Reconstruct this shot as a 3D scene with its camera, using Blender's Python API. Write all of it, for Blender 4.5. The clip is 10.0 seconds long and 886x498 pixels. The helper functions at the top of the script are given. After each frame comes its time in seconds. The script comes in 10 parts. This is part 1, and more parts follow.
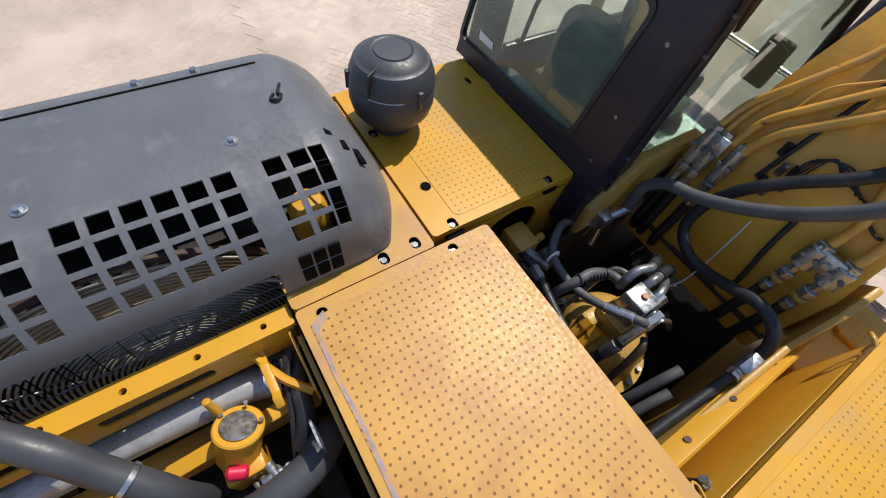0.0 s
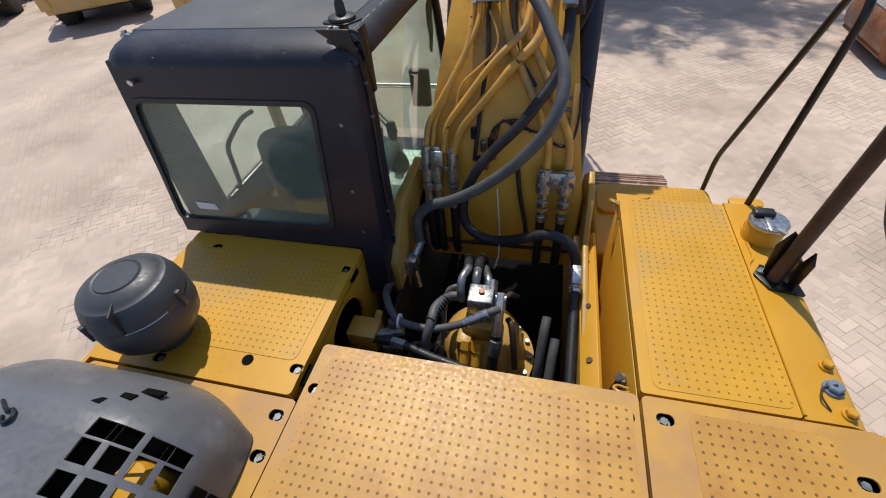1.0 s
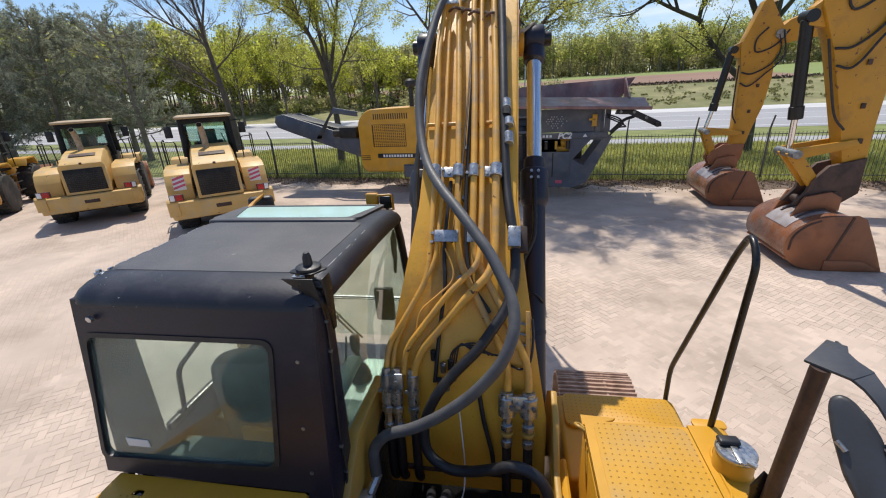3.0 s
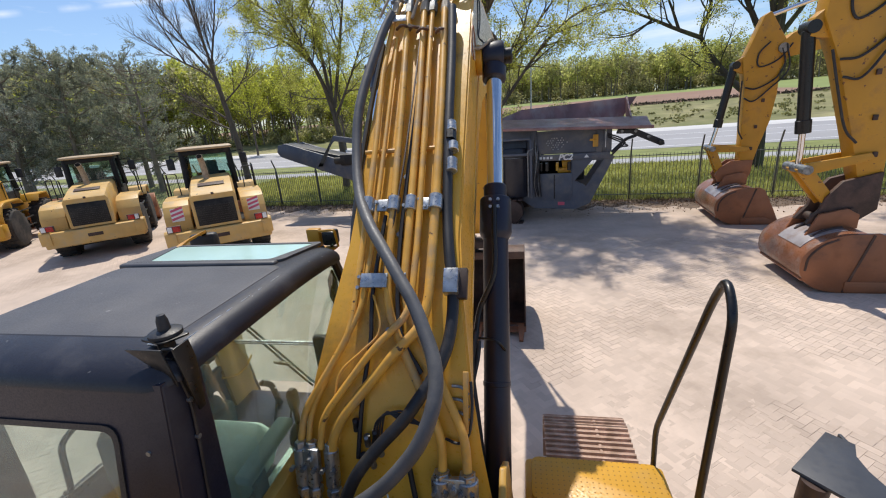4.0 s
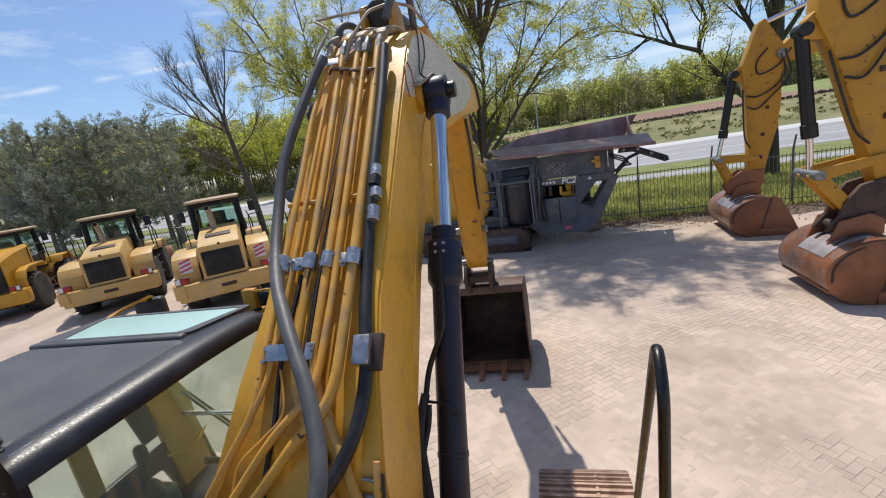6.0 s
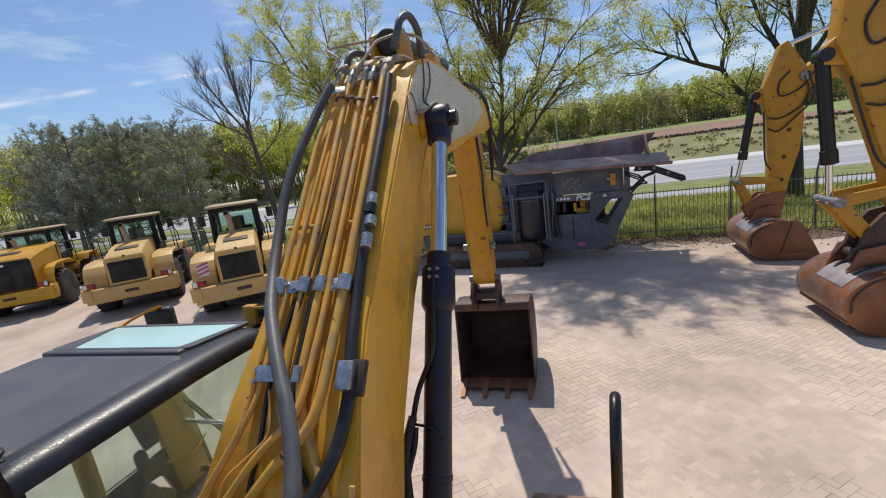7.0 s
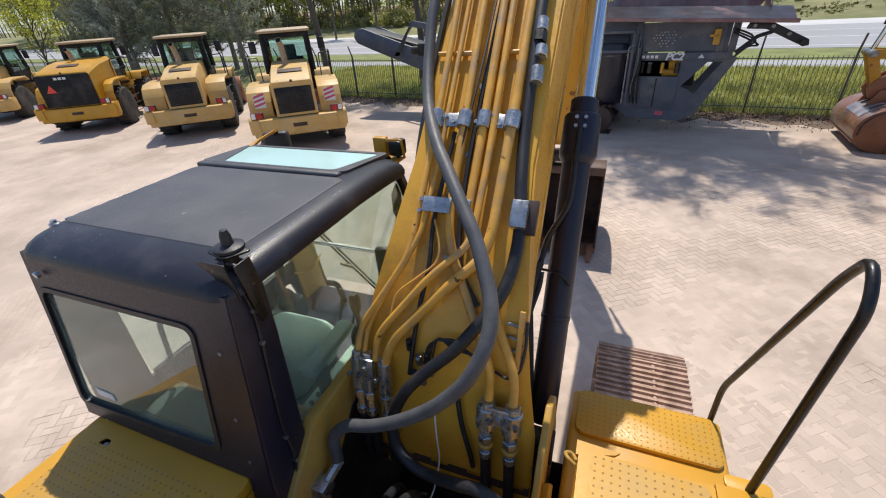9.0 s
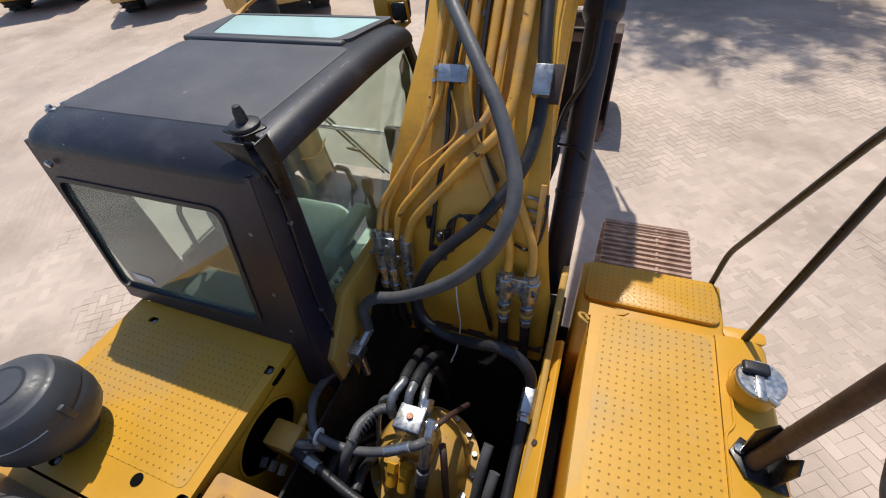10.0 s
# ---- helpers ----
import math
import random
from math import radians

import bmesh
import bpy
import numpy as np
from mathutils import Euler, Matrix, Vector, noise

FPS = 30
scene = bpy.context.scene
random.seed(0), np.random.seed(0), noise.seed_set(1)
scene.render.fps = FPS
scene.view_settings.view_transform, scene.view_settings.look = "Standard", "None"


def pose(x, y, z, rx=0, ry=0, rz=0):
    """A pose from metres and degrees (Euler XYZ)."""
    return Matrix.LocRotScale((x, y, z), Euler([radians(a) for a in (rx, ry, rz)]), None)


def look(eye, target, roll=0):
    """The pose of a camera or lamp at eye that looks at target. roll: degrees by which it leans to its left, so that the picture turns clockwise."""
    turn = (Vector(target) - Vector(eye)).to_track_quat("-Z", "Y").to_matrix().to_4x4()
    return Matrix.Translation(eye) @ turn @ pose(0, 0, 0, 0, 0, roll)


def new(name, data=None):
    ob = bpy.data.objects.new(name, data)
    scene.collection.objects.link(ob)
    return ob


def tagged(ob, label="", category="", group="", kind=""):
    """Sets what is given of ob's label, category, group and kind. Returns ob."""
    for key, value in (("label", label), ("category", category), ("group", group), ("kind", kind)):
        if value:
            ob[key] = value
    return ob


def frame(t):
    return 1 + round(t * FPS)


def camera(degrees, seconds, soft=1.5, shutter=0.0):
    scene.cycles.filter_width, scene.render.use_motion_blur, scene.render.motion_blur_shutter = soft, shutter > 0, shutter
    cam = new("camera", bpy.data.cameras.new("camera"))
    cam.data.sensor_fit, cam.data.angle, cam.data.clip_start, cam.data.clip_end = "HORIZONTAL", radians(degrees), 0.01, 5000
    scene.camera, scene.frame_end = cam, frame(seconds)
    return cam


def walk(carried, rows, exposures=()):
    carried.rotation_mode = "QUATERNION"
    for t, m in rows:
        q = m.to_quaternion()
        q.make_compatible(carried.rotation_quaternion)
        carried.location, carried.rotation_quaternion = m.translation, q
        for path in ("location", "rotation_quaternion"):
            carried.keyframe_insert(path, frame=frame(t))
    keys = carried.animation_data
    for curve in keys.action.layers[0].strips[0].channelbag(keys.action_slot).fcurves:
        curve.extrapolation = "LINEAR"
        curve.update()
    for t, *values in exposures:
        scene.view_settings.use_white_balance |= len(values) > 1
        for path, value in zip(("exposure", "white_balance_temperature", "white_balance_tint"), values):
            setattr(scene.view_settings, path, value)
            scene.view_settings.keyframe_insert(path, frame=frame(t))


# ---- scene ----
cam = camera(93.9, 10.0, soft=1.1)
PATH = [
    (0, (0.016, -0.692, 3.677), (-0.789, 0.04, 1.999), 12.2),
    (0.5, (0.071, -0.676, 3.711), (-0.507, 0.44, 2.155), 3.1),
    (1, (0.127, -0.635, 3.742), (-0.293, 0.718, 2.33), -6.5),
    (1.5, (0.13, -0.621, 3.795), (-0.209, 0.918, 2.564), -5.5),
    (2, (0.11, -0.614, 3.842), (-0.197, 1.066, 2.802), -3.4),
    (2.5, (0.114, -0.607, 3.897), (-0.189, 1.174, 3.039), -2.7),
    (3, (0.176, -0.518, 3.938), (-0.153, 1.322, 3.227), -3.2),
    (3.2, (0.252, -0.447, 3.896), (-0.094, 1.417, 3.259), -3.6),
    (4.3, (0.582, 0.062, 3.894), (0.18, 1.928, 3.295), -5.3),
    (4.5, (0.595, 0.16, 3.879), (0.18, 2.025, 3.286), -5.6),
    (5, (0.63, 0.222, 3.874), (0.181, 2.088, 3.31), -7.4),
    (5.5, (0.766, 0.259, 3.871), (0.305, 2.135, 3.355), -8.8),
    (5.7, (0.837, 0.264, 3.871), (0.375, 2.147, 3.38), -9.3),
    (6.8, (1.103, 0.247, 3.966), (0.584, 2.137, 3.57), -8.7),
    (7, (1.095, 0.252, 3.976), (0.552, 2.135, 3.577), -7.9),
    (7.5, (0.981, 0.27, 3.999), (0.341, 2.109, 3.543), -5.4),
    (8, (0.758, 0.243, 3.97), (0.025, 1.998, 3.351), -3.7),
    (8.5, (0.588, 0.173, 3.946), (-0.136, 1.855, 3.142), -3.5),
    (9, (0.501, 0.086, 3.948), (-0.177, 1.673, 2.938), -4.1),
    (9.5, (0.469, 0.026, 3.937), (-0.161, 1.464, 2.698), -5.4),
    (10, (0.427, 0.029, 3.914), (-0.166, 1.295, 2.483), -7.3),
]
walk(cam, [(t, look(eye, target, roll)) for t, eye, target, roll in PATH], exposures=[(0.0, 0.34), (1.0, 0.16), (2.0, 0.24), (3.0, 0.32), (5.0, 0.29), (6.4, 0.15), (7.0, 0.07), (7.6, 0.09), (8.3, 0.24), (9.0, 0.34), (10.0, 0.25)])

# ---- world, sun, sky ----
SUN_TO = Vector((-0.20, 0.50, 1.0)).normalized()
world = bpy.data.worlds.new("sky_world")
scene.world = world
world.use_nodes = True
wn = world.node_tree
sky = wn.nodes.new("ShaderNodeTexSky")
sky.sky_type, sky.sun_disc = "NISHITA", False
sky.sun_elevation = math.asin(SUN_TO.z)
sky.sun_rotation = math.atan2(SUN_TO.x, SUN_TO.y)
sky.air_density, sky.dust_density, sky.ozone_density = 1.0, 0.75, 2.0
# thin streaks of high cloud
tc = wn.nodes.new("ShaderNodeTexCoord")
mp = wn.nodes.new("ShaderNodeMapping")
mp.inputs["Scale"].default_value = (1.1, 2.6, 9.0)
mp.inputs["Rotation"].default_value = (0.0, radians(7), radians(20))
cn = wn.nodes.new("ShaderNodeTexNoise")
cn.inputs["Scale"].default_value, cn.inputs["Detail"].default_value, cn.inputs["Roughness"].default_value = 2.2, 6.0, 0.62
cr = wn.nodes.new("ShaderNodeValToRGB")
cr.color_ramp.elements[0].position, cr.color_ramp.elements[1].position = 0.50, 0.86
cr.color_ramp.elements[1].color = (0.75, 0.75, 0.75, 1)
cm = wn.nodes.new("ShaderNodeMix")
cm.data_type = "RGBA"
cm.inputs[7].default_value = (7.5, 7.7, 8.0, 1)
bg = wn.nodes["Background"]
bg.inputs["Strength"].default_value = 0.118
wn.links.new(tc.outputs["Generated"], mp.inputs["Vector"])
wn.links.new(mp.outputs["Vector"], cn.inputs["Vector"])
wn.links.new(cn.outputs["Fac"], cr.inputs["Fac"])
# a long straight vapour trail, low over the woods: a narrow band along a great circle, broken by noise
trail_a, trail_b = Vector((-0.8679, 0.4641, 0.1773)), Vector((-0.654, 0.7189, 0.2356))
trail_n = trail_a.cross(trail_b).normalized()


def world_math(op, a, b=None, clamp=False):
    n = wn.nodes.new("ShaderNodeMath")
    n.operation, n.use_clamp = op, clamp
    for k, v in enumerate((a, b)):
        if v is None:
            continue
        if isinstance(v, (int, float)):
            n.inputs[k].default_value = v
        else:
            wn.links.new(v, n.inputs[k])
    return n.outputs[0]


def world_dot(d):
    n = wn.nodes.new("ShaderNodeVectorMath")
    n.operation = "DOT_PRODUCT"
    wn.links.new(tc.outputs["Generated"], n.inputs[0])
    n.inputs[1].default_value = d
    return n.outputs["Value"]


across = world_math("ABSOLUTE", world_dot(trail_n))
band = world_math("SUBTRACT", 1.0, world_math("DIVIDE", across, 0.0065), True)
tn = wn.nodes.new("ShaderNodeTexNoise")
tn.inputs["Scale"].default_value, tn.inputs["Detail"].default_value = 14.0, 4.0
wn.links.new(tc.outputs["Generated"], tn.inputs["Vector"])
span = world_math("MULTIPLY", world_math("SUBTRACT", world_dot((trail_a + trail_b).normalized()), 0.955, True), 22.0, True)
broken = world_math("MULTIPLY", world_math("SUBTRACT", tn.outputs["Fac"], 0.30, True), 3.2, True)
along = world_dot((trail_b - trail_a).normalized())
gap = world_math("MULTIPLY", world_math("ABSOLUTE", world_math("SUBTRACT", along, 0.030)), 26.0, True)
gap = world_math("MULTIPLY", world_math("SUBTRACT", gap, 0.55, True), 2.2, True)
trail = world_math("MULTIPLY", world_math("MULTIPLY", world_math("MULTIPLY", band, span), broken), gap)
cloud = world_math("MAXIMUM", world_math("MULTIPLY", trail, 0.75), cr.outputs["Color"])
wn.links.new(cloud, cm.inputs[0])
tint = wn.nodes.new("ShaderNodeMix")
tint.data_type, tint.blend_type = "RGBA", "MULTIPLY"
tint.inputs[0].default_value, tint.inputs[7].default_value = 1.0, (0.735, 0.825, 0.935, 1)
wn.links.new(sky.outputs["Color"], tint.inputs[6])
wn.links.new(tint.outputs[2], cm.inputs[6])
wn.links.new(cm.outputs[2], bg.inputs["Color"])
sun = new("sun", bpy.data.lights.new("sun", "SUN"))
sun.data.energy, sun.data.angle, sun.data.color = 3.5, radians(0.55), (1.0, 0.935, 0.83)
sun.matrix_world = look(SUN_TO * 50, (0, 0, 0))


# ---- materials ----
def material(name, base, rough=0.5, metal=0.0, vary=0.25, scale=3.0, dirt=None, dirt_at=0.62, dirt_scale=1.3, grain=0.0,
             grain_scale=60.0, spec=0.5, island=0.0, piece=0.0, rough_vary=0.12, coat=0.0, stretch=(1, 1, 1), chips=None, chips_at=0.70, chips_scale=22.0):
    """A painted, stained or bare surface: two scales of variation in colour and gloss, a second colour in patches, fine relief."""
    m = bpy.data.materials.new(name)
    m.use_nodes = True
    t = m.node_tree
    n, l = t.nodes, t.links
    p = n["Principled BSDF"]
    p.inputs["Metallic"].default_value, p.inputs["Specular IOR Level"].default_value = metal, spec
    p.inputs["Coat Weight"].default_value = coat
    co = n.new("ShaderNodeTexCoord")
    ma = n.new("ShaderNodeMapping")
    ma.inputs["Scale"].default_value = stretch
    l.new(co.outputs["Object"], ma.inputs["Vector"])
    big, fine = n.new("ShaderNodeTexNoise"), n.new("ShaderNodeTexNoise")
    for q, s, d in ((big, scale, 5), (fine, grain_scale, 3)):
        q.inputs["Scale"].default_value, q.inputs["Detail"].default_value = s, d
        l.new(ma.outputs["Vector"], q.inputs["Vector"])
    ramp = n.new("ShaderNodeMapRange")
    ramp.inputs["From Min"].default_value, ramp.inputs["From Max"].default_value = 0.3, 0.7
    ramp.inputs["To Min"].default_value, ramp.inputs["To Max"].default_value = 1 - vary, 1 + vary
    l.new(big.outputs["Fac"], ramp.inputs["Value"])
    last = ramp.outputs["Result"]
    for weight, source in ((island, "geo"), (piece, "obj")):
        if weight:
            r = n.new("ShaderNodeNewGeometry" if source == "geo" else "ShaderNodeObjectInfo")
            mr = n.new("ShaderNodeMapRange")
            mr.inputs["To Min"].default_value, mr.inputs["To Max"].default_value = 1 - weight, 1 + weight
            l.new(r.outputs["Random Per Island" if source == "geo" else "Random"], mr.inputs["Value"])
            mu = n.new("ShaderNodeMath")
            mu.operation = "MULTIPLY"
            l.new(last, mu.inputs[0]), l.new(mr.outputs["Result"], mu.inputs[1])
            last = mu.outputs[0]
    vs = n.new("ShaderNodeVectorMath")
    vs.operation = "SCALE"
    vs.inputs[0].default_value = base
    l.new(last, vs.inputs["Scale"])
    colour = vs.outputs[0]
    if dirt:
        dn = n.new("ShaderNodeTexNoise")
        dn.inputs["Scale"].default_value, dn.inputs["Detail"].default_value, dn.inputs["Roughness"].default_value = dirt_scale, 7, 0.65
        l.new(ma.outputs["Vector"], dn.inputs["Vector"])
        dr = n.new("ShaderNodeMapRange")
        dr.inputs["From Min"].default_value, dr.inputs["From Max"].default_value = dirt_at - 0.12, dirt_at + 0.1
        l.new(dn.outputs["Fac"], dr.inputs["Value"])
        mx = n.new("ShaderNodeMix")
        mx.data_type = "RGBA"
        mx.inputs[7].default_value = (*dirt, 1)
        l.new(dr.outputs["Result"], mx.inputs[0]), l.new(colour, mx.inputs[6])
        colour = mx.outputs[2]
    if chips:
        cn_ = n.new("ShaderNodeTexNoise")
        cn_.inputs["Scale"].default_value, cn_.inputs["Detail"].default_value, cn_.inputs["Roughness"].default_value = chips_scale, 4, 0.6
        l.new(ma.outputs["Vector"], cn_.inputs["Vector"])
        cr_n = n.new("ShaderNodeMapRange")
        cr_n.inputs["From Min"].default_value, cr_n.inputs["From Max"].default_value = chips_at - 0.015, chips_at + 0.015
        l.new(cn_.outputs["Fac"], cr_n.inputs["Value"])
        cx_ = n.new("ShaderNodeMix")
        cx_.data_type = "RGBA"
        cx_.inputs[7].default_value = (*chips, 1)
        l.new(cr_n.outputs["Result"], cx_.inputs[0]), l.new(colour, cx_.inputs[6])
        colour = cx_.outputs[2]
    l.new(colour, p.inputs["Base Color"])
    rr = n.new("ShaderNodeMapRange")
    rr.inputs["From Min"].default_value, rr.inputs["From Max"].default_value = 0.3, 0.7
    rr.inputs["To Min"].default_value, rr.inputs["To Max"].default_value = max(0.03, rough - rough_vary), min(1, rough + rough_vary)
    l.new(fine.outputs["Fac"], rr.inputs["Value"])
    l.new(rr.outputs["Result"], p.inputs["Roughness"])
    if grain:
        b = n.new("ShaderNodeBump")
        b.inputs["Strength"].default_value, b.inputs["Distance"].default_value = grain, 0.004
        l.new(fine.outputs["Fac"], b.inputs["Height"])
        l.new(b.outputs["Normal"], p.inputs["Normal"])
    return m


def with_studs(m, pitch=0.0322, radius=0.0046, dark=0.8):
    """Adds to a painted material the square pattern of small punched dimples of a tread plate, laid flat in x and y."""
    t = m.node_tree
    n, l = t.nodes, t.links
    p = n["Principled BSDF"]

    def op(kind, a, b=None):
        q = n.new("ShaderNodeMath")
        q.operation = kind
        for i, v in enumerate((a, b)):
            if v is None:
                continue
            if isinstance(v, (int, float)):
                q.inputs[i].default_value = v
            else:
                l.new(v, q.inputs[i])
        return q.outputs[0]

    co = n.new("ShaderNodeTexCoord")
    sp = n.new("ShaderNodeSeparateXYZ")
    l.new(co.outputs["Object"], sp.inputs[0])
    row = op("DIVIDE", sp.outputs["Y"], pitch)
    col = op("DIVIDE", sp.outputs["X"], pitch)
    dx = op("MULTIPLY", op("SUBTRACT", op("FRACT", col), 0.5), pitch)
    dy = op("MULTIPLY", op("SUBTRACT", op("FRACT", row), 0.5), pitch)
    d = op("SQRT", op("ADD", op("MULTIPLY", dx, dx), op("MULTIPLY", dy, dy)))
    dot = n.new("ShaderNodeMapRange")
    dot.inputs["From Min"].default_value, dot.inputs["From Max"].default_value = radius * 0.75, radius * 1.15
    dot.inputs["To Min"].default_value, dot.inputs["To Max"].default_value = 1, 0
    l.new(d, dot.inputs["Value"])
    mask = dot.outputs["Result"]
    mx = n.new("ShaderNodeMix")
    mx.data_type = "RGBA"
    mx.inputs[7].default_value = (0.10, 0.045, 0.012, 1)
    l.new(op("MULTIPLY", mask, dark), mx.inputs[0])
    l.new(p.inputs["Base Color"].links[0].from_socket, mx.inputs[6])
    l.new(mx.outputs[2], p.inputs["Base Color"])
    b = n.new("ShaderNodeBump")
    b.inputs["Strength"].default_value, b.inputs["Distance"].default_value, b.invert = 0.7, 0.003, True
    l.new(mask, b.inputs["Height"])
    l.new(b.outputs["Normal"], p.inputs["Normal"])
    return m


def glass_material(name, tint, rough=0.0, film=0.0):
    """Clear tinted glass; film is the share of it under a pale, uneven coat: dust, with sky reflection painted in as a
    mint tone.
    """
    m = bpy.data.materials.new(name)
    m.use_nodes = True
    n, l = m.node_tree.nodes, m.node_tree.links
    p = n["Principled BSDF"]
    if film:
        dust, mi, noise, mr = n.new("ShaderNodeBsdfDiffuse"), n.new("ShaderNodeMixShader"), n.new("ShaderNodeTexNoise"), n.new("ShaderNodeMapRange")
        # mint tone stands in for sky light reflected off the panes
        dust.inputs["Color"].default_value = (0.55, 0.74, 0.65, 1)
        noise.inputs["Scale"].default_value, noise.inputs["Detail"].default_value = 3.0, 6
        mr.inputs["From Min"].default_value, mr.inputs["From Max"].default_value = 0.3, 0.7
        mr.inputs["To Min"].default_value, mr.inputs["To Max"].default_value = film * 0.4, film * 1.6
        l.new(noise.outputs["Fac"], mr.inputs["Value"]), l.new(mr.outputs["Result"], mi.inputs[0])
        l.new(p.outputs[0], mi.inputs[1]), l.new(dust.outputs[0], mi.inputs[2]), l.new(mi.outputs[0], n["Material Output"].inputs[0])
    p.inputs["Base Color"].default_value = (*tint, 1)
    p.inputs["Transmission Weight"].default_value, p.inputs["Roughness"].default_value, p.inputs["IOR"].default_value = 1.0, rough, 1.45
    return m


YELLOW = material("yellow_paint", (0.60, 0.305, 0.022), 0.42, vary=0.10, scale=2.5, dirt=(0.45, 0.29, 0.10), dirt_at=0.66, grain=0.05, grain_scale=90, chips=(0.20, 0.09, 0.03), chips_at=0.745, chips_scale=30)
YELLOW_DUSTY = material("dusty_yellow_paint", (0.52, 0.275, 0.042), 0.5, vary=0.12, scale=4, dirt=(0.42, 0.225, 0.085), dirt_at=0.55, dirt_scale=3.0, grain=0.08, chips=(0.25, 0.14, 0.06), chips_at=0.735, chips_scale=34)
YELLOW_WORN = material("worn_yellow_paint", (0.50, 0.285, 0.05), 0.42, vary=0.14, scale=5, dirt=(0.42, 0.26, 0.085), dirt_at=0.6, dirt_scale=2.4, grain=0.06, chips=(0.15, 0.07, 0.03), chips_at=0.71, chips_scale=24)
TREAD = with_studs(material("tread_plate_yellow", (0.58, 0.30, 0.020), 0.44, vary=0.10, scale=3, dirt=(0.47, 0.29, 0.09), dirt_at=0.62, dirt_scale=2.0), 0.0320, 0.0040, 0.6)
TREAD_DUSTY = with_studs(material("dusty_tread_plate", (0.50, 0.262, 0.046), 0.47, vary=0.12, scale=5, dirt=(0.42, 0.195, 0.040), dirt_at=0.58, dirt_scale=4.5, rough_vary=0.06))
BOOM_YELLOW = material("boom_paint", (0.80, 0.425, 0.048), 0.36, vary=0.12, scale=2.0, dirt=(0.38, 0.22, 0.06), dirt_at=0.64, dirt_scale=2.0, grain=0.04)
PIPE_YELLOW = material("pipe_paint", (0.70, 0.36, 0.058), 0.45, vary=0.16, scale=9, dirt=(0.42, 0.28, 0.15), dirt_at=0.60, dirt_scale=5, grain=0.05, chips=(0.10, 0.045, 0.02), chips_at=0.675, chips_scale=16)
DUSTY_TAN = material("dusty_tan_metal", (0.36, 0.29, 0.21), 0.6, vary=0.2, scale=12, dirt=(0.16, 0.12, 0.09), dirt_at=0.6, dirt_scale=9, grain=0.15)
PALE_PANEL = material("faded_pale_paint", (0.62, 0.56, 0.46), 0.30, vary=0.10, scale=3, dirt=(0.5, 0.42, 0.28), dirt_at=0.66)
COVER_GREY = material("dark_grey_moulded", (0.125, 0.128, 0.140), 0.38, vary=0.12, scale=4, dirt=(0.21, 0.21, 0.22), dirt_at=0.66, dirt_scale=5, grain=0.05, chips=(0.40, 0.40, 0.40), chips_at=0.745, chips_scale=38)
GREY_PLASTIC = material("grey_plastic", (0.055, 0.058, 0.066), 0.48, vary=0.12, scale=6, grain=0.06)
CAB_BLACK = material("cab_black_paint", (0.0105, 0.0105, 0.026), 0.42, vary=0.2, scale=3, dirt=(0.042, 0.040, 0.050), dirt_at=0.68, grain=0.06, grain_scale=160)
CAB_ROOF = material("dusty_black_roof", (0.068, 0.066, 0.072), 0.5, vary=0.16, scale=2.4, dirt=(0.105, 0.100, 0.100), dirt_at=0.58, dirt_scale=2.2, grain=0.08, grain_scale=160, chips=(0.30, 0.29, 0.28), chips_at=0.735, chips_scale=26)
ROOF_EDGE = material("black_roof_edge", (0.013, 0.0125, 0.020), 0.42, vary=0.2, scale=3, dirt=(0.055, 0.052, 0.056), dirt_at=0.66, dirt_scale=3, grain=0.06, grain_scale=160, chips=(0.38, 0.37, 0.36), chips_at=0.73, chips_scale=34)
BLACK_STEEL = material("black_steel", (0.0075, 0.007, 0.008), 0.36, vary=0.2, scale=6, dirt=(0.05, 0.04, 0.03), dirt_at=0.7, chips=(0.12, 0.075, 0.05), chips_at=0.72, chips_scale=30)
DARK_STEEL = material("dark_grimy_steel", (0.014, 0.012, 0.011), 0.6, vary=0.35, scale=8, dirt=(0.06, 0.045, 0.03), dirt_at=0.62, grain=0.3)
HOSE_GREY = material("dusty_grey_hose", (0.080, 0.081, 0.088), 0.55, vary=0.2, scale=10, dirt=(0.12, 0.115, 0.11), dirt_at=0.6, dirt_scale=8, grain=0.2, grain_scale=140)
RUBBER = material("black_rubber", (0.017, 0.0175, 0.022), 0.50, vary=0.2, scale=14, dirt=(0.055, 0.05, 0.048), dirt_at=0.64, dirt_scale=8, grain=0.15, grain_scale=140)
TYRE = material("dusty_tyre", (0.035, 0.032, 0.03), 0.85, vary=0.25, scale=6, dirt=(0.12, 0.10, 0.08), dirt_at=0.58, grain=0.3)
ZINC = material("zinc_plated_steel", (0.46, 0.475, 0.49), 0.34, metal=0.9, vary=0.2, scale=20, dirt=(0.30, 0.29, 0.27), dirt_at=0.62, dirt_scale=14)
CAST = material("grey_cast_steel", (0.26, 0.27, 0.28), 0.42, metal=0.7, vary=0.25, scale=20, dirt=(0.10, 0.09, 0.08), dirt_at=0.6, dirt_scale=12)
PIPE_GREY = material("pale_grey_pipe", (0.42, 0.42, 0.42), 0.35, metal=0.3, vary=0.15, scale=9, dirt=(0.22, 0.20, 0.17), dirt_at=0.62, dirt_scale=6)
GUARD_WIRE = material("dusty_guard_wire", (0.46, 0.43, 0.37), 0.45, metal=0.2, vary=0.2, scale=6)
CHROME = material("chrome_rod", (0.78, 0.80, 0.83), 0.09, metal=1.0, vary=0.04, rough_vary=0.04)
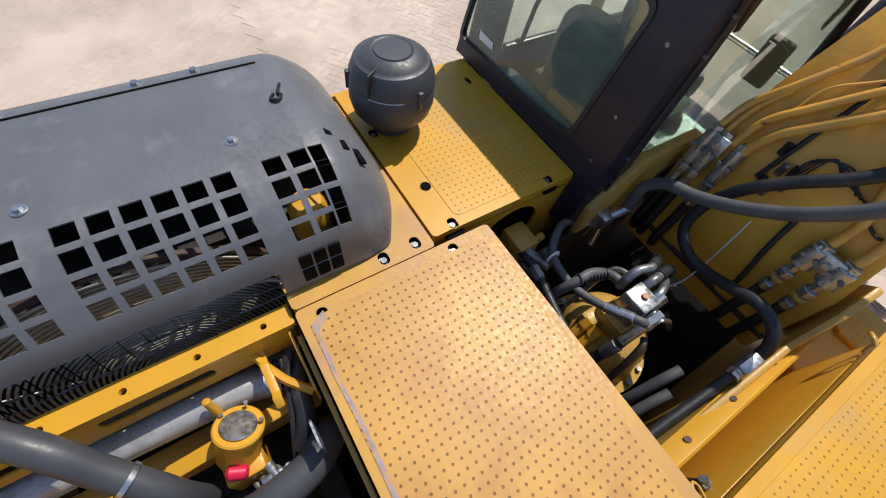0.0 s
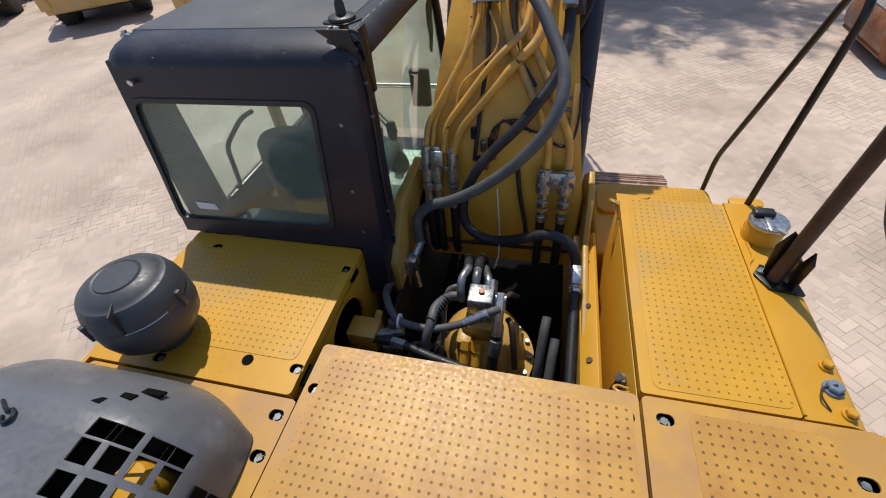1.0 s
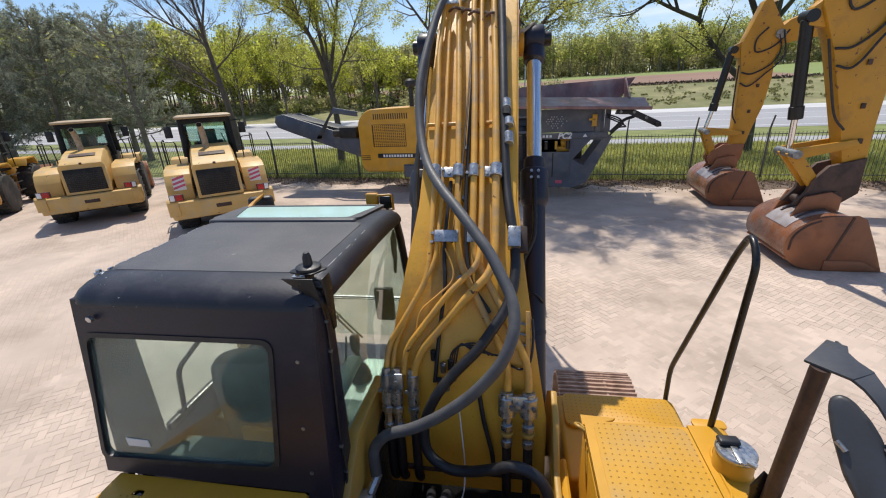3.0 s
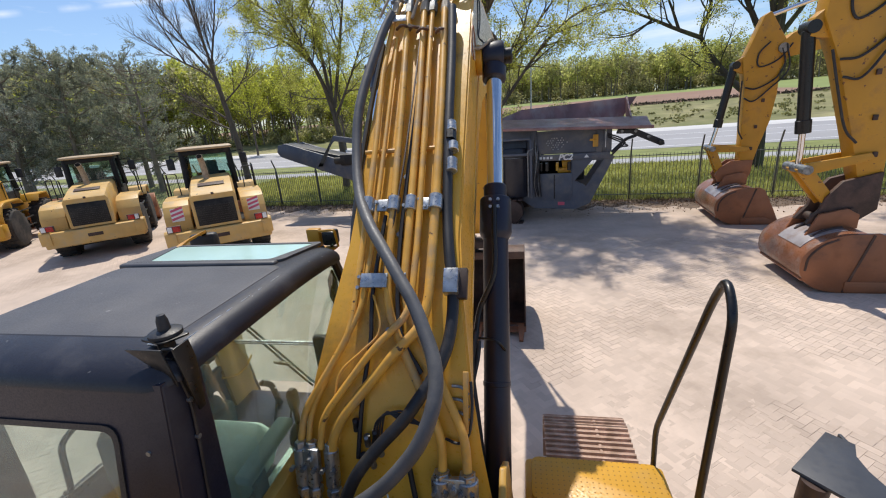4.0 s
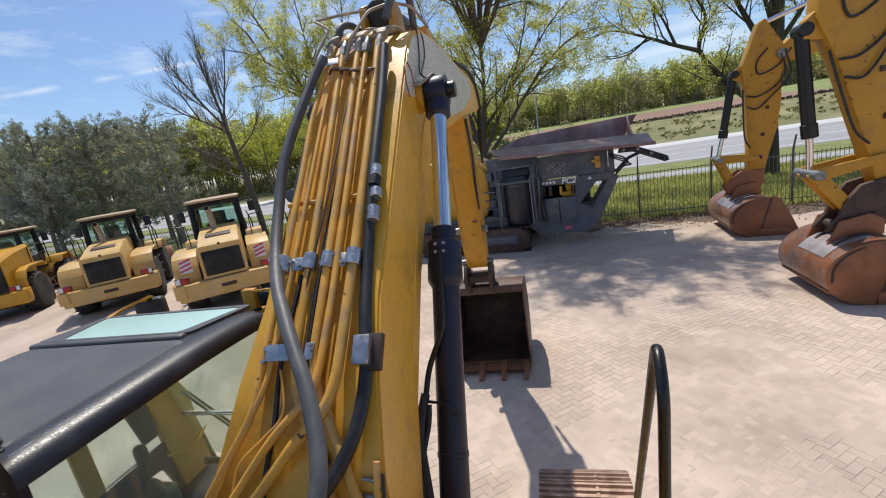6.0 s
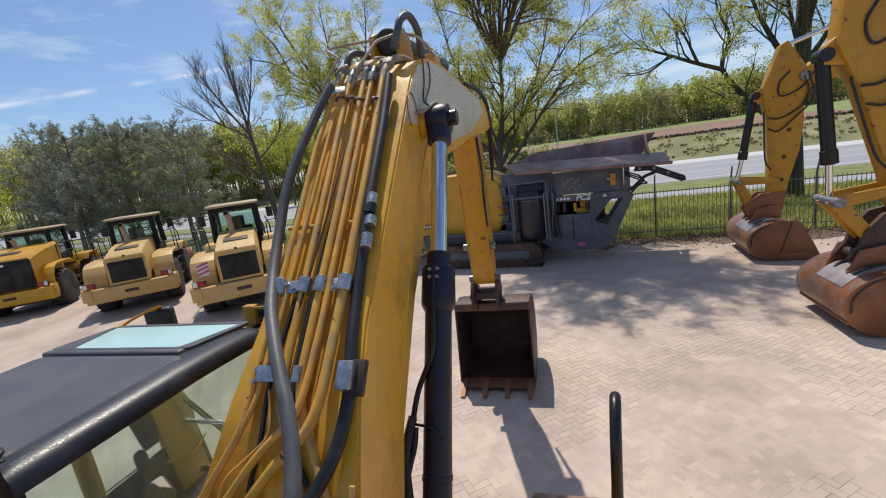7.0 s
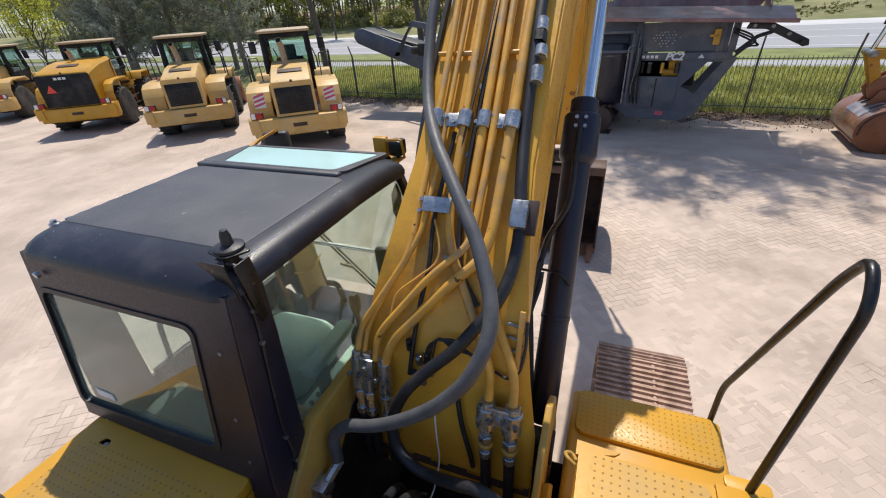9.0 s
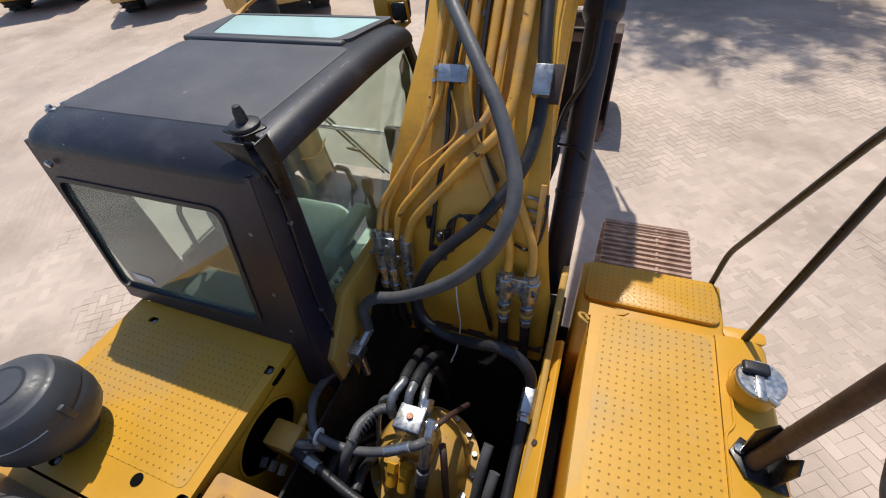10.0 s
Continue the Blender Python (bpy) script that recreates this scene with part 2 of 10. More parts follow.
RUST = material("rusty_worn_steel", (0.33, 0.130, 0.058), 0.48, metal=0.2, vary=0.25, scale=4, dirt=(0.20, 0.085, 0.045), dirt_at=0.56, dirt_scale=2.0, grain=0.2)
SMOOTH_RUST = material("polished_worn_rust", (0.23, 0.092, 0.045), 0.34, vary=0.30, scale=2.2, dirt=(0.235, 0.20, 0.185), dirt_at=0.56, dirt_scale=1.4, grain=0.05, grain_scale=50, rough_vary=0.2)
WORN_GREY = material("pale_worn_steel", (0.34, 0.31, 0.32), 0.42, metal=0.35, vary=0.2, scale=4, dirt=(0.24, 0.15, 0.11), dirt_at=0.62, dirt_scale=2.5)
RUST_DARK = material("dark_rusty_steel", (0.055, 0.03, 0.022), 0.6, vary=0.35, scale=5, dirt=(0.15, 0.08, 0.055), dirt_at=0.6, grain=0.3)
TRACK_STEEL = material("worn_track_steel", (0.45, 0.30, 0.225), 0.45, metal=0.2, vary=0.3, scale=9, dirt=(0.30, 0.19, 0.13), dirt_at=0.55, dirt_scale=7, grain=0.2, piece=0.15)
# near-black paint for the shade in holes, slits, bays and the well
HOLE_SHADE = material("dark_void", (0.004, 0.004, 0.004), 0.9, vary=0.2, spec=0.1)
GLASS = glass_material("green_tinted_glass", (0.86, 0.96, 0.915), film=0.10)
GLASS_DARK = glass_material("dark_tinted_glass", (0.60, 0.78, 0.73))
# opaque hatch glass: the sky it mirrors is put into the base colour
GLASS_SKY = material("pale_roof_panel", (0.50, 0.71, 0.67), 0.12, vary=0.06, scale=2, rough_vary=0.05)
BLUE_PLASTIC = material("blue_cap", (0.14, 0.20, 0.27), 0.45)
RED_PLASTIC = material("red_handle", (0.55, 0.012, 0.05), 0.4)
SEAT = material("dark_green_grey_seat", (0.06, 0.085, 0.08), 0.8, vary=0.2, scale=12, grain=0.2)
CONSOLE = material("green_grey_console", (0.40, 0.53, 0.47), 0.55, vary=0.1, scale=8)
CAB_LINING = material("beige_cab_lining", (0.42, 0.40, 0.30), 0.6, vary=0.1)
WHITE = material("white_marking", (0.75, 0.75, 0.74), 0.5, vary=0.06)
MAGENTA = material("faded_red_stripe", (0.62, 0.10, 0.16), 0.5, vary=0.1)
RED_LAMP = material("red_lamp_lens", (0.45, 0.012, 0.010), 0.25)
RED_SIGN = material("bright_red_sign", (0.80, 0.07, 0.045), 0.5, vary=0.05)
TANK_BLACK = material("blue_black_tank", (0.012, 0.014, 0.024), 0.32, vary=0.2, scale=4, dirt=(0.05, 0.05, 0.055), dirt_at=0.68)
CRUSHER_GREY = material("crusher_grey_paint", (0.080, 0.092, 0.122), 0.5, vary=0.15, scale=2.5, dirt=(0.17, 0.16, 0.15), dirt_at=0.62)
HOPPER_RED = material("worn_hopper_steel", (0.23, 0.125, 0.12), 0.40, metal=0.15, vary=0.3, scale=2.2, dirt=(0.30, 0.24, 0.23), dirt_at=0.60, dirt_scale=1.6, grain=0.15, stretch=(1, 1, 0.35))
LOADER_BLACK = material("loader_black_plastic", (0.009, 0.009, 0.010), 0.55, vary=0.2, scale=3, dirt=(0.06, 0.055, 0.05), dirt_at=0.62, spec=0.3)
LOADER_YELLOW = material("sun_bleached_yellow", (0.62, 0.385, 0.12), 0.5, vary=0.14, scale=2, dirt=(0.50, 0.37, 0.20), dirt_at=0.60, dirt_scale=1.8, chips=(0.11, 0.07, 0.04), chips_at=0.69, chips_scale=9)
OLD_YELLOW = material("old_excavator_yellow", (0.55, 0.268, 0.020), 0.42, vary=0.12, scale=1.8, dirt=(0.33, 0.16, 0.04), dirt_at=0.66, dirt_scale=1.8, chips=(0.17, 0.065, 0.025), chips_at=0.66, chips_scale=9)
FENCE_METAL = material("grey_green_fence", (0.095, 0.10, 0.088), 0.45, vary=0.15, scale=3)
BARK_PALE = material("pale_bark", (0.20, 0.17, 0.13), 0.9, vary=0.3, scale=2)
BARK = material("bark", (0.115, 0.092, 0.074), 0.9, vary=0.35, scale=5, grain=0.5, grain_scale=30, stretch=(1, 1, 0.3))
ROAD_PALE = material("sunlit_road", (0.33, 0.325, 0.335), 0.8, vary=0.08, scale=0.1, grain=0.1)
CONCRETE = material("pale_concrete", (0.56, 0.55, 0.54), 0.8, vary=0.08, scale=0.2, grain=0.1)
ASPHALT = material("pale_asphalt", (0.36, 0.36, 0.37), 0.85, vary=0.06, scale=0.3, grain=0.1)


def leaf_material(name, base, through_light=0.35):
    m = material(name, base, 0.55, vary=0.25, scale=0.5, island=0.45, spec=0.3)
    t = m.node_tree
    p = t.nodes["Principled BSDF"]
    tr = t.nodes.new("ShaderNodeBsdfTranslucent")
    mi = t.nodes.new("ShaderNodeMixShader")
    mi.inputs[0].default_value = through_light
    t.links.new(p.inputs["Base Color"].links[0].from_socket, tr.inputs["Color"])
    t.links.new(p.outputs[0], mi.inputs[1])
    t.links.new(tr.outputs[0], mi.inputs[2])
    t.links.new(mi.outputs[0], t.nodes["Material Output"].inputs[0])
    return m


LEAF_SPRING = leaf_material("young_green_leaves", (0.53, 0.53, 0.12), 0.68)
LEAF_YELLOW = leaf_material("yellow_green_leaves", (0.46, 0.47, 0.06), 0.55)
LEAF_PINE = leaf_material("dark_pine_needles", (0.29, 0.31, 0.22), 0.45)
LEAF_PALE_PINE = leaf_material("pale_pine_needles", (0.34, 0.37, 0.31), 0.3)
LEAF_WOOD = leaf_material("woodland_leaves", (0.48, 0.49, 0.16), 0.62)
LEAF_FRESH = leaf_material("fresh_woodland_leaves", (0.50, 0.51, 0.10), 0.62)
LEAF_OLIVE = leaf_material("olive_twigs", (0.42, 0.40, 0.20), 0.6)
LEAF_HEDGE = leaf_material("dark_hedge_twigs", (0.085, 0.07, 0.05), 0.2)
LEAF_MEADOW = leaf_material("meadow_shrub_leaves", (0.29, 0.285, 0.12), 0.5)
BARK_WOODS = material("shaded_woodland_bark", (0.19, 0.165, 0.13), 0.9, vary=0.3, scale=2)
BARK_DARK = material("mossy_dark_bark", (0.062, 0.055, 0.045), 0.92, vary=0.3, scale=2.5, dirt=(0.085, 0.105, 0.04), dirt_at=0.6, dirt_scale=1.2, grain=0.6, grain_scale=22, stretch=(1, 1, 0.3))
GRASS_BLADE = leaf_material("grass_blades", (0.44, 0.43, 0.125), 0.5)


# ---- mesh tools ----
def bx(x0, x1, y0, y1, z0, z1, b=0.006, segs=2):
    bm = bmesh.new()
    bmesh.ops.create_cube(bm, size=1)
    for v in bm.verts:
        v.co = Vector(((x0, x1)[v.co.x > 0], (y0, y1)[v.co.y > 0], (z0, z1)[v.co.z > 0]))
    if b:
        b = min(b, 0.45 * min(abs(x1 - x0), abs(y1 - y0), abs(z1 - z0)))
        bmesh.ops.bevel(bm, geom=bm.edges[:], offset=b, segments=segs, affect="EDGES", profile=0.5)
    return bm


def basis(d):
    d = Vector(d).normalized()
    u = d.cross(Vector((0, 0, 1)) if abs(d.z) < 0.95 else Vector((1, 0, 0))).normalized()
    return u, d.cross(u).normalized(), d


def cyl(p0, p1, r, r1=None, n=20, b=0.0):
    """A round bar from p0 to p1, closed at both ends, its rims broken by b."""
    p0, p1 = Vector(p0), Vector(p1)
    r1 = r if r1 is None else r1
    u, v, d = basis(p1 - p0)
    L = (p1 - p0).length
    rings = [(0, r), (L, r1)] if not b else [(0, r - b), (b, r), (L - b, r1), (L, r1 - b)]
    bm = bmesh.new()
    loops = [[bm.verts.new(p0 + d * h + (u * math.cos(6.28318531 * k / n) + v * math.sin(6.28318531 * k / n)) * rad) for k in range(n)] for h, rad in rings]
    for a, c in zip(loops, loops[1:]):
        for k in range(n):
            bm.faces.new((a[k], a[(k + 1) % n], c[(k + 1) % n], c[k]))
    bm.faces.new(loops[0][::-1]), bm.faces.new(loops[-1])
    bmesh.ops.recalc_face_normals(bm, faces=bm.faces[:])
    return bm


def smooth_path(pts, step=6):
    pts = [Vector(p) for p in pts]
    q = [pts[0] * 2 - pts[1], *pts, pts[-1] * 2 - pts[-2]]
    out = []
    for a, b, c, d in zip(q, q[1:], q[2:], q[3:]):
        for k in range(step):
            s = k / step
            out.append(0.5 * (2 * b + (c - a) * s + (2 * a - 5 * b + 4 * c - d) * s * s + (3 * b - a - 3 * c + d) * s ** 3))
    return [*out, pts[-1]]


def rounded_path(pts, r=0.06, step=5):
    """A path of straight runs with rounded bends of radius about r, as bent pipe has."""
    pts = [Vector(p) for p in pts]
    out = [pts[0]]
    for a, b, c in zip(pts, pts[1:], pts[2:]):
        k = min(r, 0.45 * (a - b).length, 0.45 * (c - b).length)
        s, e = b + (a - b).normalized() * k, b + (c - b).normalized() * k
        out += [s.lerp(b, t / step).lerp(b.lerp(e, t / step), t / step) for t in range(step + 1)]
    return [*out, pts[-1]]


def sweep(path, r, n=10, taper=None):
    bm = bmesh.new()
    loops, u = [], None
    m = len(path)
    for i, p in enumerate(path):
        d = (path[min(i + 1, m - 1)] - path[max(i - 1, 0)]).normalized()
        if u is None:
            u, v, _ = basis(d)
        u = (u - d * u.dot(d)).normalized()
        v = d.cross(u)
        rad = r if taper is None else r + (taper - r) * i / (m - 1)
        loops.append([bm.verts.new(p + (u * math.cos(6.28318531 * k / n) + v * math.sin(6.28318531 * k / n)) * rad) for k in range(n)])
    for a, c in zip(loops, loops[1:]):
        for k in range(n):
            bm.faces.new((a[k], a[(k + 1) % n], c[(k + 1) % n], c[k]))
    bm.faces.new(loops[0][::-1]), bm.faces.new(loops[-1])
    bmesh.ops.recalc_face_normals(bm, faces=bm.faces[:])
    return bm


def hose(pts, r, n=10, step=6):
    return sweep(smooth_path(pts, step), r, n)


def pipe(pts, r, bend=0.06, n=10):
    return sweep(rounded_path(pts, bend), r, n)


def lathe(profile, at=(0, 0, 0), n=32, axis="z"):
    bm = bmesh.new()
    loops = []
    for r, h in profile:
        ring = []
        for k in range(n):
            a = 6.28318531 * k / n
            c, s = r * math.cos(a), r * math.sin(a)
            p = {"z": (c, s, h), "x": (h, c, s), "y": (c, h, s)}[axis]
            ring.append(bm.verts.new(Vector(at) + Vector(p)))
        loops.append(ring)
    for a, c in zip(loops, loops[1:]):
        for k in range(n):
            bm.faces.new((a[k], a[(k + 1) % n], c[(k + 1) % n], c[k]))
    bm.faces.new(loops[0]), bm.faces.new(loops[-1])
    bmesh.ops.remove_doubles(bm, verts=bm.verts[:], dist=1e-5)
    bmesh.ops.recalc_face_normals(bm, faces=bm.faces[:])
    return bm


def ring(at, r, w, h, n=48, axis="x"):
    """A closed hoop with a rectangular section of w across and h along the axis."""
    bm = bmesh.new()
    loops = []
    for rr, hh in ((r - w, -h), (r + w, -h), (r + w, h), (r - w, h)):
        pts = [(rr * math.cos(6.28318531 * k / n), rr * math.sin(6.28318531 * k / n)) for k in range(n)]
        loops.append([bm.verts.new(Vector(at) + Vector({"x": (hh, c, s), "y": (c, hh, s), "z": (c, s, hh)}[axis])) for c, s in pts])
    for i in range(4):
        a, c = loops[i], loops[(i + 1) % 4]
        for k in range(n):
            bm.faces.new((a[k], a[(k + 1) % n], c[(k + 1) % n], c[k]))
    bmesh.ops.recalc_face_normals(bm, faces=bm.faces[:])
    return bm


def prism(poly, axis, a, b, bevel=0.0, segs=2):
    """A flat outline of (p, q) pairs pushed from a to b along an axis: x takes (y, z), y takes (x, z), z takes (x, y)."""
    put = {"x": lambda p, q, h: (h, p, q), "y": lambda p, q, h: (p, h, q), "z": lambda p, q, h: (p, q, h)}[axis]
    bm = bmesh.new()
    lo, hi = [bm.verts.new(put(p, q, a)) for p, q in poly], [bm.verts.new(put(p, q, b)) for p, q in poly]
    n = len(poly)
    bm.faces.new(lo), bm.faces.new(hi)
    for k in range(n):
        bm.faces.new((lo[k], lo[(k + 1) % n], hi[(k + 1) % n], hi[k]))
    bmesh.ops.recalc_face_normals(bm, faces=bm.faces[:])
    if bevel:
        bmesh.ops.bevel(bm, geom=bm.edges[:], offset=bevel, segments=segs, affect="EDGES", profile=0.5)
    return bm


def rounded(x0, x1, y0, y1, r, n=4):
    """A rectangle with rounded corners, as pairs."""
    out = []
    for cx, cy, a in ((x1 - r, y1 - r, 0), (x0 + r, y1 - r, 90), (x0 + r, y0 + r, 180), (x1 - r, y0 + r, 270)):
        out += [(cx + r * math.cos(radians(a + 90 * k / n)), cy + r * math.sin(radians(a + 90 * k / n))) for k in range(n + 1)]
    return out


def pierced(outline, holes, axis, a, b):
    """A plate with real openings: an outline and hole loops of pairs, pushed from a to b along an axis."""
    put = {"x": lambda p, q, h: (h, p, q), "y": lambda p, q, h: (p, h, q), "z": lambda p, q, h: (p, q, h)}[axis]
    bm = bmesh.new()
    edges = []
    for ring in (outline, *holes):
        vs = [bm.verts.new(put(p, q, a)) for p, q in ring]
        edges += [bm.edges.new((vs[k], vs[(k + 1) % len(vs)])) for k in range(len(vs))]
    bmesh.ops.triangle_fill(bm, use_beauty=True, use_dissolve=False, edges=edges)
    bmesh.ops.recalc_face_normals(bm, faces=bm.faces[:])
    ret = bmesh.ops.extrude_face_region(bm, geom=bm.faces[:])
    move = Vector(put(0, 0, b)) - Vector(put(0, 0, a))
    bmesh.ops.translate(bm, vec=move, verts=[g for g in ret["geom"] if isinstance(g, bmesh.types.BMVert)])
    bmesh.ops.recalc_face_normals(bm, faces=bm.faces[:])
    return bm


def disc(cx, cy, r, n=16, squash=1.0, turn=0.0):
    return [(cx + r * math.cos(6.28318531 * k / n + turn), cy + r * squash * math.sin(6.28318531 * k / n + turn)) for k in range(n)]


def loft(rings, closed=True, caps=True):
    bm = bmesh.new()
    loops = [[bm.verts.new(p) for p in ring] for ring in rings]
    for a, c in zip(loops, loops[1:]):
        n = len(a)
        for k in range(n if closed else n - 1):
            bm.faces.new((a[k], a[(k + 1) % n], c[(k + 1) % n], c[k]))
    if caps:
        bm.faces.new(loops[0]), bm.faces.new(loops[-1])
    bmesh.ops.recalc_face_normals(bm, faces=bm.faces[:])
    return bm


def join(*some):
    out = bmesh.new()
    for bm in some:
        keep = bpy.data.meshes.new("join")
        bm.to_mesh(keep)
        bm.free()
        out.from_mesh(keep)
        bpy.data.meshes.remove(keep)
    return out


def moved(bm, m):
    bmesh.ops.transform(bm, matrix=m, verts=bm.verts[:])
    return bm


def part(name, bm, mat, parent=None, label="", sharp=35):
    me = bpy.data.meshes.new(name)
    bm.to_mesh(me)
    bm.free()
    me.materials.append(mat)
    me.polygons.foreach_set("use_smooth", [True] * len(me.polygons))
    me.set_sharp_from_angle(angle=radians(sharp))
    ob = new(name, me)
    if parent:
        ob.parent = parent
    if label:
        ob["label"] = label
    return ob


def thing(name, label, category, at=(0, 0, 0), turn=0.0, group="", kind=""):
    ob = new(name)
    ob.matrix_world = pose(*at, 0, 0, turn)
    return tagged(ob, label, category, group, kind)


def again(ob, parent, m, name=None):
    """The same mesh once more, as a part under parent at the place m."""
    o = bpy.data.objects.new(name or ob.name.split(".")[0], ob.data)
    scene.collection.objects.link(o)
    o.parent = parent
    o.matrix_basis = m
    return o


def quads_mesh(name, verts, mat, parent=None, smooth=False):
    """Loose quads from an array of corner places, four to a face."""
    me = bpy.data.meshes.new(name)
    k = len(verts) // 4
    me.vertices.add(4 * k), me.loops.add(4 * k), me.polygons.add(k)
    me.vertices.foreach_set("co", np.asarray(verts, np.float32).ravel())
    me.loops.foreach_set("vertex_index", np.arange(4 * k, dtype=np.int32))
    me.polygons.foreach_set("loop_start", np.arange(0, 4 * k, 4, dtype=np.int32))
    me.update()
    me.materials.append(mat)
    ob = new(name, me)
    if parent:
        ob.parent = parent
    return ob

# ---- ground ----
def ground_material():
    """Brick paving under drifted sand: worn clay and grey tones, pale dust in patches, a fine tooth."""
    m = material("dusty_yard", (0.525, 0.420, 0.345), 0.9, vary=0.15, scale=0.7, dirt=(0.375, 0.295, 0.235), dirt_at=0.60, dirt_scale=0.45, grain=0.35, grain_scale=38)
    t = m.node_tree
    n, l = t.nodes, t.links
    p = n["Principled BSDF"]
    co = n.new("ShaderNodeTexCoord")
    ma = n.new("ShaderNodeMapping")
    ma.inputs["Rotation"].default_value = (0, 0, radians(45))
    br = n.new("ShaderNodeTexBrick")
    br.inputs["Scale"].default_value, br.inputs["Mortar Size"].default_value = 1.0, 0.006
    br.inputs["Brick Width"].default_value, br.inputs["Row Height"].default_value = 0.21, 0.105
    br.inputs["Color1"].default_value, br.inputs["Color2"].default_value, br.inputs["Mortar"].default_value = (1.06, 1.04, 1.03, 1), (0.90, 0.89, 0.88, 1), (0.80, 0.77, 0.74, 1)
    l.new(co.outputs["Object"], ma.inputs["Vector"]), l.new(ma.outputs["Vector"], br.inputs["Vector"])
    dn = n.new("ShaderNodeTexNoise")
    dn.inputs["Scale"].default_value, dn.inputs["Detail"].default_value = 0.5, 6
    l.new(co.outputs["Object"], dn.inputs["Vector"])
    dr = n.new("ShaderNodeMapRange")
    dr.inputs["From Min"].default_value, dr.inputs["From Max"].default_value = 0.40, 0.60
    dr.inputs["To Min"].default_value, dr.inputs["To Max"].default_value = 0.7, 0.05
    l.new(dn.outputs["Fac"], dr.inputs["Value"])
    mx = n.new("ShaderNodeMix")
    mx.data_type, mx.blend_type = "RGBA", "MULTIPLY"
    l.new(dr.outputs["Result"], mx.inputs[0])
    l.new(p.inputs["Base Color"].links[0].from_socket, mx.inputs[6]), l.new(br.outputs["Color"], mx.inputs[7])
    l.new(mx.outputs[2], p.inputs["Base Color"])
    return m


YARD = ground_material()
GRASS = material("verge_grass", (0.19, 0.215, 0.06), 0.9, vary=0.3, scale=0.8, dirt=(0.21, 0.21, 0.08), dirt_at=0.6, dirt_scale=0.4, grain=0.6, grain_scale=25)
MEADOW = material("dry_meadow", (0.27, 0.245, 0.115), 0.95, vary=0.30, scale=0.35, dirt=(0.155, 0.165, 0.055), dirt_at=0.52, dirt_scale=0.11)
PLOUGHED = material("ploughed_field", (0.27, 0.165, 0.115), 0.95, vary=0.12, scale=0.05)
FIELD_GREEN = material("spring_field", (0.22, 0.27, 0.08), 0.95, vary=0.1, scale=0.05)


def slab(name, poly, z, mat, label, category, depth=0.02):
    return tagged(part(name, prism(poly, "z", z - depth, z, 0), mat), label, category, kind="structure")


def rise(v):
    """Height of the land over distance beyond the fence: flat to past the road, then a long gentle slope."""
    knots = [(-2000, 0), (49, 0), (56, 0.6), (75, 3.0), (100, 4.2), (122, 5.1), (150, 6.2), (220, 8.0), (420, 12), (1500, 20)]
    for (a, za), (b, zb) in zip(knots, knots[1:]):
        if v <= b:
            return za + (zb - za) * (v - a) / (b - a)
    return knots[-1][1]


def fy(x, off=0.0):
    """The line of the fence and of all that runs along the road."""
    return 18.75 - 0.13 * x + off


def land(name, vs, x0, x1, mat, label, category, up=0.0, steps=12):
    """A sheet that follows the slope of the land."""
    bm = bmesh.new()
    rows = [[bm.verts.new((x, fy(x, v), rise(v) + up)) for x in [x0 + (x1 - x0) * k / steps for k in range(steps + 1)]] for v in vs]
    for p, q in zip(rows, rows[1:]):
        for k in range(steps):
            bm.faces.new((p[k], p[k + 1], q[k + 1], q[k]))
    bmesh.ops.recalc_face_normals(bm, faces=bm.faces[:])
    if bm.faces[0].normal.z < 0:
        bmesh.ops.reverse_faces(bm, faces=bm.faces[:])
    return tagged(part(name, bm, mat), label, category, kind="structure")


land("ground", [-900, -60, 0, 49, 56, 65, 75, 100, 122, 150, 220, 420, 1500], -1200, 1200, MEADOW, "open land of dry spring grass reaching the horizon", "ground", -0.01)


def strip(a, b, x0=-420, x1=420):
    return [(x0, fy(x0, a)), (x1, fy(x1, a)), (x1, fy(x1, b)), (x0, fy(x0, b))]


slab("pavement", [(-70, -45), (60, -45), (60, fy(60, -0.25)), (-70, fy(-70, -0.25))], 0.008, YARD, "dusty brick-paved yard, sand drifted over the joints", "pavement")
slab("verge", strip(-0.25, 20.4, -150, 150), 0.012, GRASS, "green grass verge between fence and road", "grass")
SOIL = material("dark_soil", (0.145, 0.102, 0.072), 0.95, vary=0.3, scale=1.6, dirt=(0.27, 0.205, 0.155), dirt_at=0.64, dirt_scale=1.3, grain=0.5, grain_scale=30)
soil_edge = [(-17 + 0.34 * k, fy(-17 + 0.34 * k, -1.45 + 0.28 * math.sin(1.7 * k) + 0.22 * math.sin(0.61 * k + 1) + 0.12 * math.sin(4.1 * k))) for k in range(101)]
slab("soil_strip", soil_edge + [(17, fy(17, -0.02)), (-17, fy(-17, -0.02))], 0.0165, SOIL, "strip of dark bare soil along the foot of the fence", "soil", 0.012)
slab("cycle_path", strip(11.5, 14.2, -150, 150), 0.02, ASPHALT, "pale narrow path along the road", "path")
slab("road", strip(20.5, 49.0), 0.02, ROAD_PALE, "wide pale asphalt road beyond the fence", "road")
slab("road_shoulder", strip(41.5, 49.0), 0.024, CONCRETE, "pale sunlit concrete shoulder along the far side of the road", "road", 0.004)
for v in (22.0, 28.5, 35.0):
    slab("lane_line", strip(v, v + 0.22, -200, 200), 0.026, WHITE, "white painted line along the road", "road marking", 0.004)
land("ploughed_field", [75.6, 85, 100, 112, 122], -150, 56, PLOUGHED, "bare brown ploughed field", "field", 0.05)
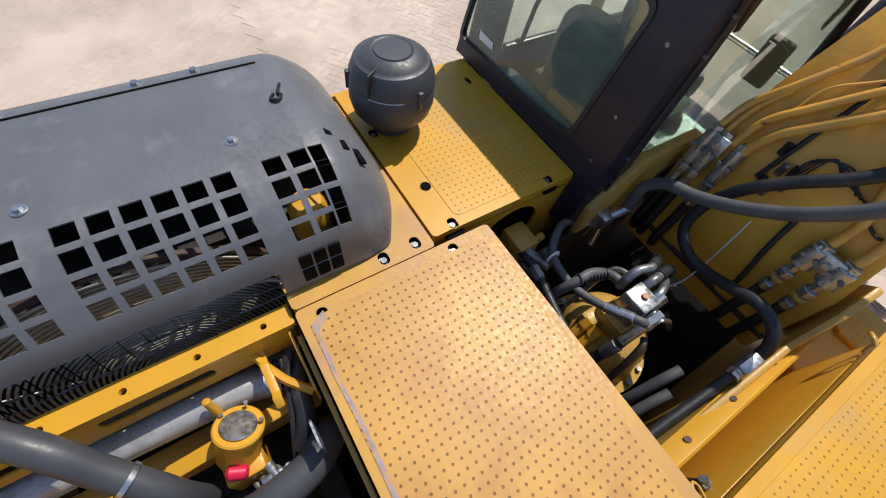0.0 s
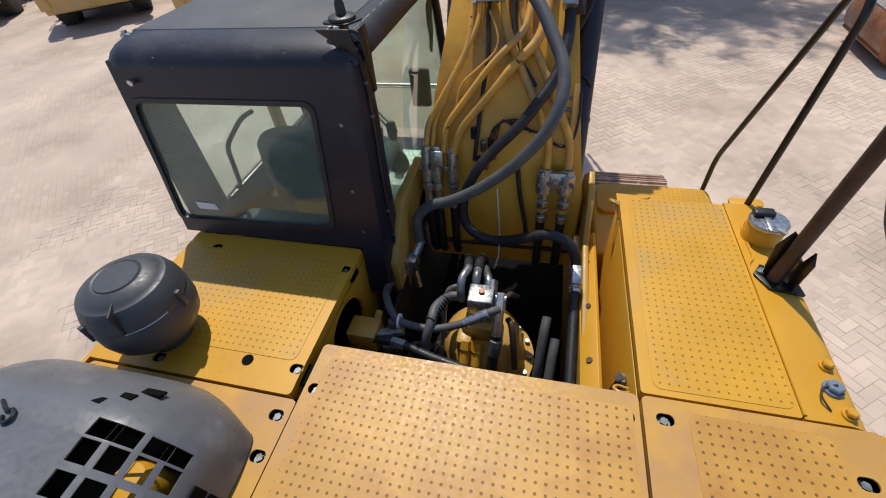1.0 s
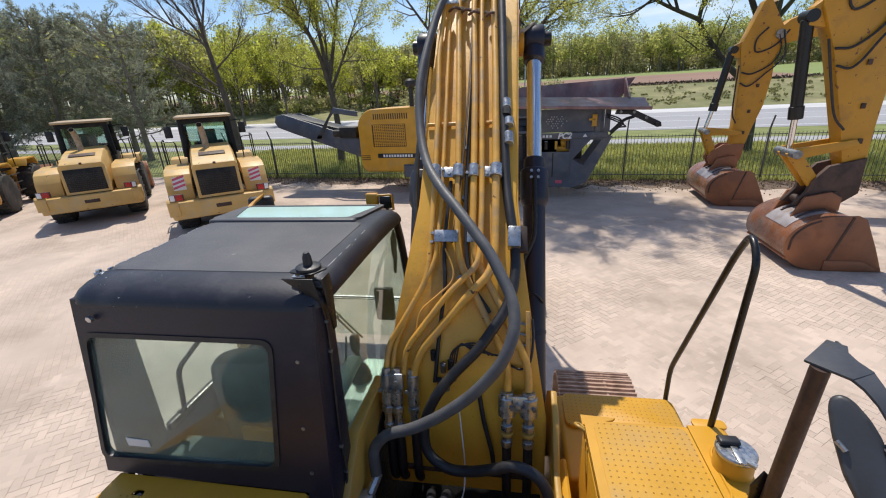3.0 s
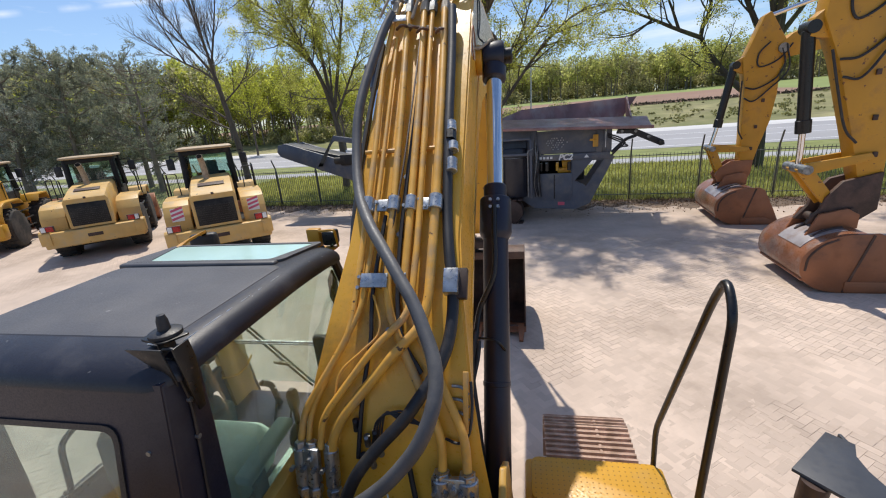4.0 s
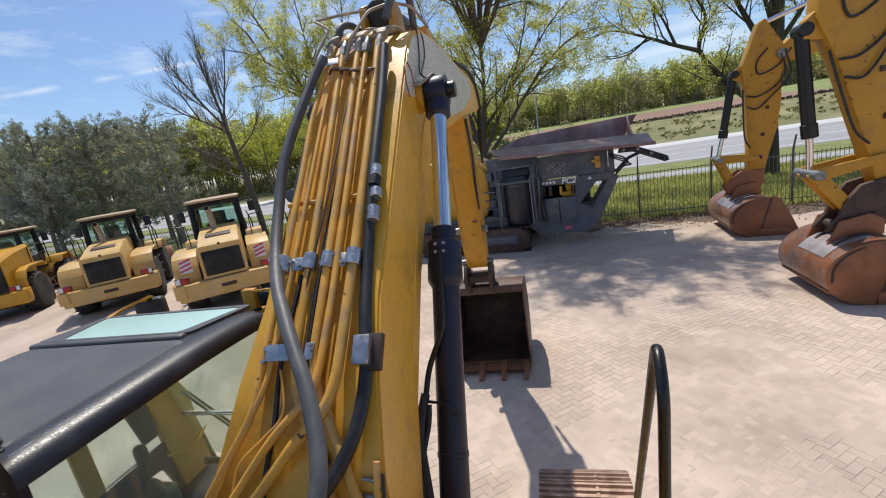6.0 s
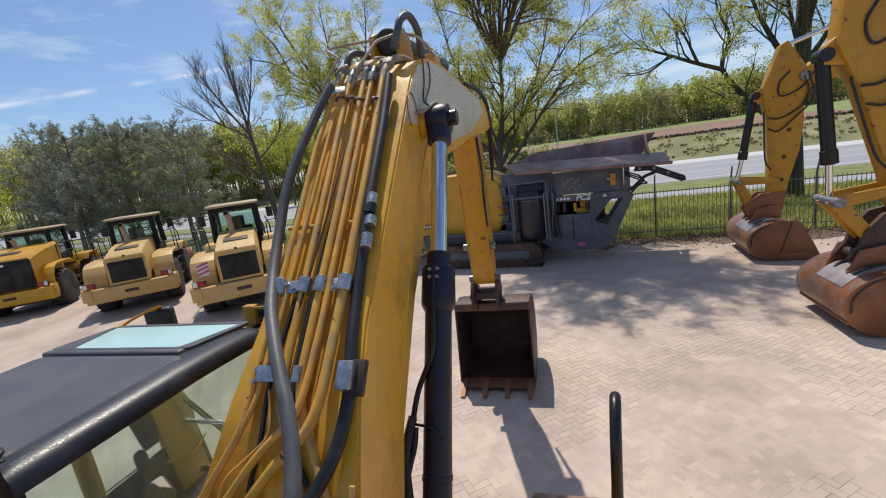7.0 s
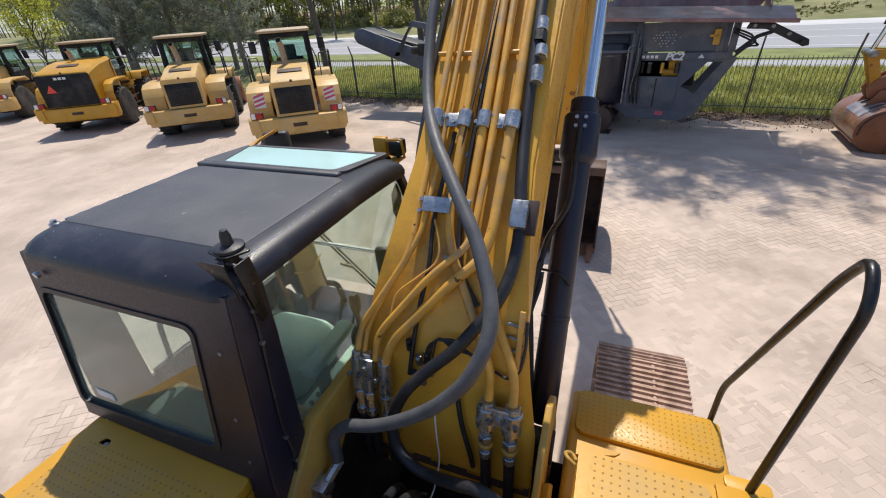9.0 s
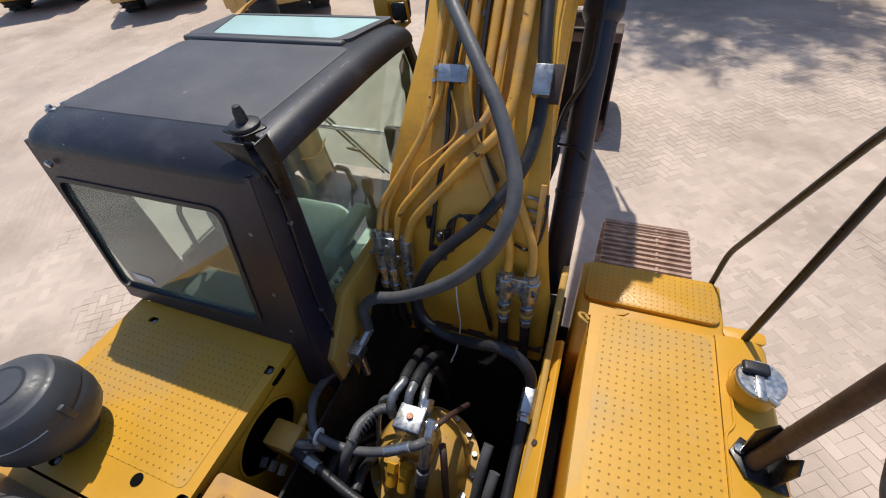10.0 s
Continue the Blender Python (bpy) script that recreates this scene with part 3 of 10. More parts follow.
land("green_strip", [122, 136, 150, 165], -150, 56, FIELD_GREEN, "green grass strip between ploughed field and wood", "field", 0.05)
land("green_field", [75.6, 85, 100, 112, 122, 136, 150, 175], 56, 500, FIELD_GREEN, "bright green crop field before the woods", "field", 0.05)


# ---- the excavator that the camera stands over ----
BX, DK = -0.09, 2.28
exc = thing("excavator", "large yellow crawler excavator with black cab and dusty engine deck", "excavator", (BX, 0.4, 0))


def ep(name, bm, mat, label="", parent=None, sharp=35):
    """A part of the excavator, in world places."""
    o = part(name, bm, mat, parent or exc, label, sharp)
    base = (parent or exc)
    o.matrix_parent_inverse = base.matrix_world.inverted() if base is exc else Matrix()
    return o


bpy.context.view_layer.update()


def slot(x, y, w=0.029, h=0.021, r=0.0195):
    return rounded(x - w, x + w, y - h, y + h, r)


def deck_panel(name, x0, x1, y0, y1, z, holes, mat, label, tread=None, tread_mat=None, corner=0.02):
    """A sheet-steel cover with turned-down edges, lifting holes with a bolt in each, and a studded tread field."""
    cut = [slot(*h) for h in holes]
    p = ep(name, pierced(rounded(x0, x1, y0, y1, corner), cut, "z", z - 0.006, z), mat, label)
    ep("skirt", join(bx(x0 + 0.004, x1 - 0.004, y0 + 0.003, y0 + 0.009, z - 0.06, z - 0.007, 0.002), bx(x0 + 0.004, x1 - 0.004, y1 - 0.009, y1 - 0.003, z - 0.06, z - 0.007, 0.002),
                     bx(x0 + 0.003, x0 + 0.009, y0 + 0.01, y1 - 0.01, z - 0.06, z - 0.007, 0.002), bx(x1 - 0.009, x1 - 0.003, y0 + 0.01, y1 - 0.01, z - 0.06, z - 0.007, 0.002)), mat, parent=p)
    for h in holes:
        ep("bolt", join(cyl((h[0], h[1], z - 0.03), (h[0], h[1], z - 0.012), 0.014, n=6), cyl((h[0], h[1], z - 0.034), (h[0], h[1], z - 0.026), 0.022, n=16)), CAST, "dull steel bolt in its lifting hole", parent=p)
        ep("cup", pierced(rounded(h[0] - 0.05, h[0] + 0.05, h[1] - 0.045, h[1] + 0.045, 0.02), [], "z", z - 0.05, z - 0.034), HOLE_SHADE, parent=p)
    if tread:
        a, b, c, d = tread
        inside = [slot(h[0], h[1], 0.04, 0.032, 0.015) for h in holes if a + 0.045 < h[0] < b - 0.045 and c + 0.04 < h[1] < d - 0.04]
        ep("tread_field", pierced(rounded(a, b, c, d, 0.03), inside, "z", z + 0.0002, z + 0.0022), tread_mat, "punched non-slip tread pattern", parent=p)
    return p


SCUFF = material("scraped_primer", (0.30, 0.23, 0.235), 0.5, vary=0.25, scale=25, dirt=(0.45, 0.26, 0.09), dirt_at=0.58, dirt_scale=30)
# covers over engine and radiators
deck_panel("engine_hood", -0.675, 0.543, -0.69, 0.148, DK + 0.004, [(-0.630, -0.045), (0.497, 0.058), (-0.62, -0.605)], YELLOW_DUSTY,
           "dusty sun-faded yellow engine hood with scuffed edge", (-0.625, 0.52, -0.66, 0.095), TREAD_DUSTY)
deck_panel("side_strip", -1.66, -0.684, -0.69, -0.098, DK - 0.004, [(-0.735, -0.165), (-0.728, -0.31), (-1.32, -0.17)], YELLOW_DUSTY, "dusty yellow deck strip beside the hood")
box_panel = deck_panel("filter_box_lid", -1.69, -0.716, -0.088, 0.702, DK + 0.004, [(-1.515, 0.61), (-0.755, 0.56), (-0.742, 0.02), (-1.36, -0.035)], YELLOW,
                       "yellow studded lid over the air filter box", (-1.62, -0.765, 0.05, 0.60), TREAD)
deck_panel("tank_deck", 0.556, 1.06, 0.160, 1.285, DK, [], YELLOW, "yellow studded deck over the fuel tank", (0.60, 1.045, 0.185, 1.27), TREAD, 0.012)
deck_panel("rear_tank_deck", 0.556, 1.27, -0.69, 0.150, DK, [(0.625, 0.074), (1.17, -0.02)], YELLOW_DUSTY, "dusty yellow studded deck behind the tank", (0.70, 1.12, -0.66, 0.11), TREAD_DUSTY)
# a round drain hole in the lid, painted as a black disc
ep("drain_hole", cyl((-0.965, 0.02, DK + 0.0062), (-0.965, 0.02, DK + 0.0078), 0.024), HOLE_SHADE, parent=box_panel)

# fuel tank top, beyond the tread field, with its rolled outer edge
ep("tank_edge", prism([(1.064, 2.281), (1.20, 2.281), (1.245, 2.262), (1.275, 2.22), (1.285, 2.15), (1.285, 1.2), (1.064, 1.2)], "y", 0.158, 1.30, 0), YELLOW, "rounded yellow tank shoulder")
ep("tank_edge_rear", prism([(1.275, 2.27), (1.31, 2.255), (1.33, 2.20), (1.335, 1.15), (1.275, 1.15)], "y", -0.95, 0.150, 0), YELLOW)
ep("tank_body", bx(0.556, 1.062, -0.68, 1.285, 1.1, 2.215, 0.01), YELLOW, "yellow fuel tank side wall")
ep("tank_rib", pipe([(1.066, 0.17, 2.284), (1.066, 0.86, 2.284), (1.10, 0.90, 2.284), (1.10, 1.12, 2.284), (1.14, 1.18, 2.284), (1.2, 1.19, 2.28)], 0.006, 0.03, 6), YELLOW)
# filler neck and cap
cap = ep("filler_neck", lathe([(0.080, -0.02), (0.080, 0.075), (0.076, 0.085)], (1.165, 1.055, DK), 32), YELLOW, "yellow filler neck")
lid = ep("filler_cap", lathe([(0.001, 0.085), (0.078, 0.085), (0.082, 0.092), (0.082, 0.102), (0.077, 0.108), (0.001, 0.11)], (1.165, 1.055, DK), 32), ZINC, "bare metal filler cap with black lever", parent=cap)
ep("cap_lever", bx(1.10, 1.19, 1.065, 1.115, DK + 0.108, DK + 0.134, 0.012, 3), RUBBER, parent=cap)
ep("cap_latch", join(bx(1.14, 1.17, 0.97, 1.07, DK + 0.108, DK + 0.118, 0.004), cyl((1.175, 0.985, DK + 0.112), (1.20, 0.96, DK + 0.112), 0.012, n=10)), ZINC, parent=cap)
# small caps and plugs near the rear of the tank
for x, y, r, m in ((1.185, 0.285, 0.026, BLUE_PLASTIC), (1.195, 0.375, 0.018, YELLOW), (1.20, 0.195, 0.018, YELLOW)):
    ep("plug", join(cyl((x, y, DK - 0.01), (x, y, DK + 0.012), r * 1.25, n=20, b=0.003), cyl((x, y, DK + 0.012), (x, y, DK + 0.03), r, n=6, b=0.004)), m)
ep("plug_wire", hose([(1.15, 0.20, DK + 0.004), (1.13, 0.24, DK + 0.02), (1.15, 0.28, DK + 0.015), (1.185, 0.285, DK + 0.035)], 0.0035, 6), RUST_DARK)

# lower step box at the front right, with its raised tread lid
ep("step_box", bx(0.50, 1.30, 1.31, 2.03, 1.0, 1.822, 0.03, 3), YELLOW, "yellow tool box that serves as a step")
ep("step_lid", prism(rounded(0.535, 1.27, 1.70, 2.01, 0.05), "z", 1.8205, 1.85, 0.008), TREAD, "raised studded lid of the tool box")
ep("step_edge", prism([(0.78 + 0.0135 * k, 1.555 + (0.012 if k % 2 else 0)) for k in range(24)] + [(1.10, 1.50), (0.78, 1.50)], "z", 1.8225, 1.832), YELLOW, "serrated step edge")
ep("step_front", bx(0.56, 1.06, 1.287, 1.305, 1.82, 2.25, 0.006), YELLOW)
ep("tank_clasp", pipe([(0.545, 1.19, 2.30), (0.515, 1.20, 2.315), (0.50, 1.235, 2.30), (0.53, 1.25, 2.285), (0.55, 1.22, 2.285)], 0.008, 0.02, 8), YELLOW_WORN)
ep("tank_lip", prism([(0.545, 1.255), (0.70, 1.30), (0.72, 1.318), (0.545, 1.328)], "z", 2.262, 2.276), YELLOW)

# hand rail: one bent tube from the step box up and back to the tank shoulder
rail = [(1.252, 2.035, 1.80), (1.238, 2.005, 2.11), (1.225, 1.49, 3.155), (1.212, 1.38, 3.29), (1.196, 1.272, 3.20), (1.19, 1.29, 2.80), (1.18, 1.31, 2.27)]
ep("hand_rail", pipe(rail, 0.0155, 0.09, 12), BLACK_STEEL, "black bent-tube hand rail with worn paint")
ep("rail_foot", prism(rounded(1.10, 1.26, 1.30, 1.36, 0.02), "z", 2.262, 2.275, 0.003), YELLOW)

# mirror on its post
post = ep("mirror_post", pipe([(1.140, 0.778, DK + 0.015), (1.166, 0.772, 3.00), (1.167, 0.77, 3.039)], 0.028, 0.02, 16), RUST_DARK, "brown-black steel mirror post")
ep("post_foot", prism([(1.07, 0.80), (1.11, 0.86), (1.225, 0.80), (1.235, 0.70), (1.11, 0.72)], "z", DK + 0.0005, DK + 0.014, 0.002), BLACK_STEEL, parent=post)
ep("post_gusset", prism([(0.71, DK + 0.0145), (0.84, DK + 0.0145), (0.855, 2.46), (0.82, 2.50), (0.79, 2.42), (0.76, 2.42), (0.735, 2.50), (0.70, 2.46)], "x", 1.181, 1.189, 0.001), BLACK_STEEL, parent=post)
ep("post_gusset", prism([(1.10, DK + 0.0145), (1.15, DK + 0.0145), (1.16, 2.50), (1.12, 2.54), (1.085, 2.46)], "y", 0.80, 0.808, 0.001), BLACK_STEEL, parent=post)
ep("bolt", join(cyl((1.10, 0.81, DK + 0.014), (1.10, 0.81, DK + 0.026), 0.018, n=6)), ZINC, parent=post)
arm = ep("mirror_arm", join(prism([(1.130, 0.795), (1.275, 0.925), (1.315, 0.885), (1.292, 0.845), (1.288, 0.80), (1.296, 0.74), (1.21, 0.70)], "z", 3.040, 3.050, 0.002),
                            loft([[(x - w, y - 0.3 * w, z), (x + w, y + 0.3 * w, z), (x + w, y + 0.3 * w, z + 0.010), (x - w, y - 0.3 * w, z + 0.010)] for x, y, z, w in ((1.252, 0.735, 3.039, 0.044), (1.252, 0.68, 3.032, 0.032), (1.254, 0.63, 3.016, 0.027), (1.258, 0.59, 2.990, 0.026), (1.262, 0.565, 2.955, 0.025), (1.263, 0.56, 2.93, 0.020))]),
                            prism([(0.876, 2.995), (0.926, 2.995), (0.926, 3.045), (0.876, 3.045)], "x", 1.303, 1.311, 0.002)), GREY_PLASTIC, "bent flat steel mirror arm", parent=post)
ep("mirror_clamp", join(cyl((1.263, 0.56, 2.935), (1.268, 0.555, 2.885), 0.013, n=12), cyl((1.245, 0.592, 2.876), (1.34, 0.548, 2.885), 0.022, n=16, b=0.006), cyl((1.268, 0.575, 2.855), (1.27, 0.575, 2.905), 0.026, n=14, b=0.006)), RUBBER, parent=arm)
mirror_at = Matrix(((0.74, 0.579, 0.343, 1.209), (-0.673, 0.636, 0.377, 0.612), (0.0, -0.509, 0.861, 2.878), (0, 0, 0, 1)))
mirror_shell = ep("mirror_shell", moved(prism([(-0.094, 0.105), (-0.090, 0.070), (-0.062, 0.0), (-0.008, -0.100), (0.045, -0.165), (0.062, -0.172), (0.104, -0.142), (0.104, -0.115), (0.080, -0.040), (0.045, 0.040), (0.005, 0.085), (-0.045, 0.122), (-0.075, 0.126)], "y", -0.018, 0.022, 0.015, 3), mirror_at), GREY_PLASTIC, "rounded dark grey mirror shell", parent=post)
ep("shell_bolt", moved(cyl((-0.045, -0.024, -0.012), (-0.018, -0.024, -0.030), 0.008, n=8), mirror_at), ZINC, parent=mirror_shell)

# left side of the filter box, open end toward the well
ep("box_side", bx(-1.72, -1.697, -0.69, 0.72, 1.3, DK - 0.012, 0.008), YELLOW, "yellow side door of the filter box")
ep("box_front", bx(-1.68, -0.72, 0.706, 0.72, 1.5, DK - 0.03, 0.003), YELLOW)
opening = disc(0.365, 2.035, 0.175, 32)
ep("box_wall", pierced([(-0.07, 1.4), (0.70, 1.4), (0.70, DK - 0.065), (-0.07, DK - 0.065)], [opening], "x", -0.728, -0.720), YELLOW, "yellow box wall with a large round opening")
ep("box_hole_rim", ring((-0.716, 0.365, 2.035), 0.180, 0.005, 0.006, 40), YELLOW)
ep("box_gusset", prism([(0.701, 2.21), (0.80, 1.95), (0.735, 1.52), (0.701, 1.45)], "x", -0.728, -0.720), YELLOW)
# black block fills the box, standing for the shade inside
ep("box_inside", bx(-1.6, -0.80, -0.05, 0.68, 1.42, 2.15, 0), HOLE_SHADE, "black block standing for the shade inside the filter box")

# air pre-cleaner, a ribbed grey bowl
PC = (-1.385, 0.075, DK)
cleaner = ep("pre_cleaner", lathe([(0.001, 0.0075), (0.095, 0.0075), (0.098, 0.05), (0.10, 0.062), (0.150, 0.085), (0.178, 0.125), (0.190, 0.175), (0.191, 0.245), (0.187, 0.252), (0.186, 0.262), (0.189, 0.268), (0.184, 0.30), (0.166, 0.345), (0.158, 0.356), (0.148, 0.358), (0.138, 0.366), (0.118, 0.382), (0.09, 0.390), (0.082, 0.386), (0.078, 0.392), (0.001, 0.394)], PC, 48), GREY_PLASTIC,
             "round grey plastic pre-cleaner bowl on the filter box")
for a in (0, 120, 240):
    ep("clasp", moved(bx(0.180, 0.200, -0.012, 0.012, 0.22, 0.30, 0.004), pose(*PC, 0, 0, a + 10)), GREY_PLASTIC, parent=cleaner)
ep("rain_slot", moved(bx(0.12, 0.194, -0.004, 0.004, 0.27, 0.375, 0.002), pose(*PC, 0, 0, -58)), RUBBER, parent=cleaner)
ep("clip_wire", pipe([(PC[0] + 0.185 * math.cos(radians(a)), PC[1] + 0.185 * math.sin(radians(a)), DK + 0.262) for a in range(-60, 0, 12)], 0.005, 0.02, 6), ZINC, parent=cleaner)


# exhaust and radiator cover: a dark pressed shell with rows of square openings
def cover():
    """Cross-sections from the left foot over the flat top and down the perforated right shoulder; the front end is rounded off."""
    left = [(-1.655, 2.285), (-1.655, 2.50), (-1.645, 2.585), (-1.620, 2.645), (-1.580, 2.678), (-1.53, 2.690), (-1.40, 2.694), (-1.25, 2.694), (-1.13, 2.690)]
    rows = [(-1.036, 2.676), (-0.978, 2.660), (-0.958, 2.653), (-0.905, 2.622), (-0.888, 2.610), (-0.848, 2.572), (-0.834, 2.556), (-0.800, 2.506)]
    tail = [(-0.782, 2.465), (-0.770, 2.42), (-0.758, 2.35), (-0.752, 2.286)]
    prof = [(x, 2.286 + (z - 2.286) * 0.925) for x, z in left + rows + tail]
    v0, v1, t0 = len(left), len(left) + len(rows), len(left) + len(rows) + 1
    ys, starts = [-1.95], set()
    for first, count in ((-1.7175, 6), (-1.162, 6), (-0.588, 2)):
        for k in range(count):
            y = first + 0.0835 * k
            ys += [y, y + 0.062]
            starts.add(round(y, 4))
    ys.append(-0.435)
    y_end, cx, cz = -0.435, -1.2, 2.285
    # the front face: a rounded shoulder, a long bevel, a short upright foot
    front = [(0.050, 0.985), (0.085, 0.945), (0.12, 0.885), (0.16, 0.80), (0.20, 0.69), (0.235, 0.56), (0.262, 0.42), (0.280, 0.26), (0.290, 0.10), (0.292, 0.01)]
    rings = [(q, 1.0, 0.0) for q in ys] + [(y_end + d, h, (k + 1) / len(front)) for k, (d, h) in enumerate(front)]
    grid = []
    for q, h, f in rings:
        ring_pts = []
        for x, z in prof:
            side = max(0.0, (x + 1.05) / 0.298)
            ring_pts.append(Vector((cx + (x - cx) * (1 - 0.19 * f ** 3), q - 0.11 * f * side ** 2, cz + (z - cz) * h)))
        grid.append(ring_pts)
    m, n = len(prof), len(rings)
    # surface directions taken over the whole shell, so that openings don't disturb the sheen
    nor = [[None] * m for _ in range(n)]
    for i in range(n):
        for k in range(m):
            a = grid[min(i + 1, n - 1)][k] - grid[max(i - 1, 0)][k]
            b = grid[i][min(k + 1, m - 1)] - grid[i][max(k - 1, 0)]
            nor[i][k] = b.cross(a).normalized() * -1
            if nor[i][k].dot(grid[i][k] - Vector((cx, grid[i][k].y - 0.05, 2.3))) < 0:
                nor[i][k] = -nor[i][k]
    open_ = set()
    for i in range(n - 1):
        for k in range(m - 1):
            hole = round(rings[i][0], 4) in starts and i < len(ys) - 1 and v0 <= k < v1 - 1 and (k - v0) % 2 == 0
            arch = rings[i + 1][0] < -0.66 and k >= t0
            corner = i == len(ys) - 1 and (v0 <= k < v0 + 3 or v0 + 4 <= k < v0 + 7)
            if hole or arch or corner:
                open_.add((i, k))
    vs, fs, ln = [], [], []
    for i in range(n):
        for k in range(m):
            vs.append(grid[i][k])
    for i in range(n):
        for k in range(m):
            vs.append(grid[i][k] - nor[i][k] * 0.007)
    at = lambda i, k, inner=0: inner * n * m + i * m + k
    for i in range(n - 1):
        for k in range(m - 1):
            if (i, k) in open_:
                for (a, b) in (((i, k), (i, k + 1)), ((i, k + 1), (i + 1, k + 1)), ((i + 1, k + 1), (i + 1, k)), ((i + 1, k), (i, k))):
                    fs.append((at(*a), at(*b), at(*b, 1), at(*a, 1)))
                    ln.append(None)
                continue
            q = ((i, k), (i, k + 1), (i + 1, k + 1), (i + 1, k))
            fs.append(tuple(at(*c) for c in q))
            ln.append([nor[a][b] for a, b in q])
            fs.append(tuple(at(*c, 1) for c in q[::-1]))
            ln.append([-nor[a][b] for a, b in q[::-1]])
    fs.append(tuple(at(n - 1, k) for k in range(m)))
    ln.append(None)
    me = bpy.data.meshes.new("exhaust_cover")
    me.from_pydata(vs, [], fs)
    me.polygons.foreach_set("use_smooth", [True] * len(me.polygons))
    me.update()
    flat = []
    for p, l in zip(me.polygons, ln):
        flat += [p.normal] * len(p.vertices) if l is None else l
    me.normals_split_custom_set([tuple(v) for v in flat])
    return me


shell = new("exhaust_cover", cover())
shell.data.materials.append(COVER_GREY)
shell.parent, shell["label"] = exc, "dark grey pressed cover with rows of square openings"
shell.matrix_parent_inverse = exc.matrix_world.inverted()
ep("cover_seam", bx(-1.515, -1.507, -1.9, -0.44, 2.6575, 2.6640, 0.001), HOLE_SHADE, parent=shell)
for x, y, z in ((-1.545, -0.65, 2.657), (-1.545, -0.84, 2.657), (-1.54, -1.23, 2.657), (-1.145, -0.64, 2.660), (-1.12, -1.21, 2.659)):
    ep("cover_bolt", join(cyl((x, y, z - 0.004), (x, y, z + 0.003), 0.022, n=20, b=0.002), cyl((x, y, z + 0.003), (x, y, z + 0.013), 0.012, n=6)), ZINC, parent=shell)
ep("hook_eye", pipe([(-1.305, -0.445, 2.668), (-1.28, -0.465, 2.67), (-1.26, -0.445, 2.674), (-1.28, -0.42, 2.674), (-1.305, -0.43, 2.67), (-1.355, -0.405, 2.665)], 0.006, 0.02, 6), BLACK_STEEL, parent=shell)
for k in range(3):
    ep("front_slit", moved(bx(-0.045, 0.030, -0.014, 0.014, -0.006, 0.0030, 0.002), pose(-1.11 + 0.06 * k, -0.338 + 0.036 * k, 2.625 - 0.030 * k, -36, 0, 0)), HOLE_SHADE, parent=shell)
for k in range(6):
    ep("side_slot", moved(bx(-0.004, 0.0015, -0.022, 0.022, -0.030, 0.030, 0.004), pose(-0.7655 + 0.0115 * (k // 3), -0.585 + 0.052 * (k % 3), 2.415 - 0.070 * (k // 3), 0, -8, 0)), HOLE_SHADE, parent=shell)
ep("cover_lip", hose([(-0.80, -1.9, 2.43), (-0.79, -1.3, 2.44), (-0.785, -0.95, 2.435), (-0.775, -0.72, 2.39), (-0.76, -0.66, 2.305)], 0.007, 8), COVER_GREY, parent=shell)

# what lies behind the openings: fan guard of wire rings, brackets, radiator
ep("radiator_core", bx(-1.60, -0.96, -1.95, -0.36, 1.4, 2.44, 0), DARK_STEEL, "grimy radiator block under the cover")
fan_guard = ep("fan_guard", ring((-0.902, -1.15, 1.93), 0.635, 0.008, 0.012, 64), RUST_DARK, "round wire fan guard with a brown rim")
for k in range(32):
    r = 0.055 + 0.0182 * k
    ep("guard_ring", ring((-0.882, -1.15, 1.93), r, 0.0042, 0.003, 64), GUARD_WIRE, parent=fan_guard)
for k in range(8):
    ep("guard_spoke", moved(cyl((-0.006, 0.05, 0), (-0.006, 0.63, 0), 0.004, n=6), pose(-0.882, -1.15, 1.93, 45 * k + 18, 0, 0)), CAST, parent=fan_guard)
ep("hose_clamp", moved(ring((0, 0, 0), 0.050, 0.003, 0.008, 24), pose(-0.46, -1.307, 2.163, 0, 32, 42)), ZINC)
ep("bay_strap", prism([(-0.72, 2.10), (-0.68, 2.15), (-0.64, 2.13), (-0.60, 2.155), (-0.50, 2.13), (-0.47, 2.16), (-0.44, 2.13), (-0.47, 2.135), (-0.50, 2.105), (-0.60, 2.13), (-0.64, 2.105), (-0.68, 2.125)], "y", -0.868, -0.838, 0.003), YELLOW, "bent yellow strap in the engine bay")
ep("bay_duct", hose([(-0.62, -0.74, 2.05), (-0.50, -0.78, 2.06), (-0.40, -0.80, 2.03), (-0.33, -0.86, 1.95)], 0.035, 12), RUBBER)
ep("expansion_flask", lathe([(0.001, 0), (0.06, 0), (0.07, 0.02), (0.07, 0.15), (0.05, 0.18), (0.001, 0.185)], (-0.93, -0.50, 2.34), 24), YELLOW, "yellow flask seen through the cover")
ep("flask_bracket", bx(-0.97, -0.88, -0.62, -0.42, 2.31, 2.345, 0.01), ZINC)

# open engine bay behind the hood
ep("bay_rail", pierced([(-0.745, -1.95), (-0.66, -1.95), (-0.66, -0.70), (-0.745, -0.70)], [disc(-0.70, -0.80 - 0.22 * k, 0.012, 12) for k in range(5)], "z", 2.215, 2.235), YELLOW, "yellow frame rail of the engine bay")
ep("bay_rail_web", pierced([(-1.95, 2.06), (-0.71, 2.06), (-0.71, 2.214), (-1.95, 2.214)], [rounded(-1.35, -1.0, 2.12, 2.18, 0.02), rounded(-1.75, -1.5, 2.12, 2.18, 0.02)], "x", -0.670, -0.662), YELLOW)
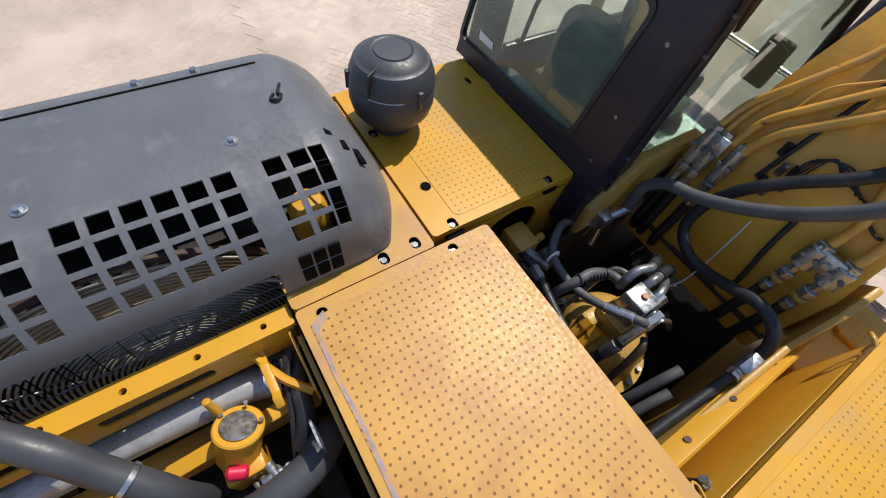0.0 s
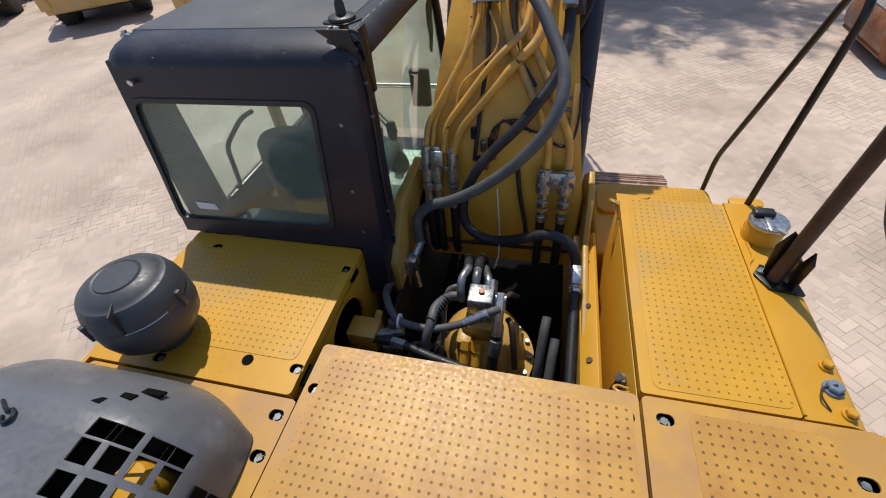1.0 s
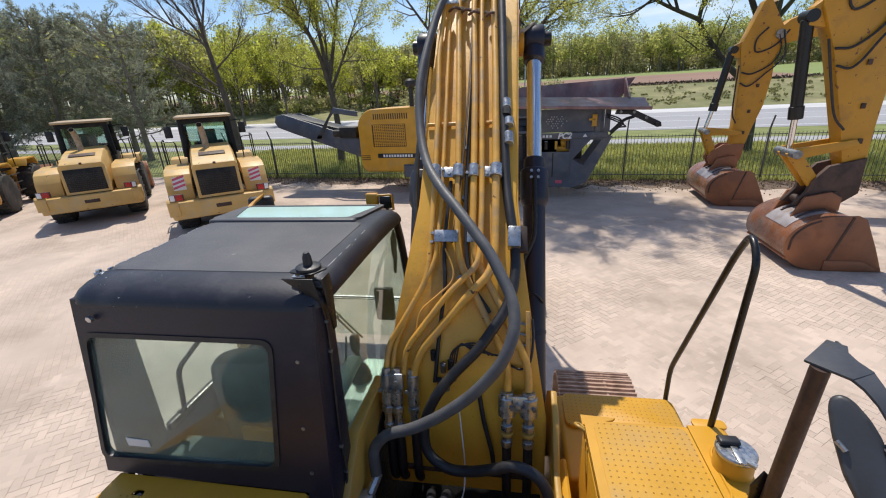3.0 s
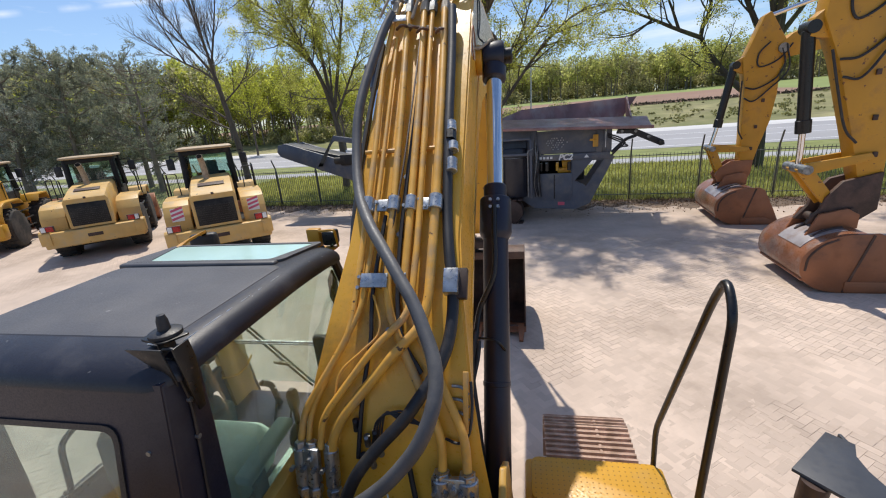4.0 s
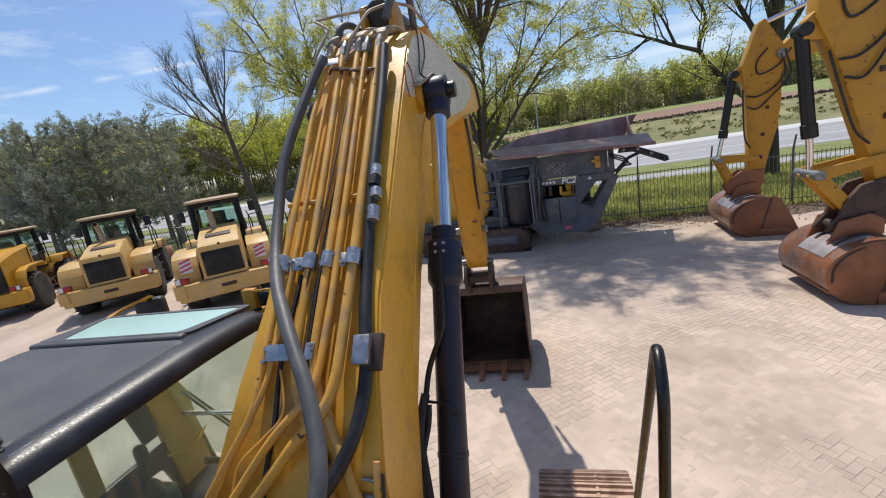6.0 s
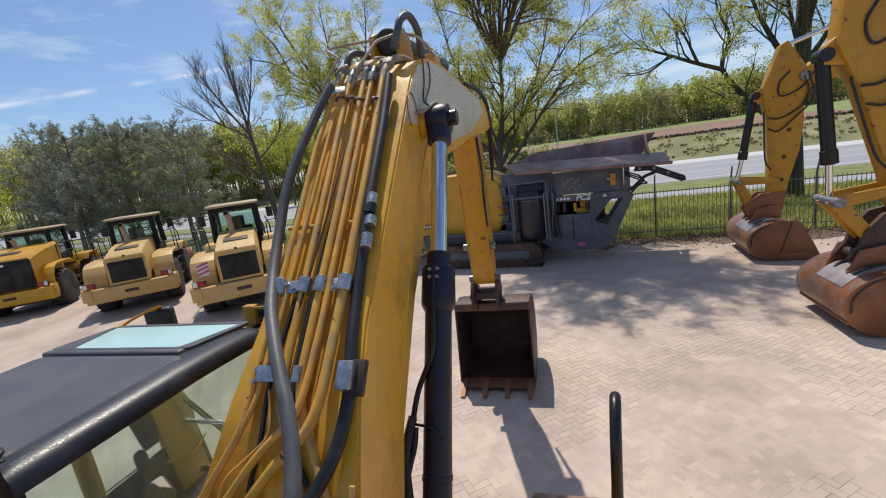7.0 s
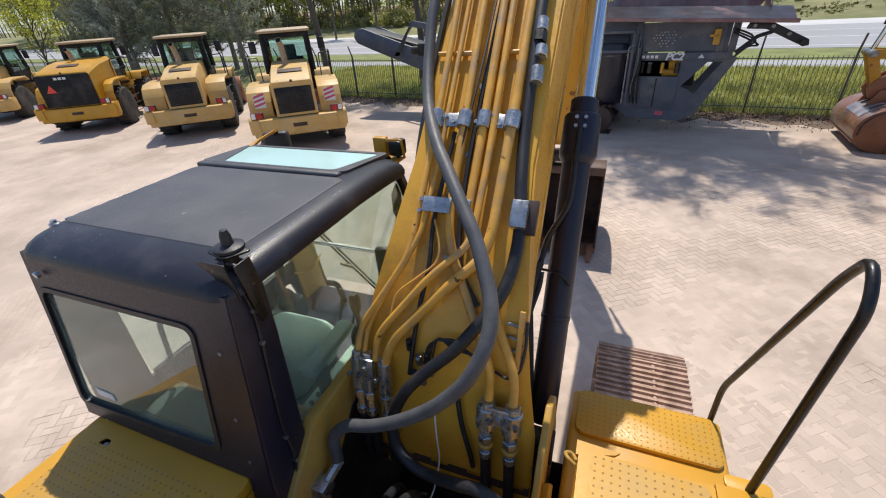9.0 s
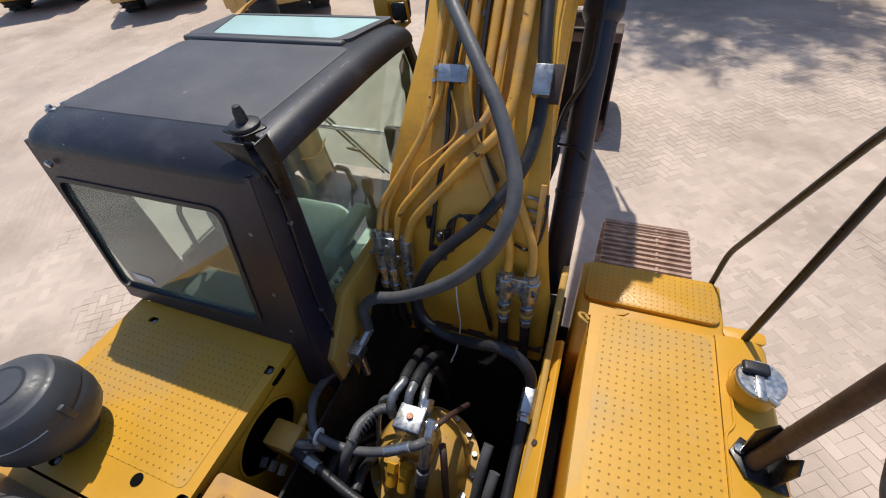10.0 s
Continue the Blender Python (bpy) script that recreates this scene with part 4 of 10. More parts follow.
ep("bay_cross", bx(-0.62, 0.62, -0.715, -0.697, 1.6, 2.21, 0.003), YELLOW_WORN)
ep("hood_scuff", prism([(-0.635, -0.60), (-0.60, -0.655), (-0.40, -0.662), (-0.20, -0.655), (0.0, -0.662), (0.2, -0.65), (0.22, -0.64), (0.0, -0.645), (-0.2, -0.640), (-0.4, -0.648), (-0.57, -0.64), (-0.60, -0.595)], "z", DK + 0.0065, DK + 0.0070), SCUFF, "scraped bare edge of the hood")
ep("hood_hinge", pierced([(-0.66, 2.05), (-0.42, 2.05), (-0.42, 2.19), (-0.66, 2.20)], [disc(-0.6, 2.13, 0.02, 12)], "y", -0.735, -0.727), YELLOW)
ep("bay_bracket", pipe([(-0.70, -0.93, 2.10), (-0.66, -0.87, 2.13), (-0.60, -0.85, 2.12), (-0.53, -0.81, 2.10), (-0.45, -0.74, 2.09)], 0.016, 0.02, 6), YELLOW)
ep("latch_plate", pierced(rounded(-0.34, -0.24, 2.06, 2.20, 0.01), [rounded(-0.315, -0.265, 2.09, 2.13, 0.008)], "y", -0.79, -0.782), ZINC, "bare steel latch plate")
engine = ep("engine_block", join(bx(-0.55, 0.50, -1.9, -0.78, 0.9, 1.62, 0.03), bx(-0.35, 0.3, -1.8, -0.9, 1.6, 1.75, 0.03)), DARK_STEEL, "dark grimy engine block")
ep("lower_beam", bx(-0.62, -0.48, -1.9, -0.74, 1.74, 1.80, 0.01), YELLOW_WORN, "yellow inner beam of the engine bay")
ep("mount_arm", prism([(-1.30, 1.86), (-0.82, 1.93), (-0.80, 1.97), (-1.30, 1.90)], "x", -0.52, -0.46, 0.006), YELLOW, parent=engine)
ep("clip_block", join(bx(-0.30, -0.24, -1.02, -0.94, 1.92, 1.97, 0.01), cyl((-0.33, -0.98, 1.95), (-0.22, -0.95, 1.97), 0.018, n=12), cyl((-0.30, -0.93, 1.93), (-0.20, -0.90, 1.95), 0.016, n=12)), ZINC, parent=engine)
ep("air_pipe", pipe([(-0.60, -0.84, 1.95), (-0.625, -0.95, 1.97), (-0.645, -1.45, 1.97), (-0.65, -1.9, 1.94)], 0.060, 0.1, 24), PIPE_GREY, "pale grey intake pipe", parent=engine)
ep("valve_body", join(bx(-0.45, -0.33, -1.13, -0.99, 1.78, 1.93, 0.015), cyl((-0.425, -1.07, 1.88), (-0.475, -1.015, 2.035), 0.080, n=8, b=0.008)), YELLOW, "yellow fuel filter head", parent=engine)
valve_rim = ep("valve_rim", cyl((-0.474, -1.016, 2.030), (-0.481, -1.009, 2.052), 0.086, n=32, b=0.006), YELLOW, parent=engine)
ep("valve_cap", cyl((-0.480, -1.010, 2.050), (-0.484, -1.006, 2.060), 0.062, n=28, b=0.004), ZINC, "pale metal cap of the filter head", parent=engine)
ep("valve_stud", cyl((-0.56, -1.06, 2.0), (-0.60, -1.07, 2.10), 0.015, n=12, b=0.004), YELLOW, parent=engine)
for k in range(5):
    a = 6.28318 * k / 5
    ep("rim_bolt", cyl((-0.481 + 0.074 * math.cos(a), -1.009 + 0.074 * math.sin(a), 2.046), (-0.484 + 0.074 * math.cos(a), -1.006 + 0.074 * math.sin(a), 2.060), 0.008, n=6), CAST, parent=engine)
ep("primer_knob", join(cyl((-0.345, -1.045, 1.95), (-0.375, -1.11, 1.965), 0.026, n=16, b=0.010)), RED_PLASTIC, "red primer knob", parent=engine)
for k in range(4):
    ep("fitting", join(cyl((-0.32, -1.06 + 0.03 * k, 1.84 + 0.02 * k), (-0.24, -1.03 + 0.035 * k, 1.86 + 0.02 * k), 0.012, n=8), cyl((-0.29, -1.05 + 0.033 * k, 1.847 + 0.02 * k), (-0.265, -1.04 + 0.034 * k, 1.855 + 0.02 * k), 0.019, n=6)), CAST, parent=engine)
ep("coolant_hose", hose([(-0.85, -1.66, 2.31), (-0.75, -1.57, 2.33), (-0.671, -1.491, 2.32), (-0.588, -1.411, 2.28), (-0.505, -1.346, 2.20), (-0.41, -1.261, 2.11), (-0.37, -1.23, 2.02), (-0.36, -1.22, 1.8)], 0.047, 18), GREY_PLASTIC, "thick grey coolant hose", parent=engine)
ep("charge_hose", hose([(-0.24, -1.20, 1.86), (-0.21, -1.03, 1.98), (-0.235, -0.86, 2.01), (-0.29, -0.775, 1.99), (-0.33, -0.75, 1.88)], 0.062, 18), GREY_PLASTIC, parent=engine)
for k in range(3):
    ep("wiring", hose([(-0.62, -0.76 - 0.02 * k, 2.12 - 0.02 * k), (-0.50, -0.82, 2.06), (-0.38, -0.80 - 0.03 * k, 2.0), (-0.30, -0.9, 1.9)], 0.011, 8), RUBBER, parent=engine)
# floor coloured black for the shade at the bottom of the bay
ep("bay_floor", bx(-0.70, 0.55, -1.95, -0.72, 0.85, 0.9, 0), HOLE_SHADE)

# counterweight behind, closing the machine
ep("counterweight", prism([(-1.62, -1.98), (-1.3, -2.35), (-0.6, -2.5), (0.42, -2.5), (1.1, -2.35), (1.33, -1.98)], "z", 0.95, 2.18, 0.05, 3), YELLOW, "yellow counterweight")
ep("rear_side_left", bx(-1.70, -1.665, -1.97, -0.70, 1.0, 2.27, 0.006), YELLOW)
ep("rear_side_right", bx(1.272, 1.30, -1.97, -0.98, 1.0, 2.26, 0.006), YELLOW)

# revolving frame, well walls and boom foot cheeks
ep("platform", bx(-1.68, 1.28, -1.95, 1.62, 0.92, 1.10, 0.02), DARK_STEEL, "grimy revolving frame")
# floor coloured black for the shade down in the well
ep("well_floor", bx(-0.70, 0.54, 0.12, 1.95, 1.10, 1.13, 0), HOLE_SHADE, "well floor coloured black for the shade in the well")
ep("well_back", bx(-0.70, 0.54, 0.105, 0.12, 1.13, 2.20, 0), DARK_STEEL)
ep("cheek_left", prism([(0.85, 1.11), (1.95, 1.11), (1.90, 1.6), (1.60, 2.12), (1.42, 2.38), (0.98, 2.38), (0.74, 2.15), (0.74, 1.7)], "x", -0.625, -0.565, 0.008), YELLOW_WORN, "yellow boom foot cheek plate")
# dark sheet added over the cheek, for the unlit open well below
ep("oily_wall", prism([(0.82, 1.12), (1.90, 1.12), (1.87, 1.6), (1.59, 2.09), (1.36, 2.235), (1.22, 2.185), (1.09, 2.045), (0.90, 1.87), (0.82, 1.80)], "x", -0.564, -0.556), DARK_STEEL, "dark sheet standing for the shaded open space under the boom foot")
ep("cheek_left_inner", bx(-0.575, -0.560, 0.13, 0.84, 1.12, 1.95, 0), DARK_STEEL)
ep("cheek_right", prism([(0.13, 1.11), (1.95, 1.11), (1.90, 1.6), (1.60, 2.20), (1.40, 2.36), (1.22, 2.28), (1.10, 2.10), (0.13, 1.98)], "x", 0.392, 0.425, 0.008), YELLOW_WORN, "yellow boom foot cheek plate with pin rail")
ep("right_rail", prism([(0.385, 2.02), (0.455, 2.07), (0.470, 2.06), (0.470, 1.5), (0.455, 1.5), (0.455, 2.045), (0.39, 2.0)], "y", 0.16, 1.22, 0.002), YELLOW)
for yb in (0.4, 0.7, 1.0):
    ep("rail_hole", cyl((0.425, yb, 2.045), (0.42, yb, 2.055), 0.014, n=10), RUST_DARK)
ep("tank_gap", bx(0.463, 0.548, 0.16, 1.28, 1.13, 1.35, 0), DARK_STEEL)
ep("floor_strip", pierced([(-0.45, 1.24), (0.36, 1.24), (0.36, 1.30), (-0.45, 1.30)], [rounded(-0.36 + 0.2 * k, -0.26 + 0.2 * k, 1.255, 1.285, 0.01) for k in range(4)], "z", 1.86, 1.875), RUST_DARK)

# ---- cab ----
def quad_frame(corners, inner, axis, a, b):
    return pierced(corners, [inner], axis, a, b)


def round_loop(pts, r=0.05, n=4):
    """The outline of a polygon with its corners rounded, as pairs."""
    out, m = [], len(pts)
    for i in range(m):
        a, p, c = (Vector(pts[(i + k) % m]) for k in (-1, 0, 1))
        k = min(r, 0.45 * (a - p).length, 0.45 * (c - p).length)
        s, e = p + (a - p).normalized() * k, p + (c - p).normalized() * k
        out += [tuple(s.lerp(p, t / n).lerp(p.lerp(e, t / n), t / n)) for t in range(n + 1)]
    return out


def lean(bm):
    """The rear wall leans forward as it rises."""
    for v in bm.verts:
        v.co.y += 0.70 + 0.14 * (v.co.z - 2.30)
    return bm


cab = ep("cab", bx(-1.765, -0.635, 0.82, 2.45, 1.45, 1.90, 0.02), CAB_BLACK, "black cab base")
RW = [(-1.710, 3.005), (-0.805, 3.010), (-0.848, 2.405), (-1.757, 2.372)]
grown = lambda d: [(x + (d if x > -1.2 else -d), z + (d if z > 2.7 else -d)) for x, z in RW]
rear = ep("rear_panel", lean(quad_frame([(-1.745, 3.17), (-0.60, 3.17), (-0.60, 2.00), (-0.712, 2.00), (-0.712, 2.295), (-1.765, 2.295)], round_loop(RW, 0.055), "y", 0.0, 0.035)), CAB_BLACK, "black rear cab wall", parent=cab)
pane = ep("rear_window", lean(prism(round_loop(grown(0.006), 0.055), "y", 0.012, 0.018)), GLASS, "tinted rear window", parent=cab)
pane.visible_shadow = False
ep("window_seal", lean(quad_frame(round_loop(grown(0.014), 0.062), round_loop(grown(-0.008), 0.05), "y", -0.006, -0.0012)), RUBBER, parent=cab)
ep("window_label", lean(prism([(-1.62, 2.44), (-1.50, 2.44), (-1.51, 2.475), (-1.63, 2.48)], "y", 0.0085, 0.0115)), WHITE, "small pale sticker inside the rear window", parent=cab)


def roof():
    """The rounded roof shell: outlines stacked in height, drawn in toward the top, most at the rear, falling a little at the front."""
    xc, hx = -1.172, 0.598
    bm = bmesh.new()
    rings = []
    for z, inset, back in ((3.150, 0.0, 0.0), (3.172, 0.0, 0.006), (3.192, 0.007, 0.022), (3.210, 0.020, 0.050), (3.224, 0.040, 0.088), (3.233, 0.066, 0.125), (3.238, 0.095, 0.160), (3.240, 0.13, 0.195)):
        X, y0, y1, r = hx - inset, 0.805 + back, 2.20 - inset, 0.10
        half = [(X - r + r * math.sin(radians(15 * k)), y0 + r - r * math.cos(radians(15 * k))) for k in range(7)]
        half += [(X, y) for y in (1.15, 1.45, 1.60, 1.68, 1.76, 1.84, 1.91)]
        half += [(X - r + r * math.cos(radians(15 * k)), y1 - r + r * math.sin(radians(15 * k))) for k in range(7)]
        low = lambda y: z - 0.03 * max(0.0, y - 1.62) - 0.05 * max(0.0, y - 1.62) ** 2
        rings.append(([bm.verts.new((xc + a, y, low(y))) for a, y in half], [bm.verts.new((xc - a, y, low(y))) for a, y in half]))
    for (r0, l0), (r1, l1) in zip(rings, rings[1:]):
        a, b = r0 + l0[::-1], r1 + l1[::-1]
        for k in range(len(a)):
            m = (k + 1) % len(a)
            bm.faces.new((a[k], a[m], b[m], b[k]))
    r, l = rings[-1]
    for k in range(len(r) - 1):
        bm.faces.new((r[k], r[k + 1], l[k + 1], l[k]))
    bmesh.ops.recalc_face_normals(bm, faces=bm.faces[:])
    return bm


roof_ob = ep("cab_roof", roof(), ROOF_EDGE, "dusty black cab roof with rounded edges", parent=cab)
ep("roof_crown", loft([[(x, y, z) for x, y in rounded(-1.70 + i, -0.69 - i, 0.985 + i, 1.72 - i, 0.05, 5)] for z, i in ((3.236, 0), (3.2425, 0.006), (3.245, 0.03))]), CAB_ROOF, parent=roof_ob)
ep("hatch_ridge", bx(-1.735, -0.755, 1.735, 1.785, 3.21, 3.252, 0.014, 3), CAB_ROOF, parent=roof_ob)
ep("hatch_frame", moved(pierced(round_loop([(-0.585, 0.0), (0.42, 0.0), (0.47, 0.395), (-0.59, 0.395)], 0.04), [round_loop([(-0.43, 0.022), (0.345, 0.016), (0.43, 0.36), (-0.56, 0.37)], 0.04)], "z", -0.012, 0.006), pose(-1.165, 1.787, 3.2415, -3.2, 0, 0)), CAB_ROOF, parent=roof_ob)
hatch = ep("roof_hatch", moved(prism(round_loop([(-0.436, 0.016), (0.351, 0.010), (0.436, 0.366), (-0.566, 0.376)], 0.04), "z", -0.008, 0.002), pose(-1.165, 1.787, 3.2415, -3.2, 0, 0)), GLASS_SKY, "tinted roof hatch glass, coloured pale for the sky it reflects", parent=roof_ob)
ep("gutter", hose([(-1.772, 0.95, 3.185), (-1.772, 1.4, 3.185), (-1.772, 1.75, 3.175), (-1.767, 2.05, 3.155)], 0.010, 8), ROOF_EDGE, parent=roof_ob)
for y0, y1 in ((1.02, 1.05), (1.065, 1.12), (1.13, 1.17), (1.185, 1.26), (1.28, 1.31), (1.33, 1.46), (1.48, 1.53), (1.55, 1.70)):
    ep("bare_edge", hose([(-1.733, y0, 3.226), (-1.732, (y0 + y1) / 2, 3.228), (-1.734, y1, 3.226)], 0.0045, 6), ZINC, "bright metal worn bare along the roof edge", parent=roof_ob)
for y0, y1 in ((0.99, 1.06), (1.08, 1.19), (1.21, 1.25), (1.30, 1.37), (1.42, 1.45), (1.52, 1.60)):
    ep("bare_edge", hose([(-0.640, y0, 3.2305), (-0.639, (y0 + y1) / 2, 3.2315), (-0.641, y1, 3.2305)], 0.0028, 6), ZINC, parent=roof_ob)
ep("roof_bolt", join(cyl((-1.735, 0.978, 3.205), (-1.735, 0.978, 3.232), 0.022, n=16, b=0.004), cyl((-1.735, 0.978, 3.23), (-1.735, 0.978, 3.243), 0.013, n=6)), ZINC, parent=roof_ob)
ep("wall_bolt", cyl((-1.64, 0.80, 3.092), (-1.64, 0.785, 3.090), 0.015, n=6), ZINC, parent=rear)
ep("wall_stud", cyl((-1.755, 0.86, 3.12), (-1.775, 0.86, 3.12), 0.012, n=10), RUBBER, parent=rear)
for x, z in ((-0.69, 2.93), (-0.70, 2.62), (-0.685, 2.40)):
    ep("wall_rivet", cyl((x, 0.70 + 0.14 * (z - 2.30) + 0.004, z), (x, 0.70 + 0.14 * (z - 2.30) - 0.004, z), 0.009, n=10), CAST, parent=rear)

# right side: pillars, sill and a large pane
ep("rear_pillar", prism([(0.822, 3.17), (0.99, 3.17), (0.98, 2.9), (0.945, 2.4), (0.935, 2.15), (0.93, 1.9), (0.70, 1.9), (0.70, 2.27)], "x", -0.655, -0.598, 0.012, 3), CAB_BLACK, "black rear corner pillar", parent=cab)
ep("pillar_skirt", prism([(0.72, 2.02), (1.04, 2.02), (1.02, 1.55), (0.80, 1.55)], "x", -0.66, -0.632, 0.01), CAB_BLACK, parent=cab)
ep("front_pillar", sweep([Vector(p) for p in ((-0.615, 2.0, 3.16), (-0.615, 2.12, 3.12), (-0.617, 2.20, 2.96), (-0.62, 2.34, 2.5), (-0.63, 2.44, 2.1), (-0.635, 2.45, 1.8))], 0.030, 10), CAB_BLACK, parent=cab)
ep("side_rail_top", bx(-0.64, -0.603, 0.97, 2.06, 3.135, 3.165, 0.010), CAB_BLACK, parent=cab)
ep("side_rail_low", bx(-0.655, -0.615, 0.92, 2.43, 2.02, 2.13, 0.012), CAB_BLACK, parent=cab)
o = ep("side_window", prism([(0.97, 3.15), (2.05, 3.15), (2.17, 3.0), (2.32, 2.5), (2.42, 2.12), (0.92, 2.12)], "x", -0.632, -0.627), GLASS, "green tinted side window", parent=cab)
o.visible_shadow = False
# left side: door with its low pane, pillars, the ochre inner face of the front pillar
ep("rear_left_pillar", prism([(0.835, 3.16), (1.02, 3.16), (1.00, 2.2), (0.735, 2.2)], "x", -1.745, -1.705, 0.010), CAB_BLACK, parent=cab)
ep("left_rail", bx(-1.745, -1.70, 1.02, 2.16, 3.10, 3.16, 0.01), CAB_BLACK, parent=cab)
ep("door_panel", pierced([(0.80, 1.50), (2.60, 1.50), (2.50, 2.25), (0.80, 2.25)], [round_loop([(1.99, 2.14), (2.15, 2.12), (2.23, 1.84), (2.15, 1.76), (1.99, 1.88)], 0.04)], "x", -1.745, -1.715), CAB_BLACK, "black cab door with a small low pane", parent=cab)
ep("door_rail", bx(-1.735, -1.695, 1.02, 2.24, 2.235, 2.285, 0.012), BLACK_STEEL, parent=cab)
ep("door_pillar", prism([(1.69, 3.12), (1.79, 3.12), (1.80, 2.0), (1.70, 2.0)], "x", -1.735, -1.70, 0.008), YELLOW_WORN, "ochre inner face of the door pillar", parent=cab)
ep("left_front_pillar", prism(round_loop([(2.06, 3.13), (2.22, 3.13), (2.48, 2.50), (2.48, 1.97), (2.56, 1.62), (2.62, 1.50), (2.30, 1.50), (2.25, 1.84), (2.20, 2.25), (2.19, 2.49)], 0.06), "x", -1.735, -1.69, 0.006), YELLOW_WORN, "ochre inner face of the front pillar", parent=cab)
ep("pillar_trim", prism([(1.94, 3.10), (2.07, 3.10), (2.18, 2.50), (2.18, 2.36), (2.08, 2.36)], "x", -1.728, -1.695, 0.006), RUBBER, parent=cab)
ep("strap", hose([(-1.685, 2.17, 2.20), (-1.682, 2.30, 2.13), (-1.682, 2.42, 2.13), (-1.685, 2.52, 2.18)], 0.008, 6), YELLOW, parent=cab)
o = ep("left_window", prism([(1.02, 3.11), (2.06, 3.11), (2.20, 2.5), (2.20, 2.27), (1.02, 2.27)], "x", -1.742, -1.737), GLASS, "tinted door window", parent=cab)
o.visible_shadow = False
# windscreen, leaning out towards its foot, with a divider and wiper arms
wind = lambda z: 2.17 + 0.278 * (3.16 - z)
screen_bm = prism([(-1.71, 3.14), (-0.64, 3.14), (-0.64, 1.95), (-1.71, 1.95)], "y", -0.003, 0.003)
for v in screen_bm.verts:
    v.co.y += wind(v.co.z)
o = ep("windscreen", screen_bm, GLASS, "tinted windscreen", parent=cab)
o.visible_shadow = False
ep("screen_divider", join(cyl((-1.68, wind(2.395) - 0.012, 2.395), (-0.65, wind(2.395) - 0.012, 2.395), 0.010, n=8), cyl((-1.68, wind(2.375) - 0.012, 2.372), (-0.65, wind(2.375) - 0.012, 2.372), 0.005, n=6)), ZINC, "thin bright windscreen divider", parent=cab)
for dx in (0.0, 0.05):
    ep("wiper_arm", cyl((-1.60 + dx, wind(2.58) + 0.02, 2.58), (-1.22 + dx, wind(1.88) + 0.03, 1.88), 0.009, n=8), BLACK_STEEL, parent=cab)
ep("wiper_pad", moved(bx(-0.09, 0.05, -0.012, 0.012, -0.015, 0.015, 0.008), pose(-1.36, wind(2.13), 2.15, 0, 8, 0)), DUSTY_TAN, parent=cab)
ep("hook_plate", prism([(2.06, 3.02), (2.13, 3.06), (2.17, 2.98), (2.15, 2.84), (2.09, 2.74), (2.06, 2.77), (2.08, 2.86), (2.055, 2.90)], "x", -0.652, -0.640, 0.004), RUBBER, parent=cab)

# seat, consoles and levers inside
seat = ep("cab_seat", loft([[(x, 1.22 - 0.06 * (z - 2.1) + dy, z) for x, dy in rounded(-1.50 + i, -1.06 - i, -0.07, 0.07, 0.06, 4)] for z, i in ((1.98, 0.03), (2.15, 0), (2.46, 0.01), (2.58, 0.03), (2.63, 0.07), (2.645, 0.12))]), SEAT, "dark cab seat back", parent=cab)
ep("seat_cushion", loft([[(x, y, z) for x, y in rounded(-1.53 + i, -1.01 - i, 1.27 + i, 1.80 - i, 0.10, 5)] for z, i in ((1.95, 0.02), (2.02, 0.0), (2.12, 0.0), (2.18, 0.025), (2.215, 0.07), (2.23, 0.13))]), CONSOLE, "green-grey seat cushion", parent=cab)
ep("arm_rest", moved(bx(-0.05, 0.05, -0.21, 0.21, -0.03, 0.03, 0.024, 4), pose(-0.855, 1.47, 2.29, 4, 0, 0)), CONSOLE, "grey-green arm rest", parent=cab)
ep("arm_post", bx(-0.88, -0.84, 1.33, 1.42, 1.98, 2.27, 0.015), SEAT, parent=cab)
ep("right_console", bx(-0.98, -0.68, 1.05, 2.12, 1.86, 1.99, 0.03, 3), CONSOLE, "green-grey switch console", parent=cab)
ep("console_tray", bx(-0.80, -0.69, 1.10, 1.62, 1.99, 2.04, 0.02, 3), CONSOLE, parent=cab)
ep("left_console", bx(-1.70, -1.56, 1.30, 2.10, 1.90, 2.08, 0.03, 3), SEAT, parent=cab)
for k in range(8):
    ep("switch", cyl((-0.92 + 0.045 * (k % 2), 1.16 + 0.065 * (k // 2), 1.988), (-0.92 + 0.045 * (k % 2), 1.16 + 0.065 * (k // 2), 2.004), 0.014, n=12), RUBBER, parent=cab)
for x, y, z in ((-0.915, 1.86, 1.99), (-1.60, 1.95, 2.08)):
    boot = [(0.075, 0.0), (0.070, 0.035), (0.074, 0.04), (0.058, 0.075), (0.061, 0.08), (0.042, 0.115), (0.022, 0.13)]
    lever = ep("joystick", join(lathe(boot, (x, y, z), 18), cyl((x, y, z + 0.12), (x - 0.025, y + 0.03, z + 0.24), 0.017, n=12)), RUBBER, "black joystick", parent=cab)
    ep("grip", loft([[(x - 0.03 + a, y + 0.04 + b, z + h) for a, b in rounded(-r, r, -r, r, r * 0.6, 3)] for h, r in ((0.20, 0.020), (0.235, 0.030), (0.30, 0.033), (0.335, 0.030), (0.352, 0.016))]), RUBBER, parent=lever)
for k in range(2):
    ep("travel_lever", pipe([(-1.26 + 0.12 * k, 2.06, 1.88), (-1.26 + 0.12 * k, 2.16, 2.08), (-1.25 + 0.12 * k, 2.15, 2.15)], 0.008, 0.04, 8), RUBBER, parent=cab)
ep("monitor", bx(-0.80, -0.66, 2.00, 2.05, 2.40, 2.66, 0.02, 3), RUBBER, "black monitor on the right pillar", parent=cab)
